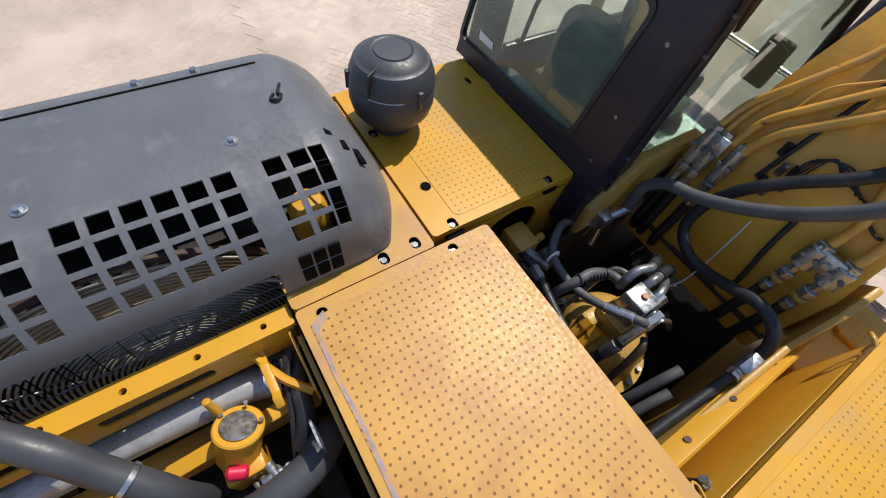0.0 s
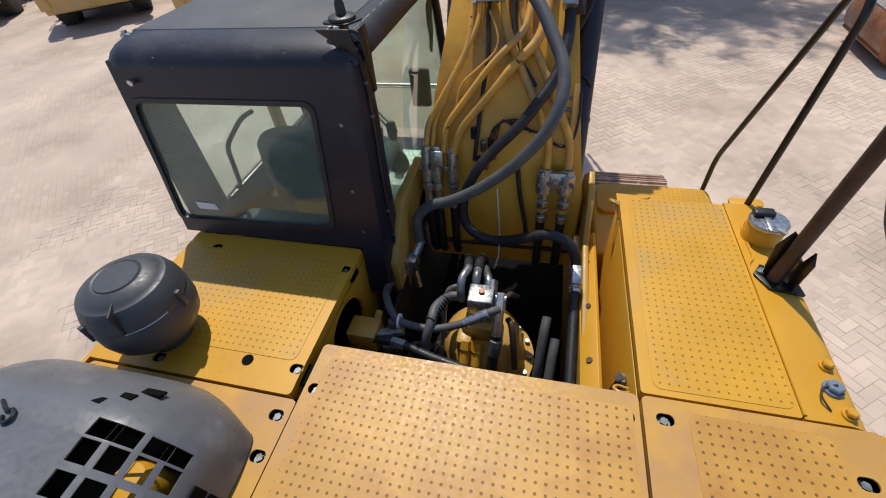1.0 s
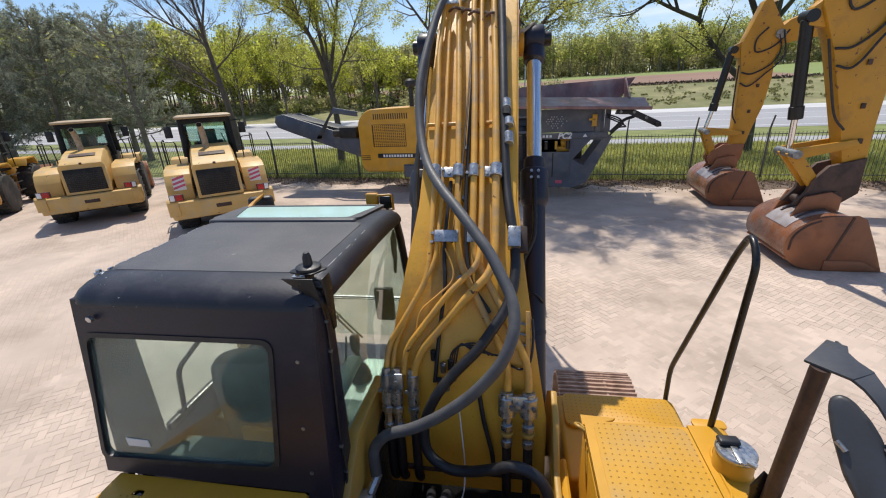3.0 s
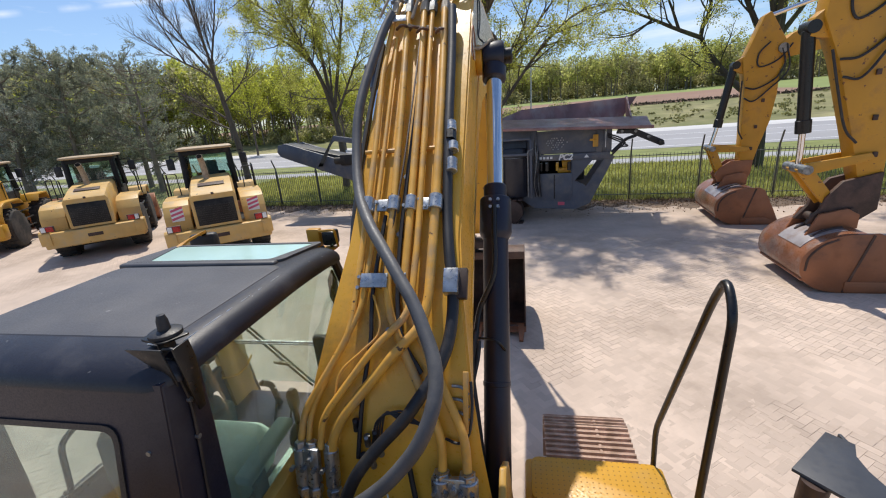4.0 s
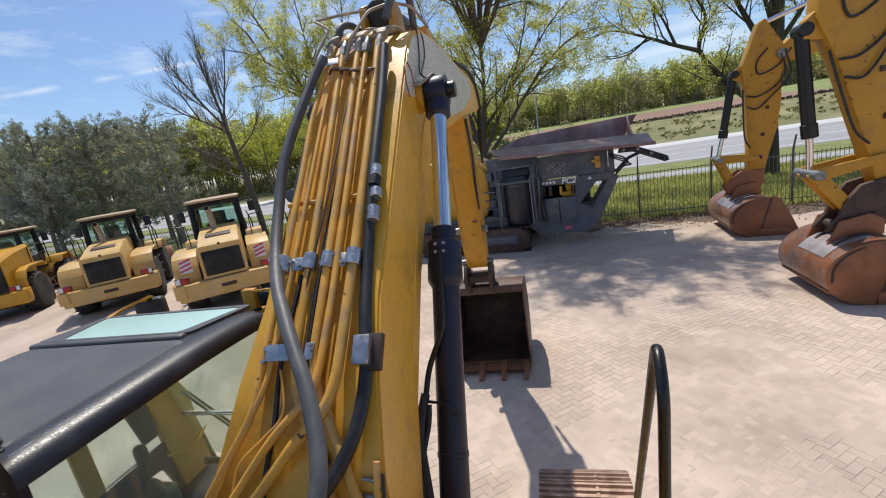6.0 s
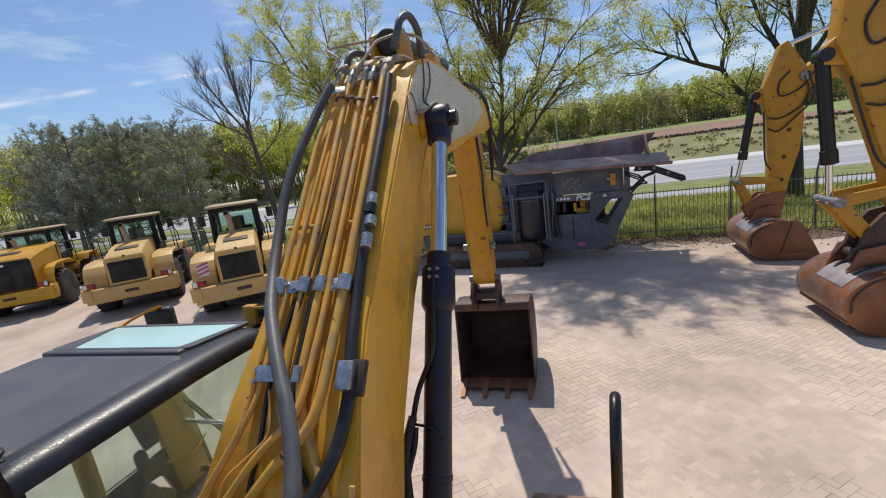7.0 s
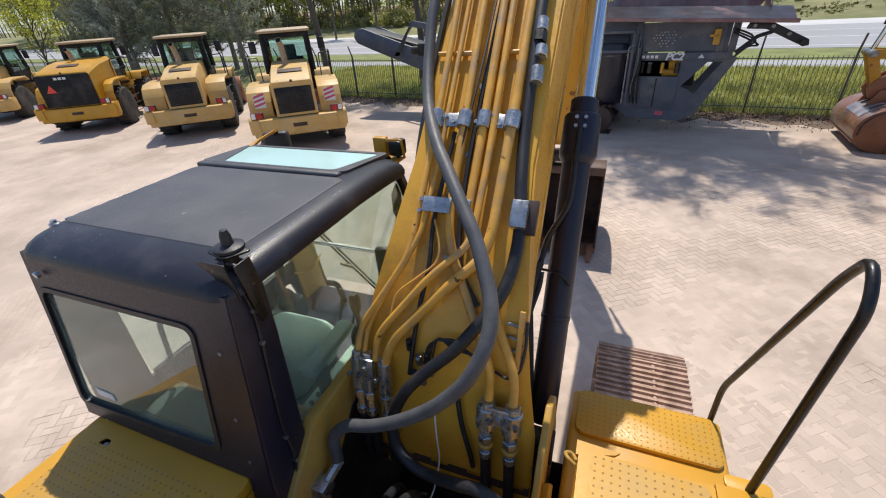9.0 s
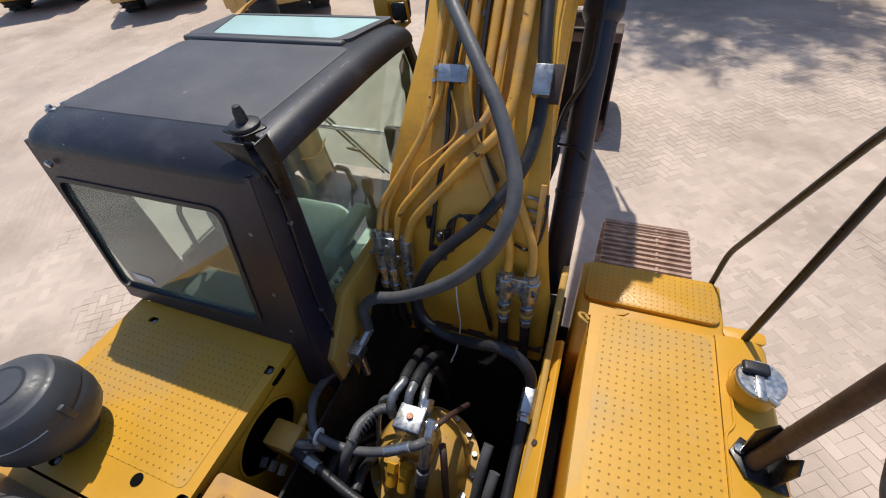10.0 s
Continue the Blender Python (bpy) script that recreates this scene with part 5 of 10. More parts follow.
ep("rear_shelf", bx(-1.70, -0.68, 0.83, 1.10, 2.06, 2.14, 0.02), RUBBER, "dark rear shelf of the cab", parent=cab)
ep("shelf_mat", prism(rounded(-1.66, -0.98, 0.86, 1.08, 0.05), "z", 2.1405, 2.155, 0.004), SEAT, parent=cab)
ep("speaker", moved(lathe([(0.001, 0.02), (0.05, 0.02), (0.06, 0.0)], n=20), pose(-1.2, 0.97, 2.1555)), SEAT, parent=cab)
ep("shelf_panel", bx(-1.35, -0.70, 1.11, 1.14, 2.06, 2.20, 0.01), YELLOW_WORN, "yellow panel behind the seat", parent=cab)
ep("cab_floor", bx(-1.71, -0.66, 0.84, 2.12, 1.80, 1.86, 0), SEAT, parent=cab)
ep("inner_lining", bx(-1.66, -0.66, 1.02, 1.72, 3.10, 3.145, 0.02), CAB_LINING, parent=cab)
ep("steering_column", pipe([(-1.36, 2.30, 1.88), (-1.36, 2.26, 2.10), (-1.36, 2.16, 2.18)], 0.022, 0.08, 8), RUBBER, "black steering column", parent=cab)
ep("grab_bar", pipe([(-1.70, 1.10, 2.30), (-1.66, 1.10, 2.32), (-1.64, 1.12, 2.58), (-1.62, 1.30, 2.66), (-1.63, 1.42, 2.64)], 0.014, 0.05, 8), BLACK_STEEL, parent=cab)

# aerial bracket on the rear right roof corner
AY, AZ = 0.165, -0.052
ant = ep("aerial_bracket", moved(join(prism([(0.735, 3.10), (0.79, 3.16), (0.80, 3.325), (0.735, 3.325)], "x", -0.655, -0.645, 0.003), prism(round_loop([(-0.73, 0.745), (-0.62, 0.72), (-0.575, 0.80), (-0.70, 0.83)], 0.02), "z", 3.325, 3.333, 0.002), bx(-0.645, -0.575, 0.735, 0.745, 3.20, 3.225, 0.003), bx(-0.645, -0.575, 0.735, 0.745, 3.255, 3.27, 0.003)), Matrix.Translation((0, AY, AZ))), BLACK_STEEL, "black aerial bracket with stub aerial")
ep("stub_aerial", lathe([(0.052, 0), (0.052, 0.010), (0.045, 0.014), (0.020, 0.018), (0.018, 0.05), (0.012, 0.07), (0.001, 0.072)], (-0.655, 0.945, 3.283), 20), RUBBER, parent=ant)
ep("bracket_tab", join(bx(-0.735, -0.66, 0.935, 0.965, 3.2405, 3.2475, 0.002), cyl((-0.715, 0.95, 3.247), (-0.715, 0.95, 3.256), 0.010, n=6)), ZINC, parent=ant)
ep("cable_loop", pipe([(-0.64, 0.905, 3.248), (-0.59, 0.895, 3.258), (-0.565, 0.895, 3.21), (-0.60, 0.90, 3.17)], 0.006, 0.02, 6), RUBBER, parent=ant)
ep("pillar_cable", hose([(-0.60, 0.895, 3.15), (-0.592, 0.90, 3.05), (-0.590, 0.885, 2.9), (-0.590, 0.86, 2.7), (-0.590, 0.84, 2.5), (-0.590, 0.84, 2.3), (-0.590, 0.80, 2.15)], 0.006, 6), RUBBER, parent=ant)
for y, z in ((0.90, 3.06), (0.888, 2.92), (0.835, 2.44), (0.84, 2.28)):
    ep("cable_clip", cyl((-0.600, y, z), (-0.584, y, z), 0.009, n=8), CAST, parent=ant)
ep("folded_plate", join(prism([(0.868, 3.272), (0.935, 3.272), (0.945, 3.20), (0.93, 3.02), (0.90, 3.02), (0.885, 3.12)], "x", -0.570, -0.562, 0.002), prism([(-0.735, 3.272), (-0.60, 3.272), (-0.575, 3.14), (-0.635, 3.20)], "y", 0.858, 0.865, 0.001)), BLACK_STEEL, "folded black steel plate under the aerial", parent=ant)
# work lamp at the front roof edge and the mirror on its bent bracket
wl = ep("work_lamp", join(bx(-0.80, -0.71, 2.36, 2.45, 3.14, 3.24, 0.015), cyl((-0.755, 2.40, 3.10), (-0.755, 2.40, 3.15), 0.012, n=8)), BLACK_STEEL, "black work lamp in an orange bracket")
ep("lamp_guard", join(bx(-0.90, -0.81, 2.35, 2.40, 3.12, 3.26, 0.008), bx(-0.90, -0.72, 2.33, 2.42, 3.11, 3.125, 0.003), pipe([(-0.81, 2.36, 3.245), (-0.70, 2.36, 3.25), (-0.70, 2.38, 3.13)], 0.009, 0.02, 8)), OLD_YELLOW, parent=wl)
ep("lamp_arm", cyl((-0.80, 2.15, 3.14), (-0.80, 2.36, 3.13), 0.014, n=10), BLACK_STEEL, parent=wl)
fm = ep("front_mirror", loft([[(x, y - w, z - 0.012), (x, y + w, z - 0.006), (x, y + w, z + 0.010), (x, y - w, z + 0.004)] for x, y, z, w in ((-1.70, 2.10, 3.21, 0.03), (-1.735, 2.22, 3.23, 0.045), (-1.78, 2.36, 3.23, 0.05), (-1.85, 2.52, 3.22, 0.045), (-1.92, 2.62, 3.19, 0.03))]), OLD_YELLOW, "bent mirror bracket at the front of the cab")
ep("mirror_head", moved(bx(-0.10, 0.10, -0.045, 0.045, -0.11, 0.09, 0.03, 3), pose(-1.93, 2.62, 3.10, 0, 0, 25)), RUBBER, parent=fm)

# ---- boom ----
SPINE = [(1.27, 1.60), (1.27, 1.90), (1.29, 2.25), (1.34, 2.52), (1.45, 2.78), (1.65, 3.05), (1.90, 3.31), (2.50, 3.93), (3.10, 4.55), (3.30, 4.70), (3.70, 4.80), (6.30, 4.72)]


def top_y(z):
    for (y0, z0), (y1, z1) in zip(SPINE, SPINE[1:10]):
        if z <= z1:
            return y0 + (y1 - y0) * (z - z0) / (z1 - z0)
    return SPINE[9][0]


def B(x, z, n=0.0):
    """A place over the boom's upper face: across, height, and metres off the face."""
    dy = top_y(z + 0.05) - top_y(z - 0.05)
    k = math.hypot(0.1, dy)
    return Vector((x, top_y(z) - 0.1 / k * n, z + dy / k * n))


UP = [(1.27, 1.72), (1.27, 1.95), (1.29, 2.25), (1.34, 2.52), (1.44, 2.77), (1.65, 3.05), (1.90, 3.31), (2.50, 3.93), (3.10, 4.55), (3.22, 4.65), (3.38, 4.74), (3.62, 4.80), (4.1, 4.84), (6.3, 4.76), (6.9, 4.72), (7.05, 4.60), (7.02, 4.45)]
LOW = [(6.5, 4.36), (5.2, 4.24), (4.3, 4.10), (3.95, 4.06), (3.55, 3.98), (3.15, 3.75), (2.55, 3.18), (2.1, 2.62), (1.92, 2.2), (1.80, 1.80), (1.62, 1.62), (1.40, 1.60)]


def half_width(z, y, upper=True):
    return 0.30 + (0.16 if upper else 0.05) * min(1, max(0, (3.25 - z) / 1.0)) * (1 if upper or y < 1.9 else 0)


def boom_body():
    bm = bmesh.new()
    ring = UP + LOW
    lo = [bm.verts.new((BX - half_width(z, y, k < len(UP)), y, z)) for k, (y, z) in enumerate(ring)]
    hi = [bm.verts.new((BX + half_width(z, y, k < len(UP)), y, z)) for k, (y, z) in enumerate(ring)]
    m = len(ring)
    for k in range(m):
        bm.faces.new((lo[k], lo[(k + 1) % m], hi[(k + 1) % m], hi[k]))
    for side in (lo, hi):
        u, w = side[:len(UP)], side[len(UP):][::-1]
        i = j = 0
        while i < len(u) - 1 or j < len(w) - 1:
            if j == len(w) - 1 or (i < len(u) - 1 and (u[i + 1].co - w[j].co).length < (w[j + 1].co - u[i].co).length):
                bm.faces.new((u[i], u[i + 1], w[j]))
                i += 1
            else:
                bm.faces.new((u[i], w[j + 1], w[j]))
                j += 1
    bmesh.ops.recalc_face_normals(bm, faces=bm.faces[:])
    edge = [e for e in bm.edges if abs(e.verts[0].co.x - e.verts[1].co.x) < 0.2 and len(e.link_faces) == 2 and abs(e.link_faces[0].normal.x) + abs(e.link_faces[1].normal.x) < 1.6 and abs(abs(e.link_faces[0].normal.x) - abs(e.link_faces[1].normal.x)) > 0.5]
    bmesh.ops.bevel(bm, geom=edge, offset=0.012, segments=2, affect="EDGES")
    return bm


boom = ep("boom", boom_body(), BOOM_YELLOW, "glossy ochre-yellow steel boom", sharp=30)
SX = BX + 0.301
# thin pale plate laid on the boom side by the knee
ep("pale_patch", pierced(round_loop([(3.12, 4.545), (3.31, 4.688), (3.70, 4.785), (4.1, 4.80), (5.9, 4.735), (6.2, 4.60), (5.2, 4.30), (4.3, 4.19), (3.75, 4.12), (3.55, 4.24), (2.90, 4.27), (2.865, 4.285)], 0.012), [], "x", SX - 0.002, SX + 0.003), PALE_PANEL, "pale grey panel on the boom side", parent=boom)
ep("weld_seam", hose([(SX, 2.05, 2.75), (SX, 2.6, 3.45), (SX, 3.1, 3.98), (SX, 3.4, 4.22)], 0.006, 6), BOOM_YELLOW, parent=boom)
ep("side_boss", lathe([(0.001, 0.0), (0.10, 0.0), (0.105, 0.01), (0.10, 0.045), (0.06, 0.05), (0.001, 0.05)], (SX, 3.22, 4.27), 28, "x"), OLD_YELLOW, parent=boom)
ep("boom_pin", cyl((BX - 0.56, 3.245, 4.285), (BX + 0.56, 3.245, 4.285), 0.055, n=24, b=0.006), BLACK_STEEL, "black cylinder pin through the boom", parent=boom)
ep("foot_pin", cyl((BX - 0.53, 1.55, 1.85), (BX + 0.53, 1.55, 1.85), 0.09, n=28, b=0.006), DARK_STEEL, parent=boom)

# yellow pipes that run up the boom, crossing near its foot
def boom_pipe(r, pts):
    ep("boom_pipe", pipe([B(*p) for p in pts], r, 0.07, 12), PIPE_YELLOW, "yellow painted hydraulic pipe", parent=boom)


boom_pipe(0.017, [(-0.503, 2.50, .05), (-0.490, 2.63, .05), (-0.396, 2.77, .045), (-0.290, 2.94, .045), (-0.284, 3.15, .045), (-0.295, 3.46, .05), (-0.312, 3.77, .05), (-0.345, 4.15, .05), (-0.335, 4.52, .05), (-0.30, 4.63, .07)])
boom_pipe(0.013, [(-0.465, 2.50, .05), (-0.455, 2.63, .05), (-0.350, 2.84, .045), (-0.250, 3.02, .045), (-0.240, 3.25, .04), (-0.262, 3.8, .04), (-0.29, 4.40, .04)])
boom_pipe(0.017, [(-0.400, 2.50, .06), (-0.388, 2.60, .065), (-0.361, 2.653, .065), (-0.162, 2.873, .075), (-0.010, 3.00, .075), (0.003, 3.08, .06), (0.000, 3.30, .05), (-0.022, 3.76, .05), (-0.055, 4.42, .05), (-0.06, 4.58, .06)])
boom_pipe(0.024, [(-0.347, 2.44, .06), (-0.340, 2.53, .065), (-0.300, 2.62, .065), (-0.066, 2.858, .065), (0.060, 2.965, .065), (0.084, 3.06, .055), (0.078, 3.43, .05), (0.062, 3.93, .05), (0.045, 4.25, .05), (0.03, 4.55, .06)])
boom_pipe(0.021, [(0.159, 2.44, .05), (0.159, 2.564, .05), (0.079, 2.718, .04), (-0.019, 2.867, .035), (-0.112, 3.02, .035), (-0.135, 3.15, .045), (-0.150, 3.44, .05), (-0.185, 3.95, .05), (-0.225, 4.43, .05), (-0.23, 4.58, .06)])
boom_pipe(0.021, [(0.267, 2.44, .05), (0.262, 2.57, .05), (0.188, 2.708, .04), (0.092, 2.868, .035), (-0.020, 3.03, .035), (-0.045, 3.12, .045), (-0.055, 3.44, .05), (-0.078, 3.94, .05), (-0.112, 4.43, .05), (-0.12, 4.58, .06)])
for x0, x1 in ((-0.38, -0.33), (-0.32, -0.18), (-0.06, 0.05)):
    ep("cross_bar", cyl(B(x0, 3.72, 0.02), B(x1, 3.72, 0.02), 0.012, n=8), PIPE_YELLOW, parent=boom)
# pipe clamps
def clamp(x, z, r, parent=boom, length=0.085):
    a, b = B(x, z - length * 0.36, 0.052), B(x, z + length * 0.36, 0.052)
    return ep("pipe_clamp", join(cyl(a, b, r + 0.011, n=16, b=0.003), cyl(B(x - r - 0.02, z, 0.02), B(x - r - 0.02, z, 0.045), 0.011, n=6)), ZINC, "zinc-plated pipe clamp", parent=parent)


for x, r in ((-0.295, 0.024), (-0.150, 0.024), (-0.056, 0.022), (0.078, 0.027)):
    clamp(x, 3.44, r)
for x0, x1, z, n, turn in ((-0.275, -0.17, 3.44, 0.046, 46), (-0.035, 0.055, 3.44, 0.046, 46), (-0.262, -0.125, 3.125, 0.066, 49), (-0.075, -0.035, 3.125, 0.066, 49)):
    ep("clamp_plate", moved(bx(x0, x1, -0.036, 0.036, -0.005, 0.005, 0.002), Matrix.Translation(B(0, z, n)) @ pose(0, 0, 0, turn)), ZINC, "zinc clamp plate", parent=boom)
for x, z in ((-0.245, 3.45), (-0.205, 3.43), (-0.01, 3.455), (0.025, 3.425), (-0.275, 3.14), (-0.275, 3.10)):
    ep("clamp_bolt", cyl(B(x, z, 0.048), B(x, z, 0.066), 0.010, n=6), ZINC, parent=boom)
# valve blocks where pipes meet hoses
for x in (-0.498, -0.442, -0.350, 0.155, 0.268):
    left = x < 0
    zc = 2.415 if left else 2.36
    up, down, r = (0.085, 0.085, 0.033) if left else (0.055, 0.055, 0.046)
    ep("coupling", join(cyl(B(x, zc - down, 0.06), B(x, zc + up, 0.06), r, n=18, b=0.005), cyl(B(x, zc + up - 0.02, 0.06), B(x, zc + up + 0.025, 0.06), r * 0.82, n=6, b=0.003), cyl(B(x, zc - 0.25, 0.055), B(x, zc - down + 0.01, 0.06), 0.023, n=6), cyl(B(x, zc - 0.135, 0.057), B(x, zc - 0.10, 0.058), 0.034, n=6, b=0.003), cyl(B(x, zc - 0.24, 0.055), B(x, zc - 0.20, 0.055), 0.031, n=16, b=0.003)), ZINC, "plated hydraulic coupling", parent=boom)
    ep("coupling_hose", hose([B(x, zc - 0.24, 0.055), B(x, zc - 0.36, 0.05), B(x, zc - 0.55, 0.05), B(x, zc - 0.62, 0.02)], 0.026, 10), RUBBER, parent=boom)
    if not left:
        ep("coupling_tag", cyl(B(x, zc - 0.165, 0.057), B(x, zc - 0.145, 0.057), 0.036, n=16, b=0.004), YELLOW_WORN, parent=boom)
    for s in (-1, 1):
        ep("flange_bolt", cyl(B(x + s * 0.026, zc + 0.01, 0.09), B(x + s * 0.026, zc + 0.01, 0.115), 0.011, n=6), CAST, parent=boom)
for x0, x1, z in ((-0.475, -0.40, 2.47), (0.135, 0.29, 2.385)):
    ep("clamp_block", moved(bx(x0, x1, -0.045, 0.045, -0.012, 0.018, 0.004), Matrix.Translation(B(0, z, 0.075)) @ pose(0, 0, 0, 80)), ZINC, parent=boom)
    ep("clamp_bolt", cyl(B((x0 + x1) / 2, z, 0.09), B((x0 + x1) / 2, z, 0.115), 0.014, n=6), ZINC, parent=boom)

# large hoses in front of the pipes
GREY_LINE = [(-0.33, 3.0, 4.60), (-0.39, 2.85, 4.42), (-0.455, 2.50, 4.02), (-0.425, 2.25, 3.72), (-0.35, 2.03, 3.53), (-0.24, 1.83, 3.42), (-0.14, 1.69, 3.345), (-0.04, 1.56, 3.262), (0.06, 1.44, 3.168), (0.125, 1.345, 3.08), (0.172, 1.262, 3.01), (0.190, 1.19, 2.94), (0.178, 1.12, 2.865), (0.127, 1.07, 2.76), (0.017, 1.05, 2.622), (-0.09, 1.045, 2.52), (-0.20, 1.04, 2.438), (-0.32, 1.035, 2.372), (-0.435, 1.03, 2.331), (-0.50, 1.015, 2.27), (-0.516, 1.0, 2.215), (-0.51, 0.985, 2.10)]
ep("grey_hose", hose(GREY_LINE, 0.029, 14), HOSE_GREY, "thick grey-black hydraulic hose looping over the boom foot")
BLACK_LINE = [(0.085, 3.04, 4.60), (0.10, 2.77, 4.285), (0.115, 2.387, 3.885), (0.128, 2.12, 3.58), (0.14, 1.96, 3.40), (0.165, 1.80, 3.25), (0.190, 1.685, 3.12), (0.195, 1.59, 3.02), (0.180, 1.50, 2.925), (0.14, 1.42, 2.845), (0.075, 1.345, 2.765), (0.002, 1.29, 2.679), (-0.118, 1.235, 2.565), (-0.215, 1.19, 2.443), (-0.276, 1.16, 2.284), (-0.262, 1.13, 2.13), (-0.155, 1.09, 2.07), (-0.03, 1.065, 2.09), (0.09, 1.03, 2.16), (0.195, 1.0, 2.225), (0.29, 0.975, 2.21), (0.345, 0.95, 2.15), (0.36, 0.92, 2.085)]
ep("black_hose", hose(BLACK_LINE, 0.028, 14), RUBBER, "thick black hydraulic hose")
for z0, z1 in ((3.78, 3.83), (3.58, 3.64), (3.68, 3.72)):
    ep("hose_sleeve", cyl(B(0.135 if z0 > 3.7 else 0.152, z0, 0.05), B(0.128 if z0 > 3.7 else 0.148, z1, 0.05), 0.031, n=16, b=0.003), ZINC, parent=boom)
ep("hose_collar", cyl(B(0.132, 3.735, 0.05), B(0.130, 3.775, 0.05), 0.034, n=6), BLACK_STEEL, parent=boom)
ep("hose_clip", moved(bx(-0.035, 0.035, -0.06, 0.06, -0.03, 0.035, 0.005), Matrix.Translation(B(0.188, 3.12, 0.055)) @ pose(0, 0, 0, 49)), ZINC, "bright clip on the black hose", parent=boom)
ep("hose_bracket", moved(bx(-0.02, 0.045, -0.075, 0.075, -0.045, -0.008, 0.004), Matrix.Translation(B(0.215, 3.12, 0.055)) @ pose(0, 0, 0, 49)), RUST_DARK, parent=boom)
ep("side_hose", hose([(BX - 0.34, 3.05, 4.42), (BX - 0.37, 2.75, 4.05), (BX - 0.38, 2.45, 3.70), (BX - 0.37, 2.15, 3.35), (BX - 0.34, 1.95, 3.12), (BX - 0.33, 1.8, 2.9)], 0.017, 8), RUBBER)
ep("side_hose", hose([(BX - 0.36, 3.10, 4.40), (BX - 0.40, 2.80, 4.00), (BX - 0.41, 2.5, 3.6), (BX - 0.40, 2.2, 3.3), (BX - 0.36, 2.0, 3.05)], 0.013, 8), RUBBER)
# small tubes, wiring loom and electrical plugs at the boom foot
ep("loom", hose([B(-0.195, 3.40, .03), B(-0.205, 3.1, .03), B(-0.19, 2.92, .03), B(-0.205, 2.75, .03), B(-0.22, 2.60, .03), B(-0.235, 2.45, .03)], 0.011, 8), RUBBER, parent=boom)
ep("loom", hose([B(-0.115, 4.5, .03), B(-0.10, 4.0, .03), B(-0.10, 3.5, .03), B(-0.09, 3.2, .03), B(-0.05, 2.95, .03), B(0.06, 2.80, .02)], 0.012, 8), RUBBER, parent=boom)
ep("thin_line", hose([B(-0.215, 3.1, .03), B(-0.15, 3.0, .05), B(-0.15, 2.93, .05), B(-0.22, 2.87, .05), B(-0.31, 2.80, .05), B(-0.335, 2.72, .05), B(-0.33, 2.68, .05)], 0.006, 6), PIPE_YELLOW, parent=boom)
ep("thin_line", hose([B(-0.12, 4.45, .06), B(-0.115, 4.0, .065), B(-0.12, 3.6, .065), B(-0.14, 3.3, .06), B(-0.16, 3.1, .05)], 0.006, 6), RUST_DARK, parent=boom)
for k in range(4):
    ep("wire", hose([B(-0.16 + 0.012 * k, 2.52, .03), B(-0.13 + 0.012 * k, 2.62 + 0.01 * k, .05), B(-0.02, 2.66 - 0.012 * k, .05), B(0.06 + 0.02 * k, 2.60, .03)], 0.005, 6), RUBBER, parent=boom)
for k, (x, z) in enumerate(((-0.245, 2.56), (-0.19, 2.50), (-0.15, 2.52), (-0.13, 2.46), (-0.21, 2.42), (-0.17, 2.40))):
    ep("sensor_plug", join(cyl(B(x, z, 0.01), B(x, z + 0.05, 0.03), 0.015, n=10), cyl(B(x, z + 0.02, 0.03), B(x + 0.01, z + 0.05, 0.06), 0.009, n=8)), CAST if k % 2 else RUBBER, parent=boom)
ep("hanging_wire", hose([B(-0.10, 2.30, .05), B(-0.085, 2.15, .07), B(-0.075, 2.0, .08), (-0.07, 1.1, 1.92), (-0.09, 1.05, 1.86), (-0.07, 1.03, 1.92)], 0.004, 6), WHITE, parent=boom)
ep("drop_cable", hose([B(0.0, 2.45, .03), B(0.03, 2.25, .03), B(0.07, 2.05, .03), B(0.08, 1.95, .02)], 0.013, 8), RUBBER, parent=boom)
for k in range(3):
    ep("grease_line", pipe([B(0.20, 2.76 - 0.05 * k, .015), B(0.245, 2.76 - 0.05 * k, .02), B(0.275, 2.73 - 0.05 * k, .02)], 0.007, 0.02, 6), CAST, parent=boom)
ep("grease_bar", moved(bx(-0.012, 0.012, -0.13, 0.13, -0.008, 0.008, 0.003), Matrix.Translation(B(0.262, 2.70, 0.02)) @ pose(0, 0, 0, 66)), PIPE_YELLOW, parent=boom)
ep("grease_line", hose([B(0.285, 2.78, .02), B(0.29, 2.68, .025), B(0.275, 2.58, .02), B(0.23, 2.54, .02), B(0.17, 2.555, .02)], 0.007, 6), RUBBER, parent=boom)
for z in (3.58, 4.1, 2.95, 3.32):
    ep("boss_bolt", cyl(B(-0.108, z, 0.0), B(-0.108, z, 0.03), 0.016, n=6), CAST, parent=boom)

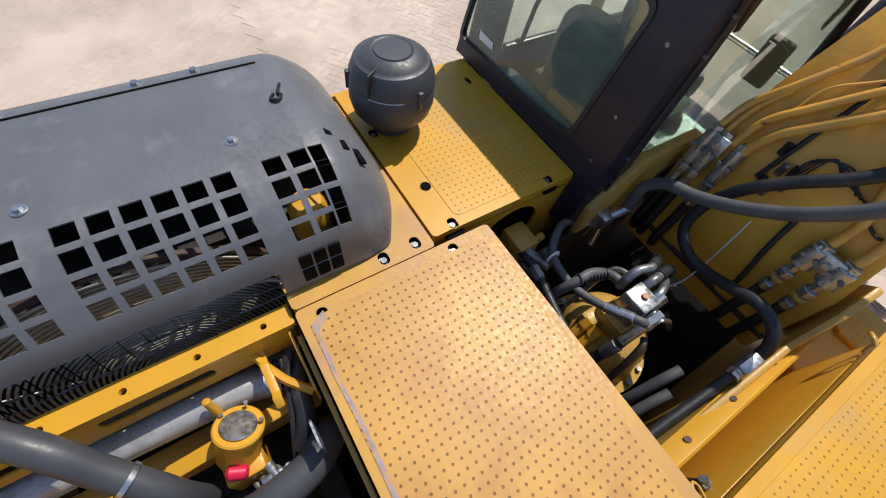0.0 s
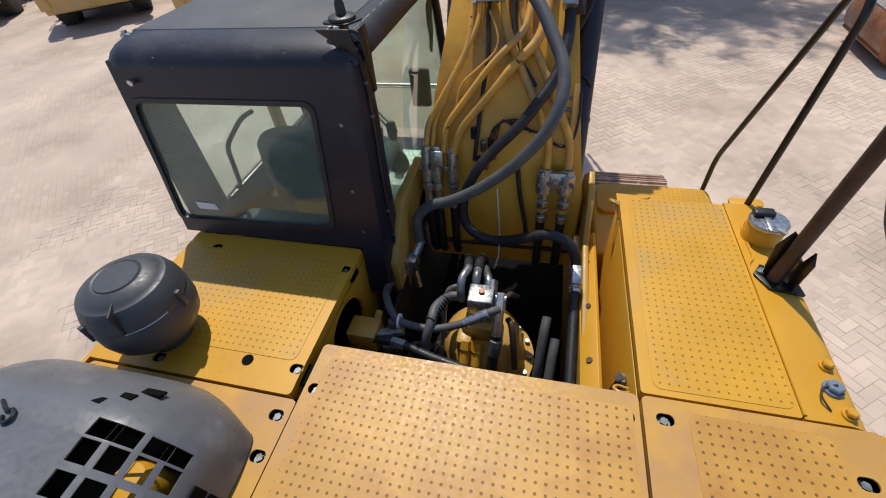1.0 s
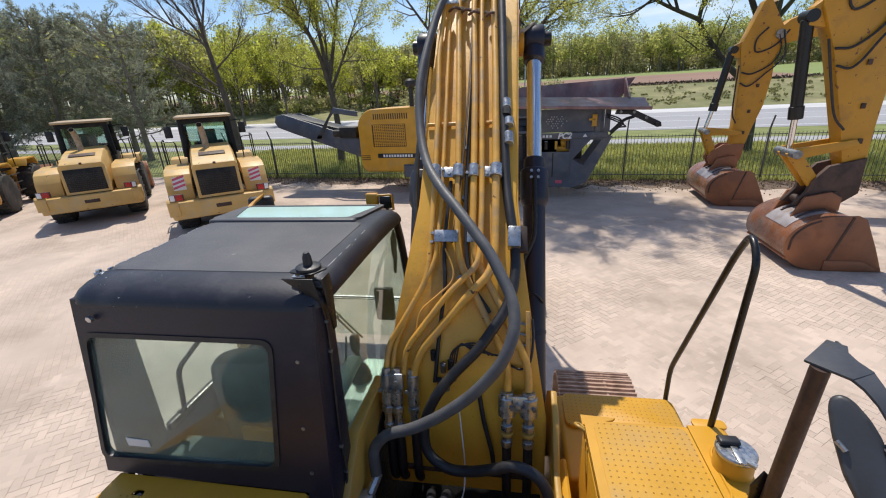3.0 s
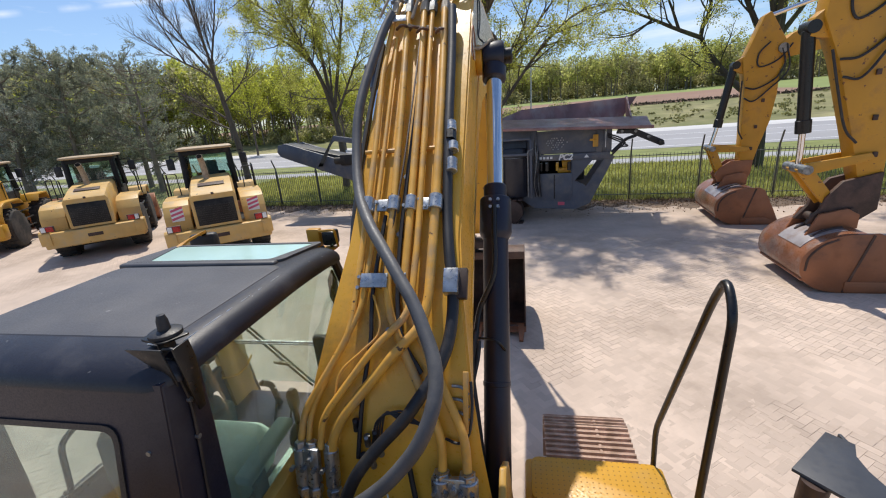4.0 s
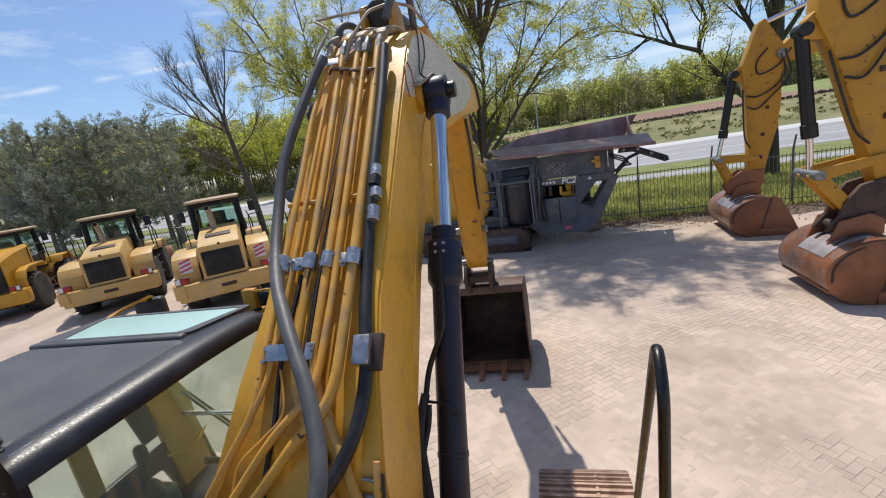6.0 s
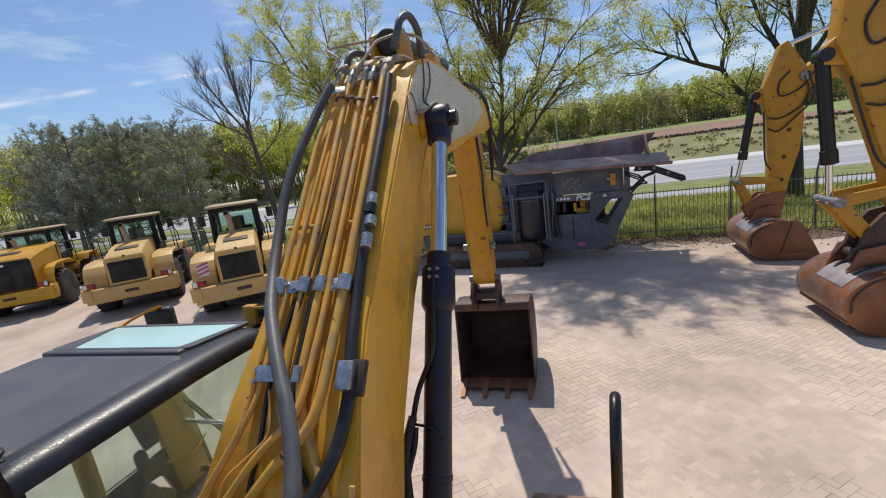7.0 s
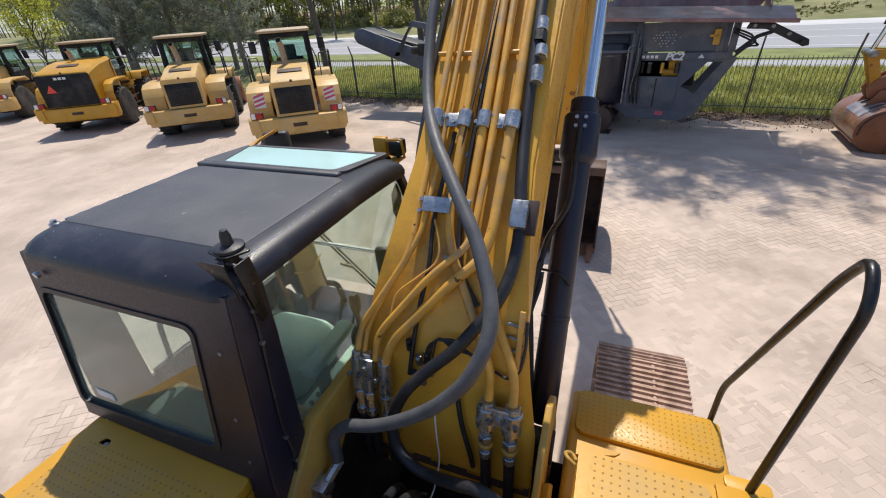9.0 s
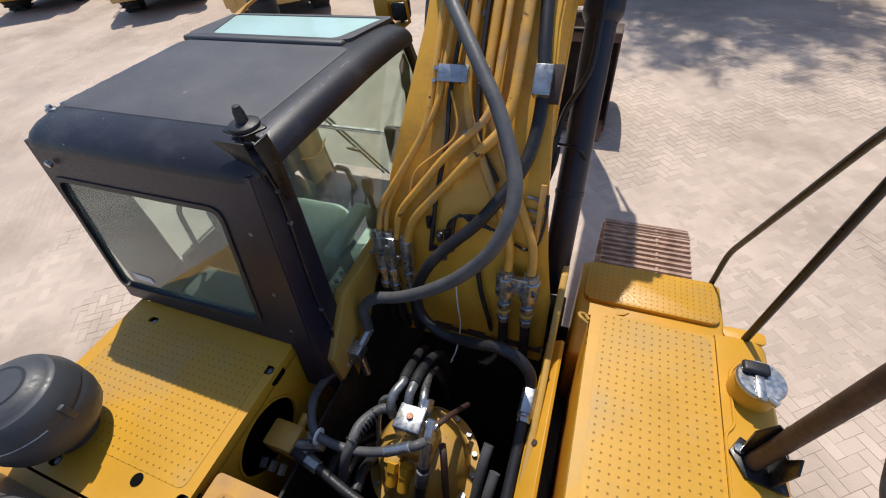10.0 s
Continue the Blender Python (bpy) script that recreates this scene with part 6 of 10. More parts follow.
# fittings and hoses at the knee
KN = [(-0.33, 4.60), (-0.23, 4.59), (-0.12, 4.59), (-0.06, 4.58), (0.03, 4.58)]
for k, (x, z) in enumerate(KN):
    p = B(x, z, 0.06)
    ep("knee_fitting", join(cyl(p - Vector((0, 0.03, 0.04)), p + Vector((0, 0.02, 0.02)), 0.034, n=6), cyl(p + Vector((0, 0.02, 0.02)), p + Vector((0, 0.08, 0.075)), 0.027, n=16, b=0.003)), CAST if k % 2 else DUSTY_TAN, "dusty plated pipe fitting", parent=boom)
    ep("elbow_block", moved(bx(-0.034, 0.034, -0.04, 0.04, -0.028, 0.03, 0.008), Matrix.Translation(p + Vector((0.004, 0.10, 0.09))) @ pose(0, 0, 0, 34 + 6 * (k % 2), 0, 4 * (k - 2))), PIPE_YELLOW if k % 2 else DUSTY_TAN, "stained pipe elbow", parent=boom)
    ep("elbow_bolt", cyl(p + Vector((-0.045, 0.05, 0.06)), p + Vector((-0.02, 0.06, 0.075)), 0.013, n=8), CAST, parent=boom)
    q = p + Vector((0.006, 0.13, 0.10))
    lift = (0.14, 0.045, 0.06, 0.04, 0.05)[k]
    ep("knee_hose", hose([q, q + Vector((0.02, 0.08, lift * 0.8)), q + Vector((0.06, 0.24, lift)), q + Vector((0.08, 0.50, lift * 0.5)), q + Vector((0.06, 0.9, 0.0))], 0.026, 12), HOSE_GREY if k in (0, 3) else DUSTY_TAN, parent=boom)
ep("knee_loop", hose([(0.04, 3.33, 4.84), (0.08, 3.36, 4.95), (0.10, 3.42, 5.05), (0.13, 3.54, 5.10), (0.15, 3.66, 5.03), (0.14, 3.72, 4.92), (0.13, 3.75, 4.84)], 0.028, 14), HOSE_GREY, "hose loop over the boom knee", parent=boom)
ep("wire_bracket", pipe([(-0.43, 3.05, 4.60), (-0.407, 3.08, 4.655), (-0.337, 3.20, 4.82), (-0.458, 3.25, 4.91), (-0.28, 3.30, 4.925), (-0.10, 3.35, 4.93)], 0.010, 0.025, 8), DUSTY_TAN, "pale bent-wire bracket over the boom knee", parent=boom)
ep("bracket_tube", pipe([(-0.20, 3.03, 4.56), (-0.15, 3.12, 4.72), (-0.06, 3.28, 4.90), (0.08, 3.40, 4.955), (0.20, 3.50, 4.93), (0.27, 3.62, 4.80)], 0.011, 0.04, 8), DUSTY_TAN, parent=boom)
ep("clevis_plate", moved(bx(-0.06, 0.05, -0.03, 0.03, -0.004, 0.004, 0.003), Matrix.Translation(B(-0.28, 4.50, 0.09)) @ pose(0, 0, 0, 46, 0, 12)), ZINC, parent=boom)
for k, (x0, x1) in enumerate(((-0.30, -0.20), (-0.21, -0.13), (-0.15, -0.07), (-0.02, 0.05))):
    ep("cable_tie", hose([B(x0, 4.46 - 0.02 * k, .05), B((x0 + x1) / 2, 4.44 - 0.02 * k, .095), B(x1, 4.46 - 0.015 * k, .05)], 0.010, 6), RUST_DARK, parent=boom)
ep("knee_cable", hose([B(-0.20, 4.44, .09), (-0.173, 3.0, 4.50), (-0.06, 2.98, 4.48), (0.062, 3.00, 4.42), (0.16, 3.04, 4.36), (0.235, 3.10, 4.335), (0.29, 3.17, 4.37), (0.33, 3.22, 4.40), (0.36, 3.245, 4.36)], 0.011, 8), DUSTY_TAN, "sagging cable across the boom side", parent=boom)
for a, b in ((3.46, 3.30), (3.62, 3.36)):
    ep("side_wire", hose([(0.15, a, 4.80), (0.216, a - 0.02, 4.76), (0.222, a - 0.06, 4.60), (0.225, b, 4.45), (0.26, b - 0.05, 4.40)], 0.005, 6), RUBBER, parent=boom)
ep("stain_ring", hose([(0.217, 2.96, 4.25), (0.217, 2.93, 4.34), (0.217, 2.96, 4.43), (0.217, 3.03, 4.47), (0.217, 3.10, 4.43), (0.217, 3.12, 4.34)], 0.0045, 6), RUST, parent=boom)
ep("stick_cylinder", join(cyl((-0.09, 3.75, 5.00), (-0.09, 5.4, 5.10), 0.085, n=24, b=0.01), cyl((-0.09, 3.60, 4.97), (-0.09, 3.76, 5.0), 0.10, n=24, b=0.01)), BLACK_STEEL, "black stick cylinder on top of the boom", parent=boom)
ep("stick_cylinder_lug", prism([(3.5, 4.78), (3.85, 4.80), (3.80, 5.02), (3.66, 5.07), (3.54, 5.02)], "x", -0.22, -0.18, 0.008), OLD_YELLOW, parent=boom)
ep("stick_cylinder_lug", prism([(3.5, 4.78), (3.85, 4.80), (3.80, 5.02), (3.66, 5.07), (3.54, 5.02)], "x", 0.0, 0.04, 0.008), OLD_YELLOW, parent=boom)
ep("pipe_manifold", bx(0.05, 0.20, 3.9, 4.1, 4.78, 4.90, 0.01), PIPE_YELLOW, parent=boom)
ep("pipe_bracket", bx(0.08, 0.19, 4.5, 4.9, 4.76, 4.83, 0.01), PIPE_YELLOW, parent=boom)
ep("tip_hose", hose([(0.12, 5.6, 4.90), (0.20, 6.3, 4.85), (0.22, 6.75, 4.6), (0.20, 6.9, 4.2), (0.16, 7.0, 3.8)], 0.025, 10), RUBBER, parent=boom)
ep("tip_hose", hose([(0.05, 5.6, 4.92), (0.14, 6.4, 4.95), (0.20, 6.9, 4.7), (0.14, 7.05, 4.1), (0.12, 7.1, 3.6)], 0.02, 10), RUBBER, parent=boom)

# boom cylinders, both sides
for side, x in (("right", 0.338), ("left", 2 * BX - 0.345)):
    top, axis_d = Vector((x, 3.245, 4.285)), Vector((0, -0.63, -1.14)).normalized()
    c = ep("boom_cylinder", cyl(top + axis_d * 1.30, top + axis_d * 2.95, 0.083, n=32, b=0.01), CAB_BLACK, "black boom cylinder with chrome rod")
    u, v, d = basis(axis_d)
    stand = Matrix.Translation(top + axis_d * 0.99) @ Matrix((u, v, d)).transposed().to_4x4()
    ep("cylinder_head", moved(lathe([(0.06, 0.0), (0.072, 0.0), (0.079, 0.008), (0.079, 0.085), (0.096, 0.092), (0.105, 0.105), (0.108, 0.33), (0.105, 0.345), (0.086, 0.38)], (0, 0, 0), 32), stand), CAB_BLACK, "thick bolted cylinder head", parent=c)
    ep("barrel_collar", cyl(top + axis_d * 2.28, top + axis_d * 2.31, 0.0875, n=32, b=0.003), CAB_BLACK, parent=c)
    ep("rod", cyl(top + axis_d * 0.05, top + axis_d * 1.05, 0.056, n=32), CHROME, "polished chrome piston rod", parent=c)
    ep("rod_eye", join(lathe([(0.05, -0.075), (0.10, -0.075), (0.108, -0.06), (0.108, 0.06), (0.10, 0.075), (0.05, 0.075)], top, 28, "x"), cyl(top + axis_d * 0.08, top + axis_d * 0.19, 0.085, n=24, b=0.008)), CAB_BLACK, parent=c)
    for k in range(4):
        ep("gland_bolt", cyl(top + axis_d * (1.12 + 0.05 * (k // 2)) + Vector((-0.025 + 0.05 * (k % 2), -0.088, 0.048)), top + axis_d * (1.12 + 0.05 * (k // 2)) + Vector((-0.025 + 0.05 * (k % 2), -0.104, 0.057)), 0.011, n=8), ZINC, parent=c)
    s = -1 if side == "right" else 1
    off = Vector((s * 0.10, -0.06, 0.02))
    face = Vector((0, -0.092, 0.052))
    ep("feed_pipe", hose([top + axis_d * 1.16 + face * 1.04, top + axis_d * 1.36 + face * 1.08, top + axis_d * 1.55 + face * 1.0, top + axis_d * 1.66 + face * 0.95 + Vector((s * 0.02, 0, 0)), top + axis_d * 1.82 + off * 1.0, top + axis_d * 1.98 + off * 1.25], 0.017, 10), BLACK_STEEL, parent=c)
    ep("feed_hose", hose([top + axis_d * 1.96 + off * 1.25, top + axis_d * 2.06 + off * 1.45, top + axis_d * 2.2 + off * 1.55, top + axis_d * 2.45 + off * 1.25, top + axis_d * 2.7 + off * 0.95, top + axis_d * 2.9 + off * 0.8], 0.026, 10), RUBBER, parent=c)
    ep("feed_hose", hose([top + axis_d * 2.02 + off * 1.1, top + axis_d * 2.12 + off * 1.15, top + axis_d * 2.35 + off * 1.5, top + axis_d * 2.75 + off * 1.2], 0.017, 10), RUBBER, parent=c)
    ep("pipe_band", hose([top + axis_d * 2.0 + off * 1.2, top + axis_d * 2.03 + face * 1.0, top + axis_d * 2.08 + Vector((-s * 0.06, -0.07, 0.03))], 0.008, 6), BLACK_STEEL, parent=c)

# stick and bucket
ST = -0.20
stick = ep("stick", prism([(6.55, 4.80), (6.95, 4.98), (7.25, 4.70), (7.40, 3.6), (7.36, 2.2), (7.24, 1.86), (7.04, 1.86), (6.90, 2.2), (6.72, 3.6)], "x", ST - 0.18, ST + 0.18, 0.012), OLD_YELLOW, "scuffed orange-yellow stick")
for x in (ST - 0.17, ST + 0.17):
    ep("stick_rib", prism([(6.88, 2.3), (6.93, 2.3), (6.76, 3.6), (6.70, 3.6)], "x", x - 0.01, x + 0.01), OLD_YELLOW, parent=stick)
for z, y in ((1.95, 7.1), (2.55, 6.95)):
    ep("stick_pin", cyl((ST - 0.27, y, z), (ST + 0.27, y, z), 0.06, n=20, b=0.008), CAST, parent=stick)
ep("stick_hose", hose([(ST + 0.20, 6.72, 4.3), (ST + 0.22, 6.72, 3.8), (ST + 0.20, 6.78, 3.3), (ST + 0.19, 6.84, 2.9)], 0.018, 8), RUBBER, parent=stick)
ep("quick_coupler", join(prism([(6.85, 1.55), (7.35, 1.60), (7.35, 1.80), (7.22, 1.92), (7.0, 1.92), (6.88, 1.78)], "x", ST - 0.24, ST - 0.18, 0.008), prism([(6.85, 1.55), (7.35, 1.60), (7.35, 1.80), (7.22, 1.92), (7.0, 1.92), (6.88, 1.78)], "x", ST + 0.18, ST + 0.24, 0.008), bx(ST - 0.18, ST + 0.18, 6.92, 7.28, 1.62, 1.74, 0.01), cyl((ST - 0.27, 6.98, 1.66), (ST + 0.27, 6.98, 1.66), 0.05, n=18)), RUST_DARK, "rusty quick coupler", parent=stick)

BKX0, BKX1 = -0.80, 0.52


def bucket_shell(x0, x1, prof, wall=0.03):
    """A bucket: a curved back sheet between two side cheeks, open toward the lip."""
    inner = []
    m = len(prof)
    c = Vector((sum(p[0] for p in prof) / m, sum(p[1] for p in prof) / m))
    inner = [tuple(Vector(p) + (c - Vector(p)).normalized() * wall) for p in prof]
    sheet = prism(list(prof) + inner[::-1], "x", x0 + 0.02, x1 - 0.02)
    cheeks = [prism(list(prof), "x", x, x + 0.025, 0.004) for x in (x0, x1 - 0.025)]
    return join(sheet, *cheeks)


bprof = [(6.80, 0.14), (7.05, 0.05), (7.4, 0.04), (7.8, 0.14), (8.12, 0.42), (8.22, 0.80), (8.10, 1.16), (7.85, 1.38), (7.45, 1.50), (7.12, 1.50), (7.02, 1.44)]
bucket = ep("bucket", bucket_shell(BKX0, BKX1, bprof), RUST_DARK, "dark worn digging bucket resting on the yard", sharp=45)
ep("top_bar", bx(BKX0, BKX1, 6.99, 7.05, 1.38, 1.52, 0.012), RUST_DARK, parent=bucket)
ep("lip", prism([(6.66, 0.10), (6.86, 0.16), (7.0, 0.115), (6.82, 0.07)], "x", BKX0, BKX1), RUST, "worn rusty cutting lip", parent=bucket)
for k in range(4):
    xt = BKX0 + 0.09 + k * (BKX1 - BKX0 - 0.18) / 3
    ep("tooth", loft([[(xt + a, y, z + b) for a, b in ((-w, -h), (w, -h), (w, h), (-w, h))] for y, z, w, h in ((6.86, 0.115, 0.055, 0.06), (6.70, 0.10, 0.05, 0.05), (6.58, 0.065, 0.042, 0.03), (6.46, 0.035, 0.034, 0.014))]), RUST, "worn rusty tooth", parent=bucket)
for x in (ST - 0.20, ST + 0.17):
    ep("lug", prism([(6.95, 1.42), (7.50, 1.50), (7.40, 1.74), (7.20, 1.66), (7.02, 1.72), (6.92, 1.58)], "x", x, x + 0.035, 0.006), RUST_DARK, parent=bucket)

# undercarriage
def track(xc, name):
    tr = ep(name, prism([(-1.9, 0.20), (-1.9, 0.72), (3.2, 0.72), (3.2, 0.20)], "x", xc - 0.16, xc + 0.16, 0.05), DARK_STEEL, "crawler track with worn rusty steel shoes")
    shoe_bm = join(bx(-0.385, 0.385, -0.090, 0.090, -0.012, 0.0, 0.003), *[prism([(y - 0.018, -0.001), (y + 0.018, -0.001), (y + 0.010, 0.022), (y - 0.010, 0.022)], "x", -0.385, 0.385) for y in (-0.065, 0.0, 0.065)],
                   *[cyl((x, y, -0.004), (x, y, 0.012), 0.016, n=6) for x in (-0.10, 0.10) for y in (-0.033, 0.033)])
    first = None
    run, z_top, R = 5.3, 0.93, 0.42
    y0, y1 = -2.0, 3.28
    n_top = int((y1 - y0) / 0.19)
    places = [(y1 - 0.19 * k, z_top, 0.0) for k in range(n_top)]
    places += [(y1 + R * math.sin(radians(a)) + 0.05, z_top - R + R * math.cos(radians(a)), -a) for a in (14, 38, 64, 90, 116, 142, 166)]
    places += [(y1 - 0.19 * k, z_top - 2 * R - 0.02, 180) for k in range(n_top)]
    for y, z, a in places:
        z = max(z, 0.045)
        m = pose(xc, y, z, a, 0, 0)
        if first is None:
            first = part("track_shoe", shoe_bm, TRACK_STEEL, tr)
            first.matrix_basis = m
        else:
            again(first, tr, m, "track_shoe")
    return tr


track(1.06, "right_track")
track(2 * BX - 1.06, "left_track")
ep("undercarriage", join(bx(-1.0, 0.85, -0.4, 1.6, 0.35, 0.75, 0.04), cyl((BX, 0.55, 0.74), (BX, 0.55, 0.93), 0.72, n=48, b=0.01)), DARK_STEEL, "grimy undercarriage and slew ring")

# ---- the well: swivel motor, hoses and fittings ----
MX, MY, MZ = -0.085, 0.585, 1.62
motor = ep("swing_motor", join(lathe([(0.001, 0.0), (0.275, 0.0), (0.28, 0.02), (0.28, 0.05), (0.235, 0.06), (0.22, 0.10), (0.205, 0.22), (0.17, 0.27), (0.11, 0.30), (0.001, 0.31)], (MX, MY, MZ), 36), bx(-0.17, 0.01, 0.50, 0.66, 1.90, 2.02, 0.02), bx(-0.20, -0.12, 0.44, 0.54, 1.86, 1.97, 0.02)), YELLOW_WORN, "yellow swing motor with bolted flange")
for k in range(16):
    a = 6.28318 * k / 16
    ep("flange_bolt", cyl((MX + 0.255 * math.cos(a), MY + 0.255 * math.sin(a), MZ + 0.05), (MX + 0.255 * math.cos(a), MY + 0.255 * math.sin(a), MZ + 0.078), 0.014, n=6), CAST, parent=motor)
for x, y in ((-0.15, 0.42), (-0.09, 0.415)):
    ep("motor_port", join(cyl((x, y + 0.03, 1.93), (x, y - 0.03, 1.86), 0.026, n=16, b=0.004), cyl((x, y + 0.05, 1.955), (x, y + 0.02, 1.92), 0.034, n=6)), YELLOW, parent=motor)
ep("port_block", join(bx(-0.15, -0.03, 0.535, 0.645, 2.085, 2.19, 0.008), bx(-0.13, -0.03, 0.54, 0.64, 2.015, 2.09, 0.01)), ZINC, "bare metal port block", parent=motor)
ep("port_plug", cyl((-0.088, 0.594, 2.19), (-0.088, 0.594, 2.203), 0.016, n=6), RUST, parent=motor)
ep("elbow", hose([(-0.192, 0.605, 2.10), (-0.194, 0.612, 2.165), (-0.192, 0.655, 2.205), (-0.175, 0.715, 2.205), (-0.178, 0.745, 2.195)], 0.021, 12), CAST, parent=motor)
ep("elbow", hose([(-0.125, 0.645, 2.16), (-0.125, 0.68, 2.20), (-0.128, 0.74, 2.19)], 0.021, 12), CAST, parent=motor)
ep("elbow", join(hose([(-0.06, 0.645, 2.14), (-0.07, 0.70, 2.17), (-0.098, 0.80, 2.12), (-0.112, 0.865, 2.065)], 0.020, 12), cyl((-0.055, 0.64, 2.13), (-0.055, 0.70, 2.16), 0.034, n=6)), ZINC, parent=motor)
ep("rising_hose", hose([(-0.178, 0.735, 2.20), (-0.195, 0.84, 2.13), (-0.235, 1.03, 1.95), (-0.25, 1.10, 1.75), (-0.25, 1.12, 1.5)], 0.024, 12), RUBBER, parent=motor)
ep("rising_hose", hose([(-0.128, 0.73, 2.195), (-0.132, 0.82, 2.155), (-0.137, 0.97, 2.03), (-0.14, 1.06, 1.85), (-0.14, 1.08, 1.5)], 0.024, 12), RUBBER, parent=motor)
ep("rising_hose", hose([(-0.11, 0.86, 2.07), (-0.118, 0.92, 1.99), (-0.12, 0.97, 1.8), (-0.12, 0.98, 1.5)], 0.022, 12), RUBBER, parent=motor)
ep("tee_fitting", join(cyl((-0.02, 0.60, 2.15), (0.03, 0.60, 2.15), 0.022, n=14), cyl((0.003, 0.62, 2.165), (0.003, 0.54, 2.125), 0.028, n=6), cyl((0.003, 0.545, 2.13), (0.0, 0.47, 2.03), 0.024, n=12)), ZINC, parent=motor)
ep("drain_hose", hose([(0.0, 0.475, 2.03), (-0.005, 0.43, 1.94), (-0.01, 0.37, 1.80), (-0.01, 0.34, 1.5)], 0.026, 12), RUBBER)
ep("drain_ferrule", cyl((0.0, 0.462, 2.01), (-0.005, 0.425, 1.93), 0.031, n=14, b=0.003), CAST)
ep("loop_hose", hose([(-0.575, 0.83, 1.985), (-0.602, 0.79, 1.965), (-0.612, 0.70, 2.03), (-0.585, 0.60, 2.10), (-0.556, 0.53, 2.132), (-0.50, 0.445, 2.14), (-0.44, 0.412, 2.118), (-0.30, 0.418, 2.09), (-0.15, 0.448, 2.128), (-0.03, 0.49, 2.185), (0.0, 0.52, 2.17)], 0.0195, 12), HOSE_GREY, "looped grey hose from the lock valve to the motor")
ep("hose_ferrule", cyl((-0.15, 0.448, 2.128), (-0.04, 0.486, 2.182), 0.023, n=16, b=0.003), ZINC)
ep("hose_ferrule", cyl((-0.57, 0.835, 1.988), (-0.604, 0.775, 1.968), 0.024, n=16, b=0.003), ZINC)
ep("cable_tie", ring((-0.456, 0.415, 2.122), 0.024, 0.012, 0.004, 16), WHITE)
ep("spiral_hose", hose([(-0.19, 0.63, 2.10), (-0.256, 0.613, 2.10), (-0.30, 0.52, 2.13), (-0.305, 0.435, 2.12), (-0.33, 0.36, 2.02), (-0.35, 0.30, 1.80), (-0.35, 0.28, 1.5)], 0.023, 12), HOSE_GREY, parent=motor)
for k in range(9):
    ep("spiral_band", cyl((-0.268 - 0.005 * k, 0.585 - 0.018 * k, 2.112 + 0.002 * k), (-0.27 - 0.005 * k, 0.578 - 0.018 * k, 2.113 + 0.002 * k), 0.0255, n=14), RUBBER, parent=motor)
ep("thin_pipe", pipe([(-0.20, 0.68, 2.12), (-0.275, 0.665, 2.10), (-0.29, 0.60, 1.98), (-0.29, 0.50, 1.72), (-0.29, 0.45, 1.4)], 0.013, 0.05, 10), CAST, parent=motor)
ep("curl_hose", hose([(0.025, 0.61, 2.15), (0.045, 0.66, 2.12), (0.058, 0.75, 2.0), (0.075, 0.84, 1.88)], 0.013, 10), RUST_DARK)
ep("bent_tube", hose([(0.045, 0.58, 2.02), (0.065, 0.54, 2.02), (0.085, 0.48, 1.93), (0.10, 0.43, 1.82)], 0.016, 10), RUST_DARK)
ep("long_hose", hose([(-0.60, 0.345, 2.04), (-0.50, 0.325, 2.08), (-0.42, 0.313, 2.09), (-0.25, 0.270, 2.085), (-0.05, 0.235, 2.08), (0.15, 0.215, 2.07), (0.33, 0.185, 2.05), (0.42, 0.16, 2.02)], 0.020, 12), RUBBER, "long black hose along the well edge")
ep("hose_nut", cyl((-0.47, 0.322, 2.084), (-0.40, 0.309, 2.09), 0.027, n=6, b=0.003), CAST)
for k in range(2):
    ep("return_hose", hose([(0.235 + 0.05 * k, 0.66 - 0.09 * k, 1.97 - 0.05 * k), (0.225 + 0.05 * k, 0.58 - 0.09 * k, 1.92 - 0.05 * k), (0.215 + 0.05 * k, 0.46 - 0.08 * k, 1.75), (0.21 + 0.05 * k, 0.38, 1.5)], 0.024, 12), HOSE_GREY)
ep("right_hose", hose([(0.358, 0.80, 2.055), (0.358, 0.65, 2.0), (0.356, 0.45, 1.94), (0.355, 0.22, 1.87)], 0.024, 12), RUBBER)
ep("hose_coupling", moved(join(cyl((0, -0.07, 0), (0, 0.07, 0), 0.034, n=16, b=0.004), bx(-0.022, 0.022, -0.055, 0.055, 0.02, 0.044, 0.004), cyl((0, -0.09, 0), (0, -0.07, 0), 0.03, n=6)), pose(0.360, 0.855, 2.07, 10, 0, 0)), ZINC, "plated hose coupling on the frame rail")
# valve block on the left cheek
vb = ep("lock_valve", join(bx(-0.585, -0.50, 0.835, 0.92, 2.0, 2.075, 0.006), cyl((-0.53, 0.88, 2.0), (-0.505, 0.85, 1.86), 0.022, n=12), cyl((-0.52, 0.90, 2.06), (-0.50, 0.99, 2.10), 0.024, n=8), cyl((-0.545, 0.84, 2.0), (-0.575, 0.83, 1.985), 0.025, n=6)), ZINC, "plated lock valve on the cheek plate")
ep("valve_plate", bx(-0.625, -0.588, 0.83, 0.95, 1.94, 2.12, 0.004), BLACK_STEEL, parent=vb)
ep("tee_block", join(cyl((-0.485, 0.40, 2.03), (-0.485, 0.42, 2.115), 0.030, n=12), cyl((-0.56, 0.37, 2.05), (-0.44, 0.40, 2.07), 0.026, n=10), cyl((-0.52, 0.34, 2.03), (-0.50, 0.40, 2.04), 0.028, n=6), bx(-0.53, -0.46, 0.31, 0.36, 1.98, 2.04, 0.008)), CAST, "grimy steel fittings beside the valve")
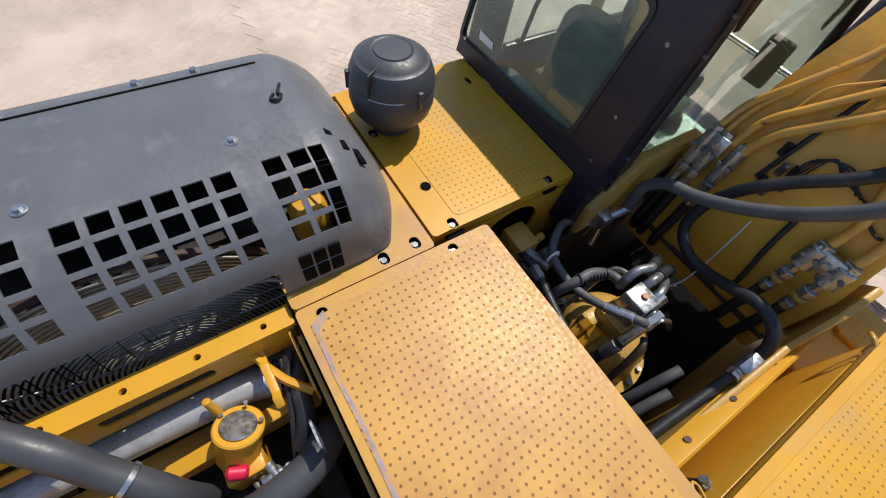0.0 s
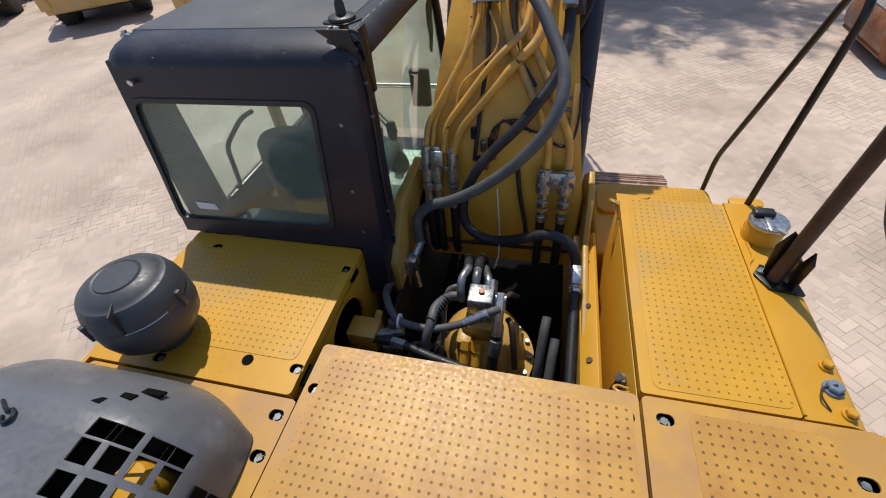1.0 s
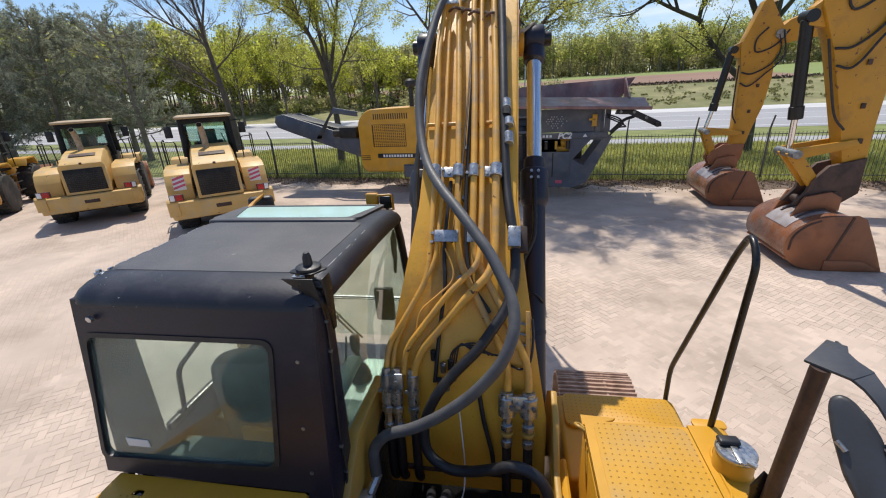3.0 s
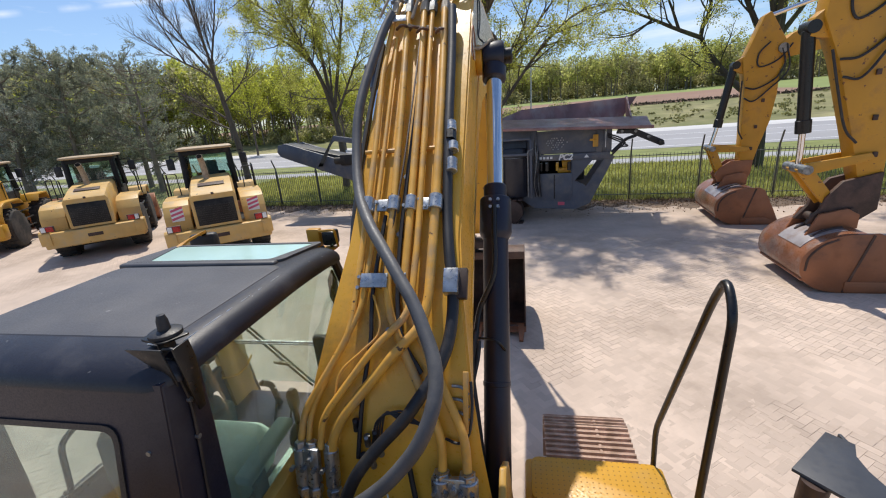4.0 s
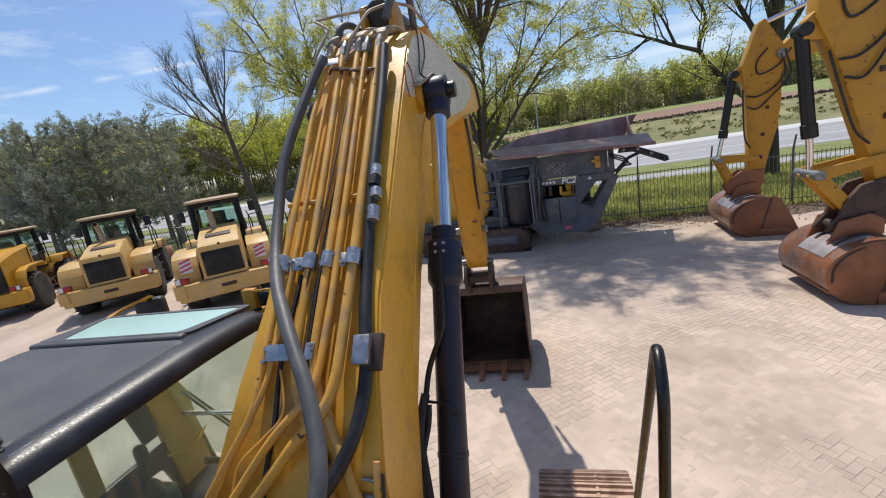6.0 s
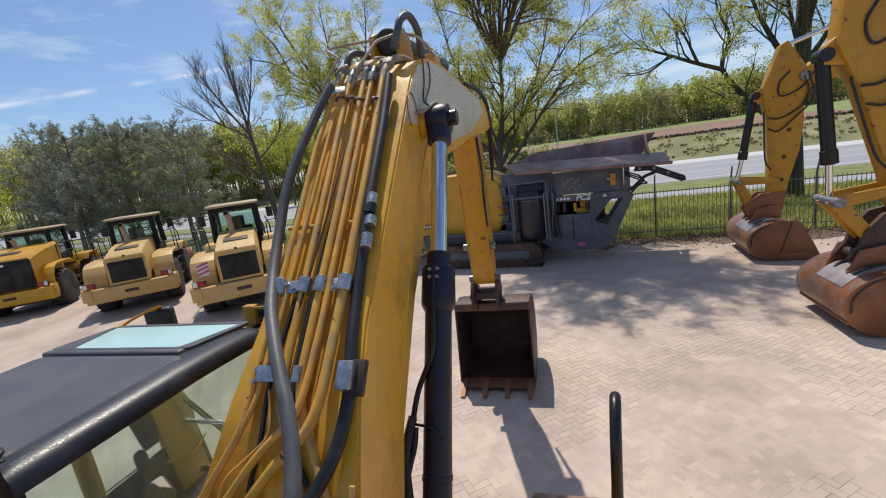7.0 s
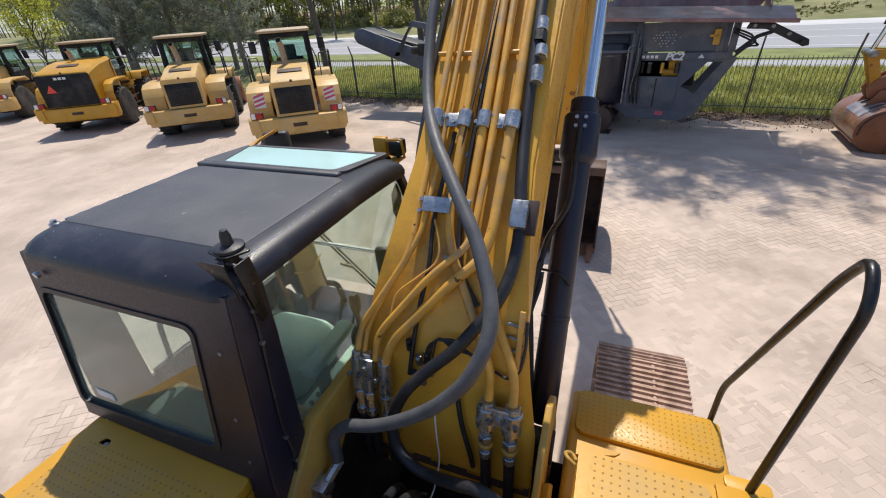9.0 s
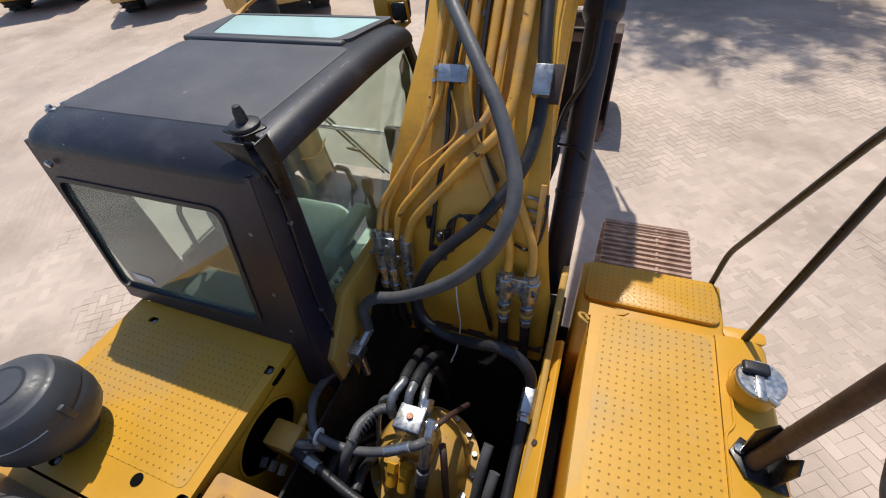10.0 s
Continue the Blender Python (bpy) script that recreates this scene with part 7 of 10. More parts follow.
ep("left_valve", join(bx(-0.71, -0.56, 0.32, 0.44, 1.96, 2.088, 0.012), cyl((-0.60, 0.44, 2.04), (-0.60, 0.50, 2.05), 0.02, n=8), cyl((-0.57, 0.37, 2.03), (-0.53, 0.37, 2.03), 0.024, n=10)), YELLOW_WORN, "yellow valve block in the box opening")
for k in range(3):
    ep("valve_fitting", cyl((-0.70 + 0.05 * k, 0.29, 2.0), (-0.70 + 0.05 * k, 0.25, 1.98), 0.018, n=6), CAST)
for k in range(3):
    ep("well_hose", hose([(-0.40 + 0.07 * k, 0.30, 1.95), (-0.42 + 0.07 * k, 0.42, 1.9), (-0.44 + 0.06 * k, 0.6, 1.6), (-0.4 + 0.06 * k, 0.8, 1.3)], 0.024, 10), RUBBER)
# latches and wiring on the tank wall
for y in (0.30, 0.22):
    ep("wall_latch", join(cyl((0.548, y, 2.10), (0.52, y, 2.12), 0.018, n=10), bx(0.53, 0.55, y - 0.02, y + 0.02, 2.05, 2.12, 0.004)), CAST)
ep("latch_wire", hose([(0.525, 0.30, 2.10), (0.505, 0.28, 2.02), (0.515, 0.25, 1.95), (0.50, 0.22, 1.90)], 0.006, 6), RUST_DARK)
ep("latch_loop", pipe([(0.54, 0.20, 2.19), (0.50, 0.19, 2.20), (0.48, 0.21, 2.19), (0.50, 0.23, 2.18), (0.54, 0.22, 2.18)], 0.006, 0.015, 6), YELLOW_WORN)

# ---- fence along the verge ----
def fence_piece(x0, x1, name, label, pickets_apart):
    f = thing(name, label, "fence", (x0, fy(x0), 0), 0)
    turn = math.atan(-0.13)
    span = (x1 - x0) / math.cos(turn)
    f.rotation_euler = (0, 0, turn)
    n_post = int(span / 2.5) + 1
    post_bm = join(bx(-0.03, 0.03, -0.03, 0.03, -0.1, 2.0, 0.006), moved(bx(-0.025, 0.025, -0.025, 0.025, 0, 0.55, 0.006), pose(0, 0, 1.97, 22, 0, 0)))
    first = part("post", post_bm, FENCE_METAL, f)
    for k in range(1, n_post):
        again(first, f, pose(2.5 * k, 0, 0), "post")
    for z in (0.22, 1.78):
        part("rail", bx(0, span, -0.018, 0.018, z - 0.014, z + 0.014, 0), FENCE_METAL, f)
    bar = lambda x: bx(x - 0.007, x + 0.007, -0.007, 0.007, 0.05, 1.86, 0)
    xs = [0.125 * k + 0.06 for k in range(int(span / 0.125))]
    if pickets_apart:
        p0 = part("picket", bar(0), FENCE_METAL, f)
        p0.matrix_basis = pose(xs[0], 0, 0)
        for x in xs[1:]:
            again(p0, f, pose(x, 0, 0), "picket")
    else:
        c = np.array([(-.007, -.007), (.007, -.007), (.007, .007), (-.007, .007)])
        out = []
        for x in xs:
            for k in range(4):
                a, b = c[k], c[(k + 1) % 4]
                out += [(x + a[0], a[1], 0.05), (x + b[0], b[1], 0.05), (x + b[0], b[1], 1.86), (x + a[0], a[1], 1.86)]
        o = quads_mesh("picket_row", out, FENCE_METAL, f)
        o["kind"] = "stuff"
    return f


fence_piece(-15.0, 15.0, "fence", "grey-green steel picket fence with angled post tops", True)
fence_piece(-70.0, -15.2, "fence", "long grey-green steel picket fence", False)
fence_piece(15.2, 60.0, "fence", "steel picket fence running on along the road", False)


# ---- wheel loaders ----
ROOF_TAN = material("dusty_tan_roof", (0.42, 0.31, 0.19), 0.6, vary=0.15, scale=3)
def wheel(parent, x, y, r=0.82, w=0.62, side=1):
    tyre = part("tyre", lathe([(0.42, -w / 2), (0.60, -w / 2), (r - 0.10, -w / 2 + 0.01), (r - 0.02, -w / 2 + 0.09), (r, -w / 2 + 0.16), (r, w / 2 - 0.16), (r - 0.02, w / 2 - 0.09), (r - 0.10, w / 2 - 0.01), (0.60, w / 2), (0.42, w / 2)], n=36, axis="x"), TYRE, parent)
    tyre.matrix_basis = pose(x, y, r)
    lug = join(*[moved(bx(-0.27, -0.01, -0.035, 0.035, r - 0.015, r + 0.03, 0.008), pose(0, 0, 0, 360 / 22 * k, 0, 0)) for k in range(22)], *[moved(bx(0.01, 0.27, -0.035, 0.035, r - 0.015, r + 0.03, 0.008), pose(0, 0, 0, 360 / 22 * (k + 0.5), 0, 0)) for k in range(22)])
    part("tread", lug, TYRE, tyre)
    s = side * w / 2
    part("rim", lathe([(0.43, s * 0.95), (0.40, s * 0.80), (0.33, s * 0.45), (0.20, s * 0.40), (0.17, s * 0.62), (0.12, s * 0.66), (0.001, s * 0.66)], n=28, axis="x"), OLD_YELLOW, tyre)
    return tyre


def loader(at, turn, label, striped=True, big=False):
    L = thing("wheel_loader", label, "wheel loader", (*at, 0), turn, group="parked wheel loaders")
    L.scale = (1.03, 1.03, 1.03)
    w = 1.12 if not big else 1.2
    y_ = LOADER_YELLOW if not big else YELLOW
    for x, s in ((-w, -1), (w, 1)):
        wheel(L, x, 1.35, side=s), wheel(L, x, 4.7, side=s)
    part("rear_bumper", join(prism([(-1.42, -0.10), (1.42, -0.10), (1.48, 0.25), (1.30, 0.75), (-1.30, 0.75), (-1.48, 0.25)], "z", 0.56, 1.10, 0.05, 3), bx(-0.9, 0.9, 0.2, 1.4, 0.5, 0.9, 0.05)), y_, L, "heavy rear bumper")
    for s in (-1, 1):
        part("bumper_end", prism([(-0.14, 0.70), (0.30, 0.66), (0.34, 1.16), (-0.04, 1.20), (-0.14, 1.12)], "x", *sorted((s * 1.20, s * 1.50)), 0.02), y_, L, "angular bumper end")
    # block coloured black for the deep shadow between the wheels
    part("belly_plate", bx(-0.85, 0.85, 0.5, 4.0, 0.42, 0.80, 0.03), LOADER_BLACK, L)
    part("bumper_recess", bx(-0.22, 0.22, -0.112, -0.08, 0.80, 0.92, 0.02), RUST_DARK, L)
    hw = 0.64 if not big else 1.0
    z0, z1 = 1.13, 2.14 if not big else 2.42
    part("hood", loft([[(a * hw, y, z) for a, z in ((-1, z0), (1, z0), (1, zt - 0.12), (0.9, zt), (-0.9, zt), (-1, zt - 0.12))] for y, zt in ((0.02, z1), (0.10, z1 + 0.06), (1.2, z1 + 0.28), (2.5, z1 + 0.40))]), y_, L, "sloping engine hood")
    grille = part("grille", bx(-hw + 0.09, hw - 0.09, -0.012, 0.06, z0 + 0.08, z1 - 0.16, 0.02), LOADER_BLACK, L, "dark dusty radiator grille")
    for k in range(9 if not big else 0):
        part("grille_bar", bx(-hw + 0.12, hw - 0.12, -0.022, -0.0125, z0 + 0.13 + 0.065 * k, z0 + 0.15 + 0.065 * k, 0), BLACK_STEEL, grille)
    if big:
        part("black_panel", bx(-hw + 0.02, hw - 0.02, -0.05, -0.014, z0 + 0.02, z1 - 0.04, 0.03, 3), LOADER_BLACK, grille, "black rear panel")
        part("warning_triangle", prism([(-0.74, 1.72), (-0.38, 1.72), (-0.56, 2.03)], "y", -0.062, -0.052), RED_SIGN, grille, "red slow-vehicle triangle")
        for k in range(3):
            part("panel_mark", bx(-0.30 + 0.16 * k, -0.18 + 0.16 * k, -0.056, -0.0505, 2.20, 2.29, 0), WHITE, grille)
    part("hood_vent", moved(bx(-0.38, 0.38, -0.16, 0.16, 0, 0.012, 0.004), pose(0, 0.85, z1 + 0.232, 11, 0, 0)), RUST_DARK, L)
    part("hood_latch", bx(-0.04, 0.04, 0.0, 0.03, z1 - 0.02, z1 + 0.05, 0.01), RUST_DARK, L)
    # fenders: bent sheets over the rear wheels
    for s in (-1, 1):
        prof = [(0.28, 1.10), (0.34, 1.55), (0.55, 1.84), (0.9, 1.96), (2.2, 1.98), (2.45, 1.80), (2.40, 1.74), (2.15, 1.90), (0.92, 1.88), (0.62, 1.77), (0.42, 1.5), (0.36, 1.10)]
        x0, x1 = sorted((s * (hw + 0.10), s * 1.44))
        part("fender", prism(prof, "x", x0, x1, 0.012), y_, L, "rounded rear fender")
        part("fender_side", prism([(0.37, 1.12), (0.43, 1.5), (0.63, 1.76), (0.93, 1.87), (2.1, 1.88), (2.1, 1.6), (1.0, 1.6), (0.8, 1.3), (0.7, 1.12)], "x", *sorted((s * (hw + 0.10), s * (hw + 0.12)))), y_, L)
        lamp = part("tail_lamp", bx(*sorted((s * 1.02, s * 1.40)), -0.16, -0.08, 1.16, 1.36, 0.015), RUST_DARK, L)
        part("lens", bx(*sorted((s * 1.05, s * 1.24)), -0.175, -0.161, 1.18, 1.34, 0.006), RED_LAMP, lamp, "red lens")
        part("lens", bx(*sorted((s * 1.26, s * 1.38)), -0.175, -0.161, 1.18, 1.34, 0.006), WHITE, lamp, "clear lens")
        if striped:
            board = part("stripe_board", moved(bx(-0.17, 0.17, -0.006, 0.0, -0.20, 0.20, 0.002), pose(s * 1.08, 0.35, 1.60, -12, 0, 0)), WHITE, L, "red and white warning board")
            for k in range(3):
                part("stripe", moved(prism([(-0.165, -0.17 + 0.13 * k), (0.165, -0.02 + 0.13 * k - 0.06), (0.165, 0.05 + 0.13 * k - 0.06), (-0.165, -0.10 + 0.13 * k)], "y", -0.010, -0.0065), pose(s * 1.08, 0.35, 1.60, -12, 0, 0)), MAGENTA, board)
        part("access_ladder", join(*[bx(*sorted((s * 1.30, s * 1.36)), 2.3, 3.2, z, z + 0.04, 0.01) for z in (0.7, 1.05, 1.4)]), BLACK_STEEL, L)
        part("guard_rail", join(pipe([(s * 1.38, 2.2, 1.95), (s * 1.38, 2.2, 2.75), (s * 1.38, 3.0, 2.75), (s * 1.38, 3.0, 1.75)], 0.02, 0.08, 8), pipe([(s * 1.38, 2.2, 2.35), (s * 1.38, 3.0, 2.35)], 0.016, 0.05, 6), pipe([(s * 1.0, 2.3, 1.95), (s * 1.02, 2.3, 2.70), (s * 1.38, 2.25, 2.72)], 0.018, 0.08, 8)), BLACK_STEEL, L, "black guard rail")
        mir = part("mirror_arm", pipe([(s * 0.78, 3.9, 3.2), (s * 1.20, 3.7, 3.25), (s * 1.22, 3.7, 3.0)], 0.018, 0.05, 6), BLACK_STEEL, L)
        part("mirror", bx(*sorted((s * 1.10, s * 1.34)), 3.66, 3.72, 2.75, 3.15, 0.03, 3), RUBBER, mir)
    # cab
    c = part("cab_base", bx(-0.78, 0.78, 2.45, 4.25, 1.5, 2.20, 0.03), LOADER_BLACK, L, "black cab base")
    for x in (-0.76, 0.76):
        for y0, y1 in ((2.52, 2.62), (4.20, 4.05)):
            part("pillar", sweep([Vector((x, y0, 2.15)), Vector((x * 0.97, (y0 + y1) / 2, 2.8)), Vector((x * 0.95, y1, 3.42))], 0.10, 8), LOADER_BLACK, L)
    part("cab_roof", loft([[(a, b, z) for a, b in rounded(-0.88 + i, 0.88 - i, 2.35 + i, 4.35 - i, 0.12, 4)] for z, i in ((3.405, 0.02), (3.43, 0), (3.475, 0), (3.505, 0.04), (3.515, 0.12))]), ROOF_TAN, L, "tan dusty cab roof")
    for nm, poly, ax, a, b in (("rear_glass", [(-0.72, 2.2), (0.72, 2.2), (0.69, 3.40), (-0.69, 3.40)], "y", 2.56, 2.57), ("front_glass", [(-0.72, 2.2), (0.72, 2.2), (0.69, 3.40), (-0.69, 3.40)], "y", 4.13, 4.14)):
        o = part(nm, prism(poly, ax, a, b), GLASS_DARK, L, "tinted cab glass")
        o.visible_shadow = False
    for s in (-1, 1):
        o = part("side_glass", prism([(2.62, 2.2), (4.10, 2.2), (4.02, 3.40), (2.66, 3.40)], "x", *sorted((s * 0.725, s * 0.732))), GLASS_DARK, L)
        o.visible_shadow = False
    part("rear_header", bx(-0.74, 0.74, 2.52, 2.62, 3.24, 3.405, 0.02), LOADER_BLACK, L)
    part("side_header", join(bx(-0.76, -0.66, 2.6, 4.1, 3.28, 3.405, 0.02)), LOADER_BLACK, L)
    part("side_header", join(bx(0.66, 0.76, 2.6, 4.1, 3.28, 3.405, 0.02)), LOADER_BLACK, L)
    part("driver_seat", join(bx(-0.28, 0.28, 3.05, 3.20, 2.25, 3.0, 0.06, 3), bx(-0.28, 0.28, 3.15, 3.65, 2.15, 2.32, 0.05, 3)), SEAT, L)
    part("dashboard", bx(-0.5, 0.5, 3.8, 4.05, 2.15, 2.55, 0.06, 3), RUBBER, L)
    part("exhaust_pipe", join(pipe([(-0.12, 1.75, 2.2), (-0.12, 1.80, 2.75), (-0.15, 1.72, 3.12), (-0.17, 1.60, 3.22)], 0.095, 0.12, 16)), DUSTY_TAN, L, "dusty brown exhaust stack")
    part("stack_mouth", cyl((-0.168, 1.612, 3.212), (-0.171, 1.596, 3.226), 0.080, n=16), HOLE_SHADE, L)
    # front half: hitch, lift arms, bucket
    part("front_body", bx(-0.6, 0.6, 4.2, 5.2, 0.8, 1.9, 0.06, 3), y_, L)
    for s in (-1, 1):
        part("front_fender", prism([(3.95, 1.65), (4.2, 1.95), (5.2, 1.95), (5.45, 1.6), (5.38, 1.56), (5.15, 1.88), (4.25, 1.88), (4.02, 1.62)], "x", *sorted((s * 0.72, s * 1.42)), 0.01), y_, L)
        part("lift_arm", prism([(4.4, 2.0), (4.7, 2.1), (6.4, 0.9), (6.6, 0.5), (6.35, 0.45), (6.1, 0.75)], "x", *sorted((s * 0.45, s * 0.57)), 0.01), y_, L)
    part("loader_bucket", bucket_shell(-1.45, 1.45, [(7.9, 0.05), (7.0, 0.05), (6.6, 0.25), (6.5, 0.7), (6.7, 1.15), (7.0, 1.35)]), RUST, L)
    return L


loader((-9.12, 11.35), 38, "sun-bleached yellow wheel loader with striped warning boards, parked rear outward")
loader((-14.95, 12.05), 41, "yellow wheel loader with dusty dark grille, parked beside its twin", striped=False)
loader((-21.4, 11.75), 36, "newer yellow wheel loader with black rear panel and red triangle", striped=False, big=True)
loader((-30.3, 12.2), 38, "yellow wheel loader at the end of the parked row", striped=False)

# ---- tracked crusher by the fence ----
cr_ = thing("jaw_crusher", "grey tracked crusher with rusty red hopper and yellow engine housing", "crusher", (0, 16, 0), 0)
CY0, CY1 = 15.0, 17.4


def cp(name, bm, mat, label="", parent=None):
    o = part(name, bm, mat, parent or cr_, label)
    if parent is None:
        o.matrix_parent_inverse = Matrix.Translation((0, -16, 0))
    return o


for y in (14.65, 17.2):
    tr = cp("crusher_track", prism(rounded(-3.7, 0.55, 0.03, 0.86, 0.40, 8), "y", y - 0.22, y + 0.22, 0.03), RUST_DARK, "rusty crawler track")
    cp("track_frame", bx(-3.3, 0.1, y - 0.25, y + 0.25, 0.30, 0.62, 0.03), CRUSHER_GREY, parent=tr)
cp("chassis", pierced([(-4.2, 0.75), (0.4, 0.80), (0.9, 0.45), (2.35, 0.42), (2.8, 0.62), (3.55, 2.20), (3.3, 2.32), (0.9, 2.34), (0.9, 1.2), (-4.2, 1.2)], [[(1.02, 1.62), (1.02, 2.14), (2.15, 2.14), (2.15, 1.62)], [(2.28, 1.42), (2.85, 2.10), (3.22, 2.10), (2.66, 1.22)]], "y", CY0, CY0 + 0.12), CRUSHER_GREY, "grey side frame")
cp("chassis_far", pierced([(-4.2, 0.75), (0.4, 0.80), (0.9, 0.45), (2.35, 0.42), (2.8, 0.62), (3.55, 2.20), (3.3, 2.32), (0.9, 2.34), (0.9, 1.2), (-4.2, 1.2)], [[(1.02, 1.2), (1.02, 2.14), (2.15, 2.14), (2.15, 1.2)], [(2.28, 1.42), (2.85, 2.10), (3.22, 2.10), (2.66, 1.22)]], "y", CY1 - 0.12, CY1), CRUSHER_GREY)
cp("frame_panel", bx(1.05, 2.2, CY0 - 0.03, CY0 - 0.004, 0.75, 1.70, 0.03), CRUSHER_GREY)
cp("panel_gap", bx(1.58, 1.62, CY0 - 0.034, CY0 - 0.0305, 0.80, 1.66, 0), BLACK_STEEL)
cp("yellow_drum", join(cyl((1.85, CY0 + 0.35, 1.98), (2.35, CY0 + 0.35, 2.06), 0.20, n=20, b=0.02), bx(1.7, 2.2, CY0 + 0.2, CY0 + 0.5, 1.68, 1.86, 0.03)), YELLOW, "yellow motor housing inside the frame")
cp("inner_beam", bx(0.95, 2.6, CY0 + 0.9, CY0 + 1.3, 1.3, 1.7, 0.05), DARK_STEEL)
for k, x in enumerate((1.15, 1.35, 1.7, 2.1)):
    cp("engine_detail", cyl((x, CY0 - 0.03, 1.8), (x, CY0 - 0.03, 2.08), 0.05 + 0.02 * (k % 2), n=10), (YELLOW if k == 2 else BLACK_STEEL))
beam = cp("name_beam", bx(0.9, 3.4, CY0 - 0.06, CY0 - 0.032, 2.16, 2.36, 0.01), CRUSHER_GREY, "grey beam with white lettering")
txt = bpy.data.curves.new("lettering", "FONT")
txt.body, txt.size, txt.extrude, txt.shear = "PC2", 0.27, 0.006, 0.25
txt.offset = 0.010
txt_ob = new("lettering_curve", txt)
bpy.context.view_layer.update()
txt_me = bpy.data.meshes.new_from_object(txt_ob.evaluated_get(bpy.context.evaluated_depsgraph_get()))
bpy.data.objects.remove(txt_ob)
txt_me.materials.clear()
txt_me.materials.append(WHITE)
lettering = new("lettering", txt_me)
lettering.parent, lettering.matrix_basis = beam, pose(1.74, CY0 - 0.070, 2.165, 90, 0, 0)
for k in range(4):
    cp("marking_bar", bx(1.10 + 0.12 * k, 1.18 + 0.12 * k, CY0 - 0.068, CY0 - 0.062, 2.21, 2.29, 0), WHITE, parent=beam)
cp("marking_triangle", prism([(2.58, 2.21), (2.74, 2.21), (2.66, 2.32)], "y", CY0 - 0.068, CY0 - 0.062), WHITE, parent=beam)
holes = [disc(1.3 + 0.085 * i + 0.04 * (j % 2), 2.52 + 0.075 * j, 0.022, 6) for i in range(9) for j in range(6) if abs(i - 4) + abs(j - 3) < 5 and (i * 7 + j * 5) % 4]
cp("punched_panel", pierced([(0.95, 2.38), (3.25, 2.38), (3.25, 3.15), (0.95, 3.15)], holes, "y", CY0 + 0.02, CY0 + 0.04), CRUSHER_GREY, "punched grey guard panel")
# white sheet added behind the holes for the daylight seen through them
cp("panel_back", bx(0.98, 3.2, CY0 + 0.045, CY0 + 0.055, 2.4, 3.12, 0), WHITE)
for x in (0.92, 3.05, 3.35):
    cp("hopper_post", bx(x - 0.09, x + 0.09, CY0 - 0.04, CY0 + 0.1, 2.36, 3.2, 0.015), CRUSHER_GREY)
cp("yellow_valve", join(bx(2.85, 3.02, CY0 - 0.1, CY0 - 0.02, 2.55, 2.95, 0.02), bx(2.75, 3.0, CY0 - 0.1, CY0 - 0.04, 2.75, 2.82, 0.01)), YELLOW)
tank = cp("tall_tank", join(loft([[(0.21 + 0.47 * math.sin(0.2618 * k) * f, CY0 - 0.10 + 0.24 * math.cos(0.2618 * k) * f, z) for k in range(24)] for z, f in ((0.92, 0.94), (0.96, 1.0), (2.30, 1.0), (2.305, 0.97), (2.33, 0.97), (2.335, 1.0), (2.58, 1.0), (2.64, 0.9))]), bx(-0.24, 0.66, CY0 - 0.05, CY0 + 0.1, 0.95, 2.9, 0.02)), TANK_BLACK, "glossy blue-black upright tank")
cp("tank_band", hose([(-0.27, CY0 - 0.12, 2.318), (0.0, CY0 - 0.315, 2.318), (0.21, CY0 - 0.345, 2.318), (0.42, CY0 - 0.315, 2.318), (0.69, CY0 - 0.12, 2.318)], 0.014, 6), ZINC)
for k, x in enumerate((0.98, 1.06, 1.00)):
    cp("feed_hose", hose([(x, CY0 - 0.10, 2.5 - 0.1 * k), (x + 0.03, CY0 - 0.22, 2.0), (x - 0.05, CY0 - 0.20, 1.4), (x + 0.02, CY0 - 0.10, 0.95)], 0.022, 6), RUBBER if k else CAST)
cp("guide_bar", pipe([(0.74, CY0 - 0.43, 0.95), (0.74, CY0 - 0.43, 2.55), (0.92, CY0 - 0.40, 2.62)], 0.022, 0.06, 6), CAST, "worn pale grey guide bar")
cp("guide_bar", pipe([(-0.34, CY0 - 0.43, 1.3), (-0.34, CY0 - 0.43, 2.6)], 0.022, 0.06, 6), CAST)
for x in (-0.42, 0.84):
    cp("box_frame", bx(x - 0.04, x + 0.04, CY0 - 0.40, CY0 - 0.32, 0.9, 2.95, 0.01), CRUSHER_GREY)
for z in (2.40, 2.92):
    cp("box_frame", bx(-0.42, 0.84, CY0 - 0.42, CY0 - 0.36, z, z + 0.08, 0.01), CRUSHER_GREY)
cp("body_core", join(bx(-4.3, 0.9, CY0 + 0.13, CY1 - 0.13, 0.75, 1.25, 0.05), bx(-0.82, 0.9, CY0 + 0.13, CY1 - 0.13, 1.2, 3.0, 0.05), bx(-0.80, 0.85, CY0 + 0.11, CY0 + 0.5, 2.4, 3.3, 0.03)), CRUSHER_GREY, "grey crusher body")
cp("service_walk", bx(-3.9, -0.45, CY0 - 0.30, CY0 - 0.005, 1.20, 1.26, 0.01), CRUSHER_GREY)
for k in range(3):
    cp("safety_mark", bx(-1.75 + 0.16 * k, -1.64 + 0.16 * k, CY0 - 0.012, CY0 - 0.004, 0.98, 1.10, 0), WHITE)
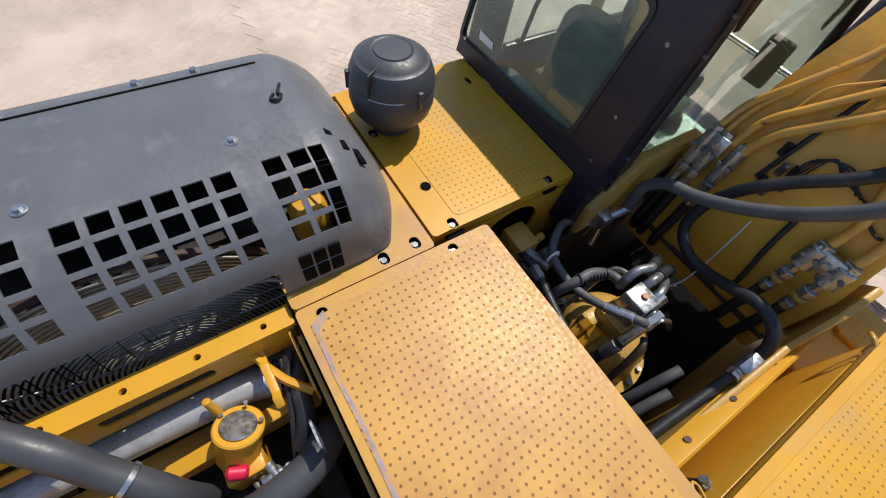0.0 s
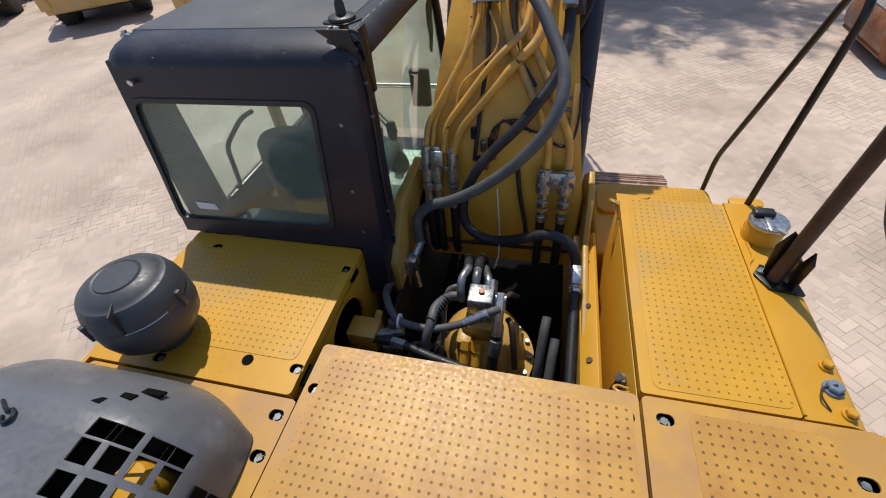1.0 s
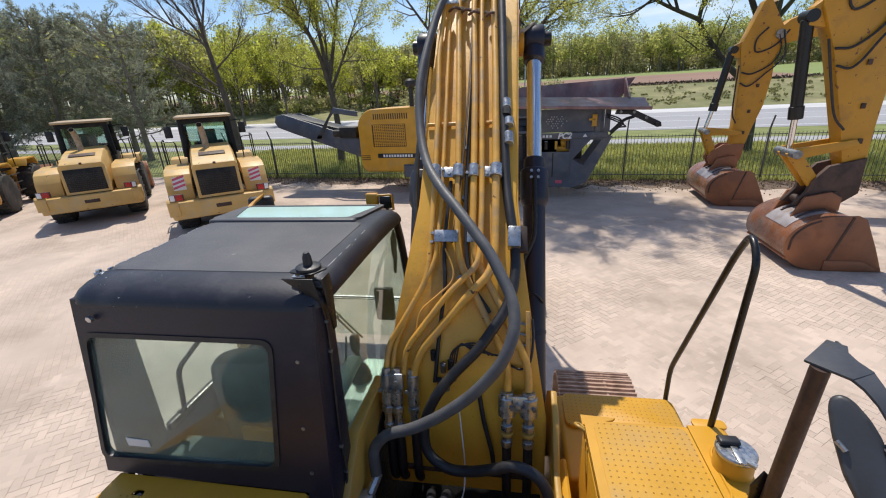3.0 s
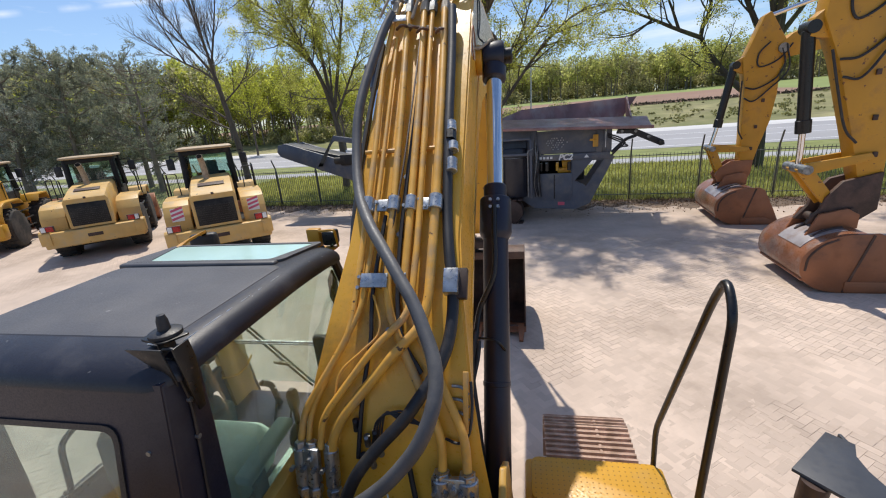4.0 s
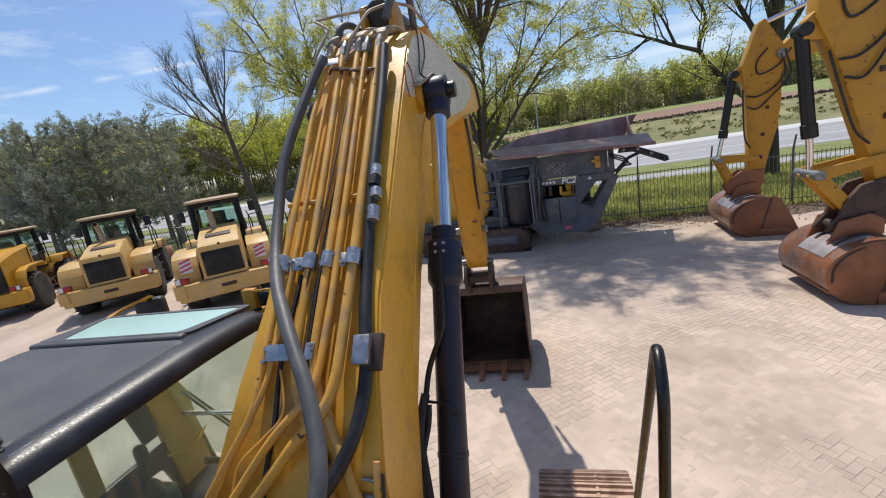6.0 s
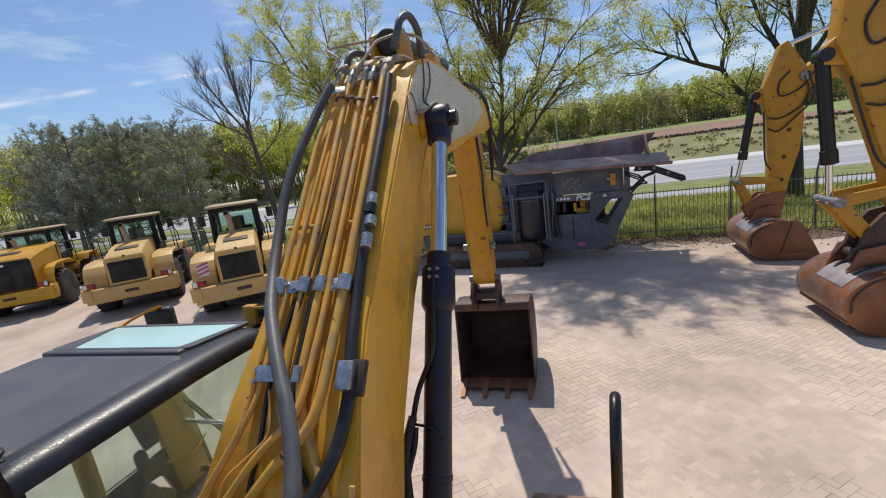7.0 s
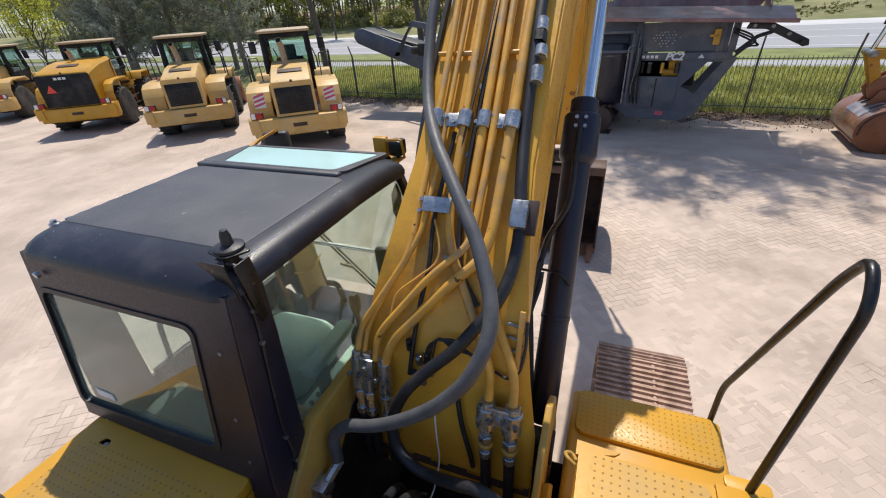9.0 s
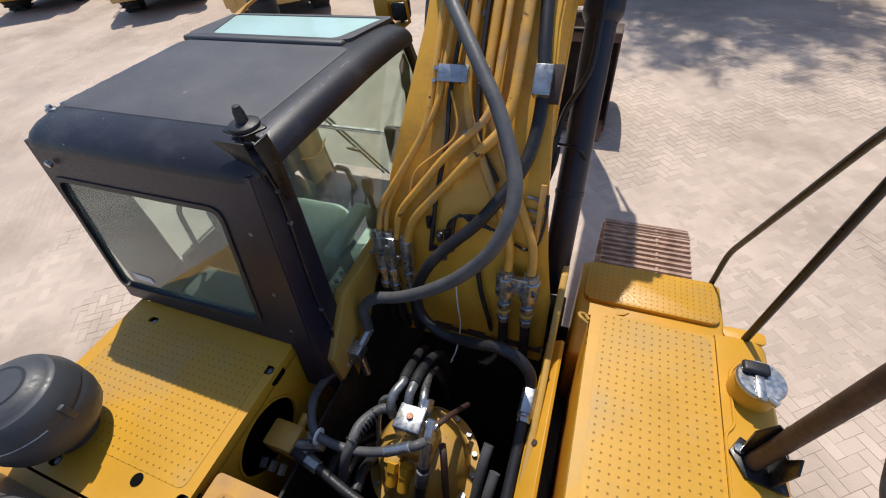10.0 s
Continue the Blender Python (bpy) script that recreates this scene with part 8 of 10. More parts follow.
# steps, boxes and pipes around the tank; shoes of the near track
for k, (x, z, w, h) in enumerate(((-0.70, 1.55, 0.22, 0.34), (-0.66, 2.05, 0.18, 0.28), (-0.72, 2.55, 0.2, 0.3))):
    cp("control_box", bx(x - w / 2, x + w / 2, CY0 - 0.16, CY0 + 0.10, z, z + h, 0.02), BLACK_STEEL if k == 1 else CRUSHER_GREY)
for k in range(4):
    cp("step_plate", bx(-0.95, -0.50, CY0 - 0.34, CY0 - 0.12, 1.28 + 0.30 * k, 1.31 + 0.30 * k, 0.006), CRUSHER_GREY)
for k in range(5):
    cp("hydraulic_pipe", pipe([(0.93 + 0.035 * k, CY0 - 0.05, 2.9 - 0.1 * k), (0.93 + 0.035 * k, CY0 - 0.12, 2.4), (0.90 + 0.05 * k, CY0 - 0.14, 1.5), (0.95 + 0.05 * k, CY0 - 0.10, 0.9)], 0.014, 0.08, 6), CAST if k % 2 else BLACK_STEEL)
# black sheet placed for the shade of the bay behind the opening
cp("dark_bay", bx(1.03, 2.14, CY0 + 0.55, CY0 + 0.58, 1.63, 2.13, 0), HOLE_SHADE, "black sheet standing for the shaded engine bay behind the frame")
cp("red_mark", bx(1.72, 1.95, CY0 - 0.012, CY0 - 0.004, 0.56, 0.68, 0.004), MAGENTA)
for k in range(21):
    a = -3.62 + 0.20 * k
    for z in (0.015, 0.855):
        cp("track_shoe", bx(a, a + 0.15, 14.42, 14.88, z, z + 0.035, 0.006), RUST_DARK)
for k in range(7):
    cp("track_roller", cyl((-3.1 + 0.48 * k, 14.40, 0.24), (-3.1 + 0.48 * k, 14.52, 0.24), 0.13, n=16, b=0.01), RUST_DARK)
# hopper of worn plates
def tipped(bm):
    """The hopper stands askew: it rises away from its free end."""
    for v in bm.verts:
        v.co.z += (4.5 - v.co.x) * 0.045
    return bm


flap = tipped(prism([(CY0 - 0.55, 3.12), (CY0 - 0.52, 3.08), (CY0 + 0.95, 3.34), (CY0 + 0.92, 3.39)], "x", -0.90, 4.55))
for v in flap.verts:
    if v.co.x < 0 and v.co.y < CY0:
        v.co.x += 0.75
cp("hopper_front", flap, HOPPER_RED, "worn dark red folding hopper flap")
cp("hopper_edge", tipped(bx(-0.15, 4.60, CY0 - 0.60, CY0 - 0.52, 3.06, 3.16, 0.015)), HOPPER_RED)
back_plate = [(-1.3, 3.46), (3.9, 3.32), (4.4, 4.14), (0.1, 3.98)]
cp("hopper_back", moved(prism([(x, z - 3.4) for x, z in back_plate], "y", -0.03, 0.03, 0.01), pose(0, CY1 + 0.2, 3.4, -28, 0, 0)), HOPPER_RED, "tall worn hopper back plate")
cp("hopper_end", tipped(prism([(CY0 + 0.7, 3.40), (CY1 + 0.2, 3.32), (CY1 + 0.65, 4.08), (CY1 + 0.3, 4.04)], "x", 4.02, 4.08, 0.01)), HOPPER_RED)
cp("hopper_floor", tipped(bx(-0.5, 4.0, CY0 + 0.6, CY1 + 0.2, 3.2, 3.3, 0)), HOPPER_RED)
arm = cp("tail_arm", prism([(3.55, 2.94), (3.60, 3.08), (4.05, 3.10), (4.95, 2.66), (4.98, 2.52), (4.85, 2.50), (3.98, 2.92)], "y", CY0 - 0.30, CY0 - 0.08, 0.02), RUBBER, "dark folded support arm")
cp("arm_roller", cyl((4.84, CY0 - 0.42, 2.58), (4.84, CY0 + 0.04, 2.58), 0.07, n=14, b=0.01), DARK_STEEL, parent=arm)
for x, z in ((3.72, 3.01), (4.12, 2.99), (4.5, 2.80)):
    cp("pin", cyl((x, CY0 - 0.34, z), (x, CY0 - 0.04, z), 0.045, n=12), CAST, parent=arm)
for k in range(3):
    cp("tail_hose", hose([(3.3, CY0 - 0.05, 2.95 - 0.05 * k), (3.75 + 0.08 * k, CY0 - 0.15, 2.75 - 0.1 * k), (3.6 + 0.05 * k, CY0 - 0.15, 2.5), (3.45, CY0 - 0.1, 2.25)], 0.025, 6), RUBBER)
cp("tail_link", pipe([(3.45, CY0 - 0.1, 2.35), (3.85, CY0 - 0.15, 2.75), (4.15, CY0 - 0.2, 2.85), (4.2, CY0 - 0.2, 2.95)], 0.05, 0.1, 8), RUBBER)
# engine housing, rounded, with louvres and mesh
cp("engine_housing", prism(round_loop([(-6.20, 1.10), (-6.20, 3.0), (-5.75, 3.42), (-1.6, 3.50), (-0.86, 3.0), (-0.84, 1.6), (-1.3, 0.95), (-6.0, 0.92)], 0.55, 6), "y", CY0 + 0.15, CY1 - 0.1, 0.08, 3), YELLOW, "bright yellow rounded engine housing")
for k in range(16):
    cp("louvre", bx(-5.45 + 0.095 * k, -5.41 + 0.095 * k, CY0 + 0.14, CY0 + 0.152, 3.02, 3.24, 0), BLACK_STEEL, parent=None)
cp("mesh_panel", bx(-5.55, -4.10, CY0 + 0.135, CY0 + 0.149, 1.95, 2.83, 0.02), BLACK_STEEL, "dark mesh panel")
for k in range(14):
    cp("mesh_strip", bx(-5.5, -4.15, CY0 + 0.125, CY0 + 0.134, 2.01 + 0.06 * k, 2.035 + 0.06 * k, 0), YELLOW)
for k in range(16):
    cp("mesh_strip", bx(-5.47 + 0.088 * k, -5.44 + 0.088 * k, CY0 + 0.118, CY0 + 0.1245, 1.97, 2.81, 0), YELLOW)
for k in range(3):
    cp("small_louvre", bx(-6.15, -5.75, CY0 + 0.14, CY0 + 0.152, 1.42 + 0.08 * k, 1.45 + 0.08 * k, 0.004), BLACK_STEEL)
name_strip = cp("name_strip", bx(-5.4, -3.7, CY0 + 0.135, CY0 + 0.149, 1.50, 1.68, 0.005), BLACK_STEEL)
for k in range(11):
    cp("name_bar", bx(-5.15 + 0.12 * k, -5.07 + 0.12 * k, CY0 + 0.126, CY0 + 0.134, 1.54, 1.64, 0), WHITE, parent=None)
cp("exhaust", join(cyl((-4.0, CY0 + 0.8, 3.4), (-4.0, CY0 + 0.8, 4.2), 0.09, n=16), lathe([(0.001, 0.0), (0.18, 0.02), (0.22, 0.12), (0.2, 0.25), (0.12, 0.32), (0.001, 0.33)], (-4.0, CY0 + 0.8, 4.15), 20)), RUBBER, "black pre-cleaner on the housing")
# conveyor
cp("conveyor", prism([(-10.45, 3.02), (-10.35, 3.30), (-9.9, 3.34), (-6.2, 2.2), (-5.9, 1.55), (-6.4, 1.50), (-9.6, 2.55), (-10.3, 2.80)], "y", CY0 + 0.5, CY0 + 0.62, 0.02), CRUSHER_GREY, "grey discharge conveyor")
cp("conveyor_far", prism([(-10.45, 3.02), (-10.35, 3.30), (-9.9, 3.34), (-6.2, 2.2), (-5.9, 1.55), (-6.4, 1.50), (-9.6, 2.55), (-10.3, 2.80)], "y", CY0 + 1.6, CY0 + 1.72, 0.02), CRUSHER_GREY)
cp("belt", prism([(-10.3, 3.20), (-10.2, 3.36), (-6.2, 2.42), (-6.2, 2.25)], "y", CY0 + 0.66, CY0 + 1.56, 0.02), RUBBER, "black rubber belt")
cp("belt_drum", cyl((-10.2, CY0 + 0.6, 3.1), (-10.2, CY0 + 1.6, 3.1), 0.16, n=20), CAST)
cp("conveyor_strut", prism([(-8.35, 2.32), (-8.15, 2.32), (-7.40, 3.55), (-6.3, 3.35), (-6.3, 3.15), (-7.42, 3.32), (-7.55, 3.2)], "y", CY0 + 0.42, CY0 + 0.495, 0.015), CRUSHER_GREY)
cp("conveyor_motor", join(bx(-7.2, -6.4, CY0 + 0.35, CY0 + 0.9, 2.3, 2.75, 0.05), cyl((-7.5, CY0 + 0.5, 2.5), (-7.1, CY0 + 0.5, 2.5), 0.15, n=14)), DARK_STEEL)

cr_.matrix_world = Matrix.Translation((2, 15, 0)) @ Matrix.Rotation(radians(-8), 4, "Z") @ Matrix.Translation((-2, -15, 0)) @ Matrix.Translation((0, 16, 0))

# ---- two parked excavators, bucket side toward the yard ----
def parked_excavator(px, py, k, label, wide=1.0, tilt=0.0, shift=(0.0, 0.0), turn=0.0):
    """Boom, stick, link and bucket reach toward lower x; the house stands well back. k scales, tilt turns the stick."""
    E = thing("parked_excavator", label, "excavator", (px, py, 0), turn, group="parked excavators")
    ca, sa = math.cos(radians(tilt)), math.sin(radians(tilt))

    def up(x, z):
        return 0.6 + ca * (x - 0.6) - sa * (z - 1.7) + shift[0], 1.7 + sa * (x - 0.6) + ca * (z - 1.7) + shift[1]

    P = lambda *pts: [(x * k, z * k) for x, z in pts]
    U = lambda *pts: P(*[up(*p) for p in pts])
    V = lambda x, y, z: (up(x, z)[0] * k, y, up(x, z)[1] * k)
    bx_, bz_ = (a - b for a, b in zip(up(1.42, 5.0), (1.42, 5.0)))
    M = lambda *pts: P(*[(x + bx_, z + bz_) for x, z in pts])
    w = 0.19 * k
    part("stick", prism(U((0.68, 1.70), (1.04, 1.68), (1.16, 2.25), (1.36, 3.0), (1.44, 3.8), (1.42, 4.4), (1.62, 4.8), (1.46, 5.25), (1.02, 6.0), (0.86, 5.9), (0.46, 4.75), (0.58, 4.0), (0.66, 2.5)), "y", -w, w, 0.02), OLD_YELLOW, E, "oil-streaked yellow stick")
    part("boom", prism(M((1.32, 5.10), (1.6, 5.36), (3.4, 6.05), (5.2, 5.6), (8.6, 2.3), (8.4, 1.7), (8.0, 1.75), (4.8, 4.75), (3.3, 5.0), (1.45, 4.72)), "y", -w * 1.1, w * 1.1, 0.02), OLD_YELLOW, E, "yellow boom")
    c = part("bucket_cylinder", join(cyl(V(0.30, 0, 4.62), V(0.05, 0, 3.0), 0.105 * k, n=20, b=0.01), cyl(V(0.07, 0, 3.12), V(0.035, 0, 2.88), 0.125 * k, n=20, b=0.01)), BLACK_STEEL, E, "black bucket cylinder")
    part("rod", cyl(V(0.05, 0, 3.0), V(-0.10, 0, 2.28), 0.055 * k, n=18), CHROME, c)
    part("cylinder_eye", cyl(V(0.32, -w * 0.8, 4.66), V(0.32, w * 0.8, 4.66), 0.11 * k, n=16), BLACK_STEEL, c)
    part("stick_ear", prism(U((0.26, 4.52), (0.62, 4.35), (0.66, 4.95), (0.36, 4.80)), "y", -w * 0.6, w * 0.6, 0.01), OLD_YELLOW, E)
    for s in (-1, 1):
        part("link", prism(U((-0.20, 2.20), (-0.10, 2.36), (0.88, 2.26), (0.92, 2.16), (0.80, 2.12), (-0.12, 2.14)), "y", s * w * 1.25 - 0.03, s * w * 1.25 + 0.03, 0.008), OLD_YELLOW, E, "tipping link")
        part("link_arm", prism(U((-0.22, 2.28), (-0.02, 2.34), (0.34, 1.50), (0.14, 1.44)), "y", s * w * 0.8 - 0.05, s * w * 0.8 + 0.05, 0.008), OLD_YELLOW, E)
    part("link_pin", cyl(V(-0.12, -w * 2.0, 2.26), V(-0.12, w * 2.0, 2.26), 0.085 * k, n=18, b=0.01), CAST, E)
    ears = U((0.05, 1.42), (0.15, 1.62), (0.45, 1.85), (1.05, 1.85)) + P((1.02 + shift[0], 1.45), (0.92, 1.20), (0.45, 1.16), (0.15, 1.20))
    part("coupler", join(prism(ears, "y", -w * 1.3, -w * 0.8, 0.01), prism(ears, "y", w * 0.8, w * 1.3, 0.01), cyl((0.35 * k, -w * 1.7, 1.28 * k), (0.35 * k, w * 1.7, 1.28 * k), 0.08 * k, n=14), cyl((0.82 * k, -w * 1.7, 1.42 * k), (0.82 * k, w * 1.7, 1.42 * k), 0.08 * k, n=14)), RUST_DARK if k > 1.02 else RUST, E, "rusty quick coupler")
    curve = smooth_path([Vector((x * k, z * k, 0)) for x, z in ((1.62, 0.03), (1.1, 0.01), (0.48, 0.02), (0.10, 0.14), (-0.10, 0.42), (-0.07, 0.76), (0.16, 1.00), (0.48, 1.12), (0.84, 1.14))], 4)
    outer = [(p.x, p.y) for p in curve]
    mid = Vector((0.75 * k, 0.55 * k))
    inner = [tuple(Vector(p) + (mid - Vector(p)).normalized() * 0.03) for p in outer]
    bk = part("bucket", prism(outer + inner[::-1], "y", -wide, wide), SMOOTH_RUST, E, "rusty worn bucket back", sharp=60)
    for s in (-1, 1):
        part("cheek", prism(outer + [(1.0 * k, 1.15 * k), (1.14 * k, 1.08 * k), (1.42 * k, 0.50 * k)], "y", s * wide - 0.02, s * wide + 0.02, 0.006), RUST, bk, "rusty side cheek")
        part("cheek_weld", prism([(0.60 * k, 0.03 * k), (0.64 * k, 0.03 * k), (0.94 * k, 1.12 * k), (0.90 * k, 1.13 * k)], "y", *sorted((s * (wide + 0.021), s * (wide + 0.032)))), RUST_DARK, bk)
        part("cheek_plate", prism([(0.62 * k, 0.05 * k), (1.58 * k, 0.045 * k), (1.25 * k, 0.24 * k), (0.62 * k, 0.24 * k)], "y", *sorted((s * (wide + 0.021), s * (wide + 0.04))), 0.004), RUST, bk)
        part("cheek_rim", hose([(0.40 * k, s * (wide + 0.02), 1.05 * k), (0.18 * k, s * (wide + 0.02), 0.94 * k), (0.0, s * (wide + 0.02), 0.72 * k), (-0.03 * k, s * (wide + 0.02), 0.45 * k)], 0.022, 6), RUST_DARK, bk)
    lift = [tuple(Vector(p) + (Vector(p) - mid).normalized() * 0.014) for p in outer[21:31]]
    part("wear_plate", prism(lift + outer[21:31][::-1], "y", -wide * 0.72, wide * 0.30), WORN_GREY, bk, "pale worn steel plate", sharp=60)
    part("wear_edge", hose([(outer[14][0] - 0.01, -wide, outer[14][1]), (outer[14][0] - 0.01, wide, outer[14][1])], 0.03, 6), RUST, bk)
    part("wear_strip", hose([(outer[24][0] - 0.01, -wide * 0.6, outer[24][1] + 0.01), (outer[27][0], -wide * 0.55, outer[27][1] + 0.02), (outer[30][0], -wide * 0.5, outer[30][1] + 0.02)], 0.03, 6), RUST_DARK, bk)
    part("wear_strip", hose([(outer[24][0] - 0.01, wide * 0.1, outer[24][1] + 0.01), (outer[27][0], wide * 0.1, outer[27][1] + 0.02), (outer[30][0], wide * 0.1, outer[30][1] + 0.02)], 0.03, 6), RUST_DARK, bk)
    for s in (-1, 1):
        part("lug", prism(P((0.10, 0.93), (0.50, 1.10), (0.92, 1.12), (0.92, 1.38), (0.72, 1.50), (0.30, 1.40)), "y", s * w * 1.7 - 0.03, s * w * 1.7 + 0.03, 0.006), RUST, bk)
    for j, pts in enumerate((((1.2, 5.2), (0.95, 4.9), (1.0, 4.55), (1.45, 4.7), (1.75, 5.1)), ((1.5, 5.0), (1.62, 4.6), (1.45, 4.2), (1.0, 3.95), (0.7, 4.0)), ((0.6, 4.2), (0.62, 3.4), (0.66, 2.8), (0.8, 2.5)), ((1.6, 5.1), (1.72, 4.4), (1.3, 3.9), (0.95, 3.6), (0.7, 3.7)))):
        part("stick_hose", hose([V(x - 0.12, -w - 0.03 - 0.012 * j, z) for x, z in pts], 0.022 * k, 8), RUBBER, E)
    part("stick_cylinder", cyl(V(0.98, 0, 5.88), (*M((2.3, 6.25))[0][:1], 0, M((2.3, 6.25))[0][1]), 0.06 * k, n=16), CHROME, E)
    part("stick_cylinder_body", cyl((M((2.25, 6.23))[0][0], 0, M((2.25, 6.23))[0][1]), (M((4.6, 6.5))[0][0], 0, M((4.6, 6.5))[0][1]), 0.11 * k, n=18), BLACK_STEEL, E)
    part("pin_boss", cyl(V(1.42, -w * 1.3, 5.0), V(1.42, w * 1.3, 5.0), 0.13 * k, n=20), CAST, E)
    for x, z in ((1.0, 2.85), (0.95, 2.2), (1.1, 3.6)):
        part("side_lug", bx(V(x, 0, z)[0] - 0.04, V(x, 0, z)[0] + 0.04, -w - 0.04, -w, V(x, 0, z)[2] - 0.05, V(x, 0, z)[2] + 0.05, 0.01), RUST_DARK, E)
    # house and tracks well back
    part("house", join(bx(8.0 * k, 11.4 * k, -1.4, 1.4, 1.1, 2.5, 0.08, 3), bx(8.3 * k, 9.6 * k, -1.4, -0.5, 2.5, 3.2, 0.1, 3)), OLD_YELLOW, E)
    for s in (-1, 1):
        part("crawler", prism(rounded(7.4 * k, 12.0 * k, 0.02, 0.95, 0.45, 6), "y", s * 1.2 - 0.35, s * 1.2 + 0.35, 0.03), RUST_DARK, E)
    return E


parked_excavator(6.53, 14.85, 1.0, "oil-streaked yellow excavator with a rusty bucket set down by the fence", 1.12, turn=-6)
parked_excavator(5.95, 9.43, 1.05, "large yellow excavator with a wide rusty bucket resting on the paving", 0.84, 14.5, (0.21, 0.18), turn=-3)

# ---- trees ----
def bow(rng, a, b, n=5, sag=0.25, wobble=0.06):
    """A limb from a to b that leaves steeply and bends outward, a little crooked."""
    a, b = Vector(a), Vector(b)
    length = (b - a).length
    out = []
    for k in range(n + 1):
        s = k / n
        p = a.lerp(b, s)
        p += Vector((0, 0, 1)) * (4 * s * (1 - s) * sag * length * 0.5)
        if 0 < k < n:
            p += Vector(rng.normal(0, wobble * length * 0.5, 3))
        out.append(p)
    return out


def branch(rng, pts, r0, r1, level, spec, runs, tips):
    """Add a limb and, along it, ever finer ones; the finest carry the leaves."""
    runs.append((pts, r0, r1))
    if level >= len(spec):
        tips.extend(pts[1:])
        return
    per_m, length, start, open_, rise_, crook = spec[level]
    total = sum((q - p).length for p, q in zip(pts, pts[1:]))
    count = max(2, int(total * per_m + rng.uniform(0, 1)))
    for k in range(count):
        s = start + (1 - start) * (k + rng.uniform(0.2, 1.0)) / count
        s = min(s, 0.999) * (len(pts) - 1)
        i = int(s)
        p = pts[i].lerp(pts[i + 1], s - i)
        t = (pts[i + 1] - pts[i]).normalized()
        u, v, _ = basis(t)
        a = rng.uniform(0, 6.283)
        d = (t + (u * math.cos(a) + v * math.sin(a)) * open_ * rng.uniform(0.6, 1.3) + Vector((0, 0, rise_))).normalized()
        l = length * rng.uniform(0.55, 1.25) * (1.15 - 0.45 * s / (len(pts) - 1))
        steps = 3 if level else 4
        q = [p]
        for j in range(steps):
            d = (d + Vector(rng.normal(0, crook, 3)) + Vector((0, 0, rise_ * 0.25))).normalized()
            q.append(q[-1] + d * l / steps)
        r = min((r0 + (r1 - r0) * s / (len(pts) - 1)) * 0.6, l * 0.022)
        branch(rng, q, max(r, 0.006), max(r * 0.4, 0.004), level + 1, spec, runs, tips)


def limbs_mesh(name, runs, mat, parent, sides=6):
    vs, fs = [], []
    for pts, a, b in runs:
        n = len(pts)
        k = sides if a > 0.04 else 4 if a > 0.02 else 3
        first = len(vs)
        for i, p in enumerate(pts):
            d = (pts[min(i + 1, n - 1)] - pts[max(i - 1, 0)]).normalized()
            u, v, _ = basis(d)
            r = a + (b - a) * i / (n - 1)
            vs += [tuple(p + (u * math.cos(6.28318 * j / k) + v * math.sin(6.28318 * j / k)) * r) for j in range(k)]
        fs += [(first + i * k + j, first + i * k + (j + 1) % k, first + (i + 1) * k + (j + 1) % k, first + (i + 1) * k + j) for i in range(n - 1) for j in range(k)]
    me = bpy.data.meshes.new(name)
    me.from_pydata(vs, [], fs)
    me.polygons.foreach_set("use_smooth", [True] * len(me.polygons))
    me.materials.append(mat)
    ob = new(name, me)
    ob.parent = parent
    return ob


def leaf_quads(rng, tips, per, scatter, size, wide=0.55):
    t = np.repeat(np.array([tuple(p) for p in tips]), per, 0)
    t = t + rng.normal(0, scatter, t.shape)
    n = len(t)
    a = rng.normal(0, 1, (n, 3))
    a /= np.linalg.norm(a, axis=1)[:, None]
    b = np.cross(a, rng.normal(0, 1, (n, 3)))
    b /= np.linalg.norm(b, axis=1)[:, None]
    s = size * rng.uniform(0.6, 1.4, (n, 1))
    return np.stack([t - a * s, t - b * s * wide, t + a * s, t + b * s * wide], 1).reshape(-1, 3)


# branches a metre, their length, where they begin, how far they open, how they turn up, how crooked
LEAFY = ((1.8, 2.3, 0.22, 0.9, 0.10, 0.16), (2.2, 1.05, 0.2, 0.9, 0.06, 0.2), (3.2, 0.45, 0.2, 0.9, 0.0, 0.25))
UPRIGHT = ((2.6, 1.7, 0.2, 0.6, 0.22, 0.09), (4.6, 0.85, 0.12, 0.55, 0.20, 0.10), (6.0, 0.45, 0.15, 0.55, 0.16, 0.12))


def tree(seed, at, label, stem, limbs, leaf, r0, spec=LEAFY, per=9, scatter=0.10, size=0.045, share=1.0, bark=None):
    """A stem path, limbs as paths of their own, and the finer branches that grow from them."""
    rng = np.random.default_rng(seed)
    T = thing("tree", label, "tree", at, 0)
    runs, tips = [], []
    stem = [Vector(p) for p in stem]
    runs.append((smooth_path(stem, 4), r0, r0 * 0.55))
    for r, pts in limbs:
        pts = smooth_path([Vector(p) for p in pts], 3) if len(pts) > 2 else bow(rng, *pts)
        branch(rng, pts, r, 0.018, 0, spec, runs, tips)
    limbs_mesh("trunk", runs, bark or BARK, T)
    if per:
        tips = [p for p in tips if rng.uniform() < share]
        quads_mesh("crown", leaf_quads(rng, tips, per, scatter, size), leaf, T)
    return T


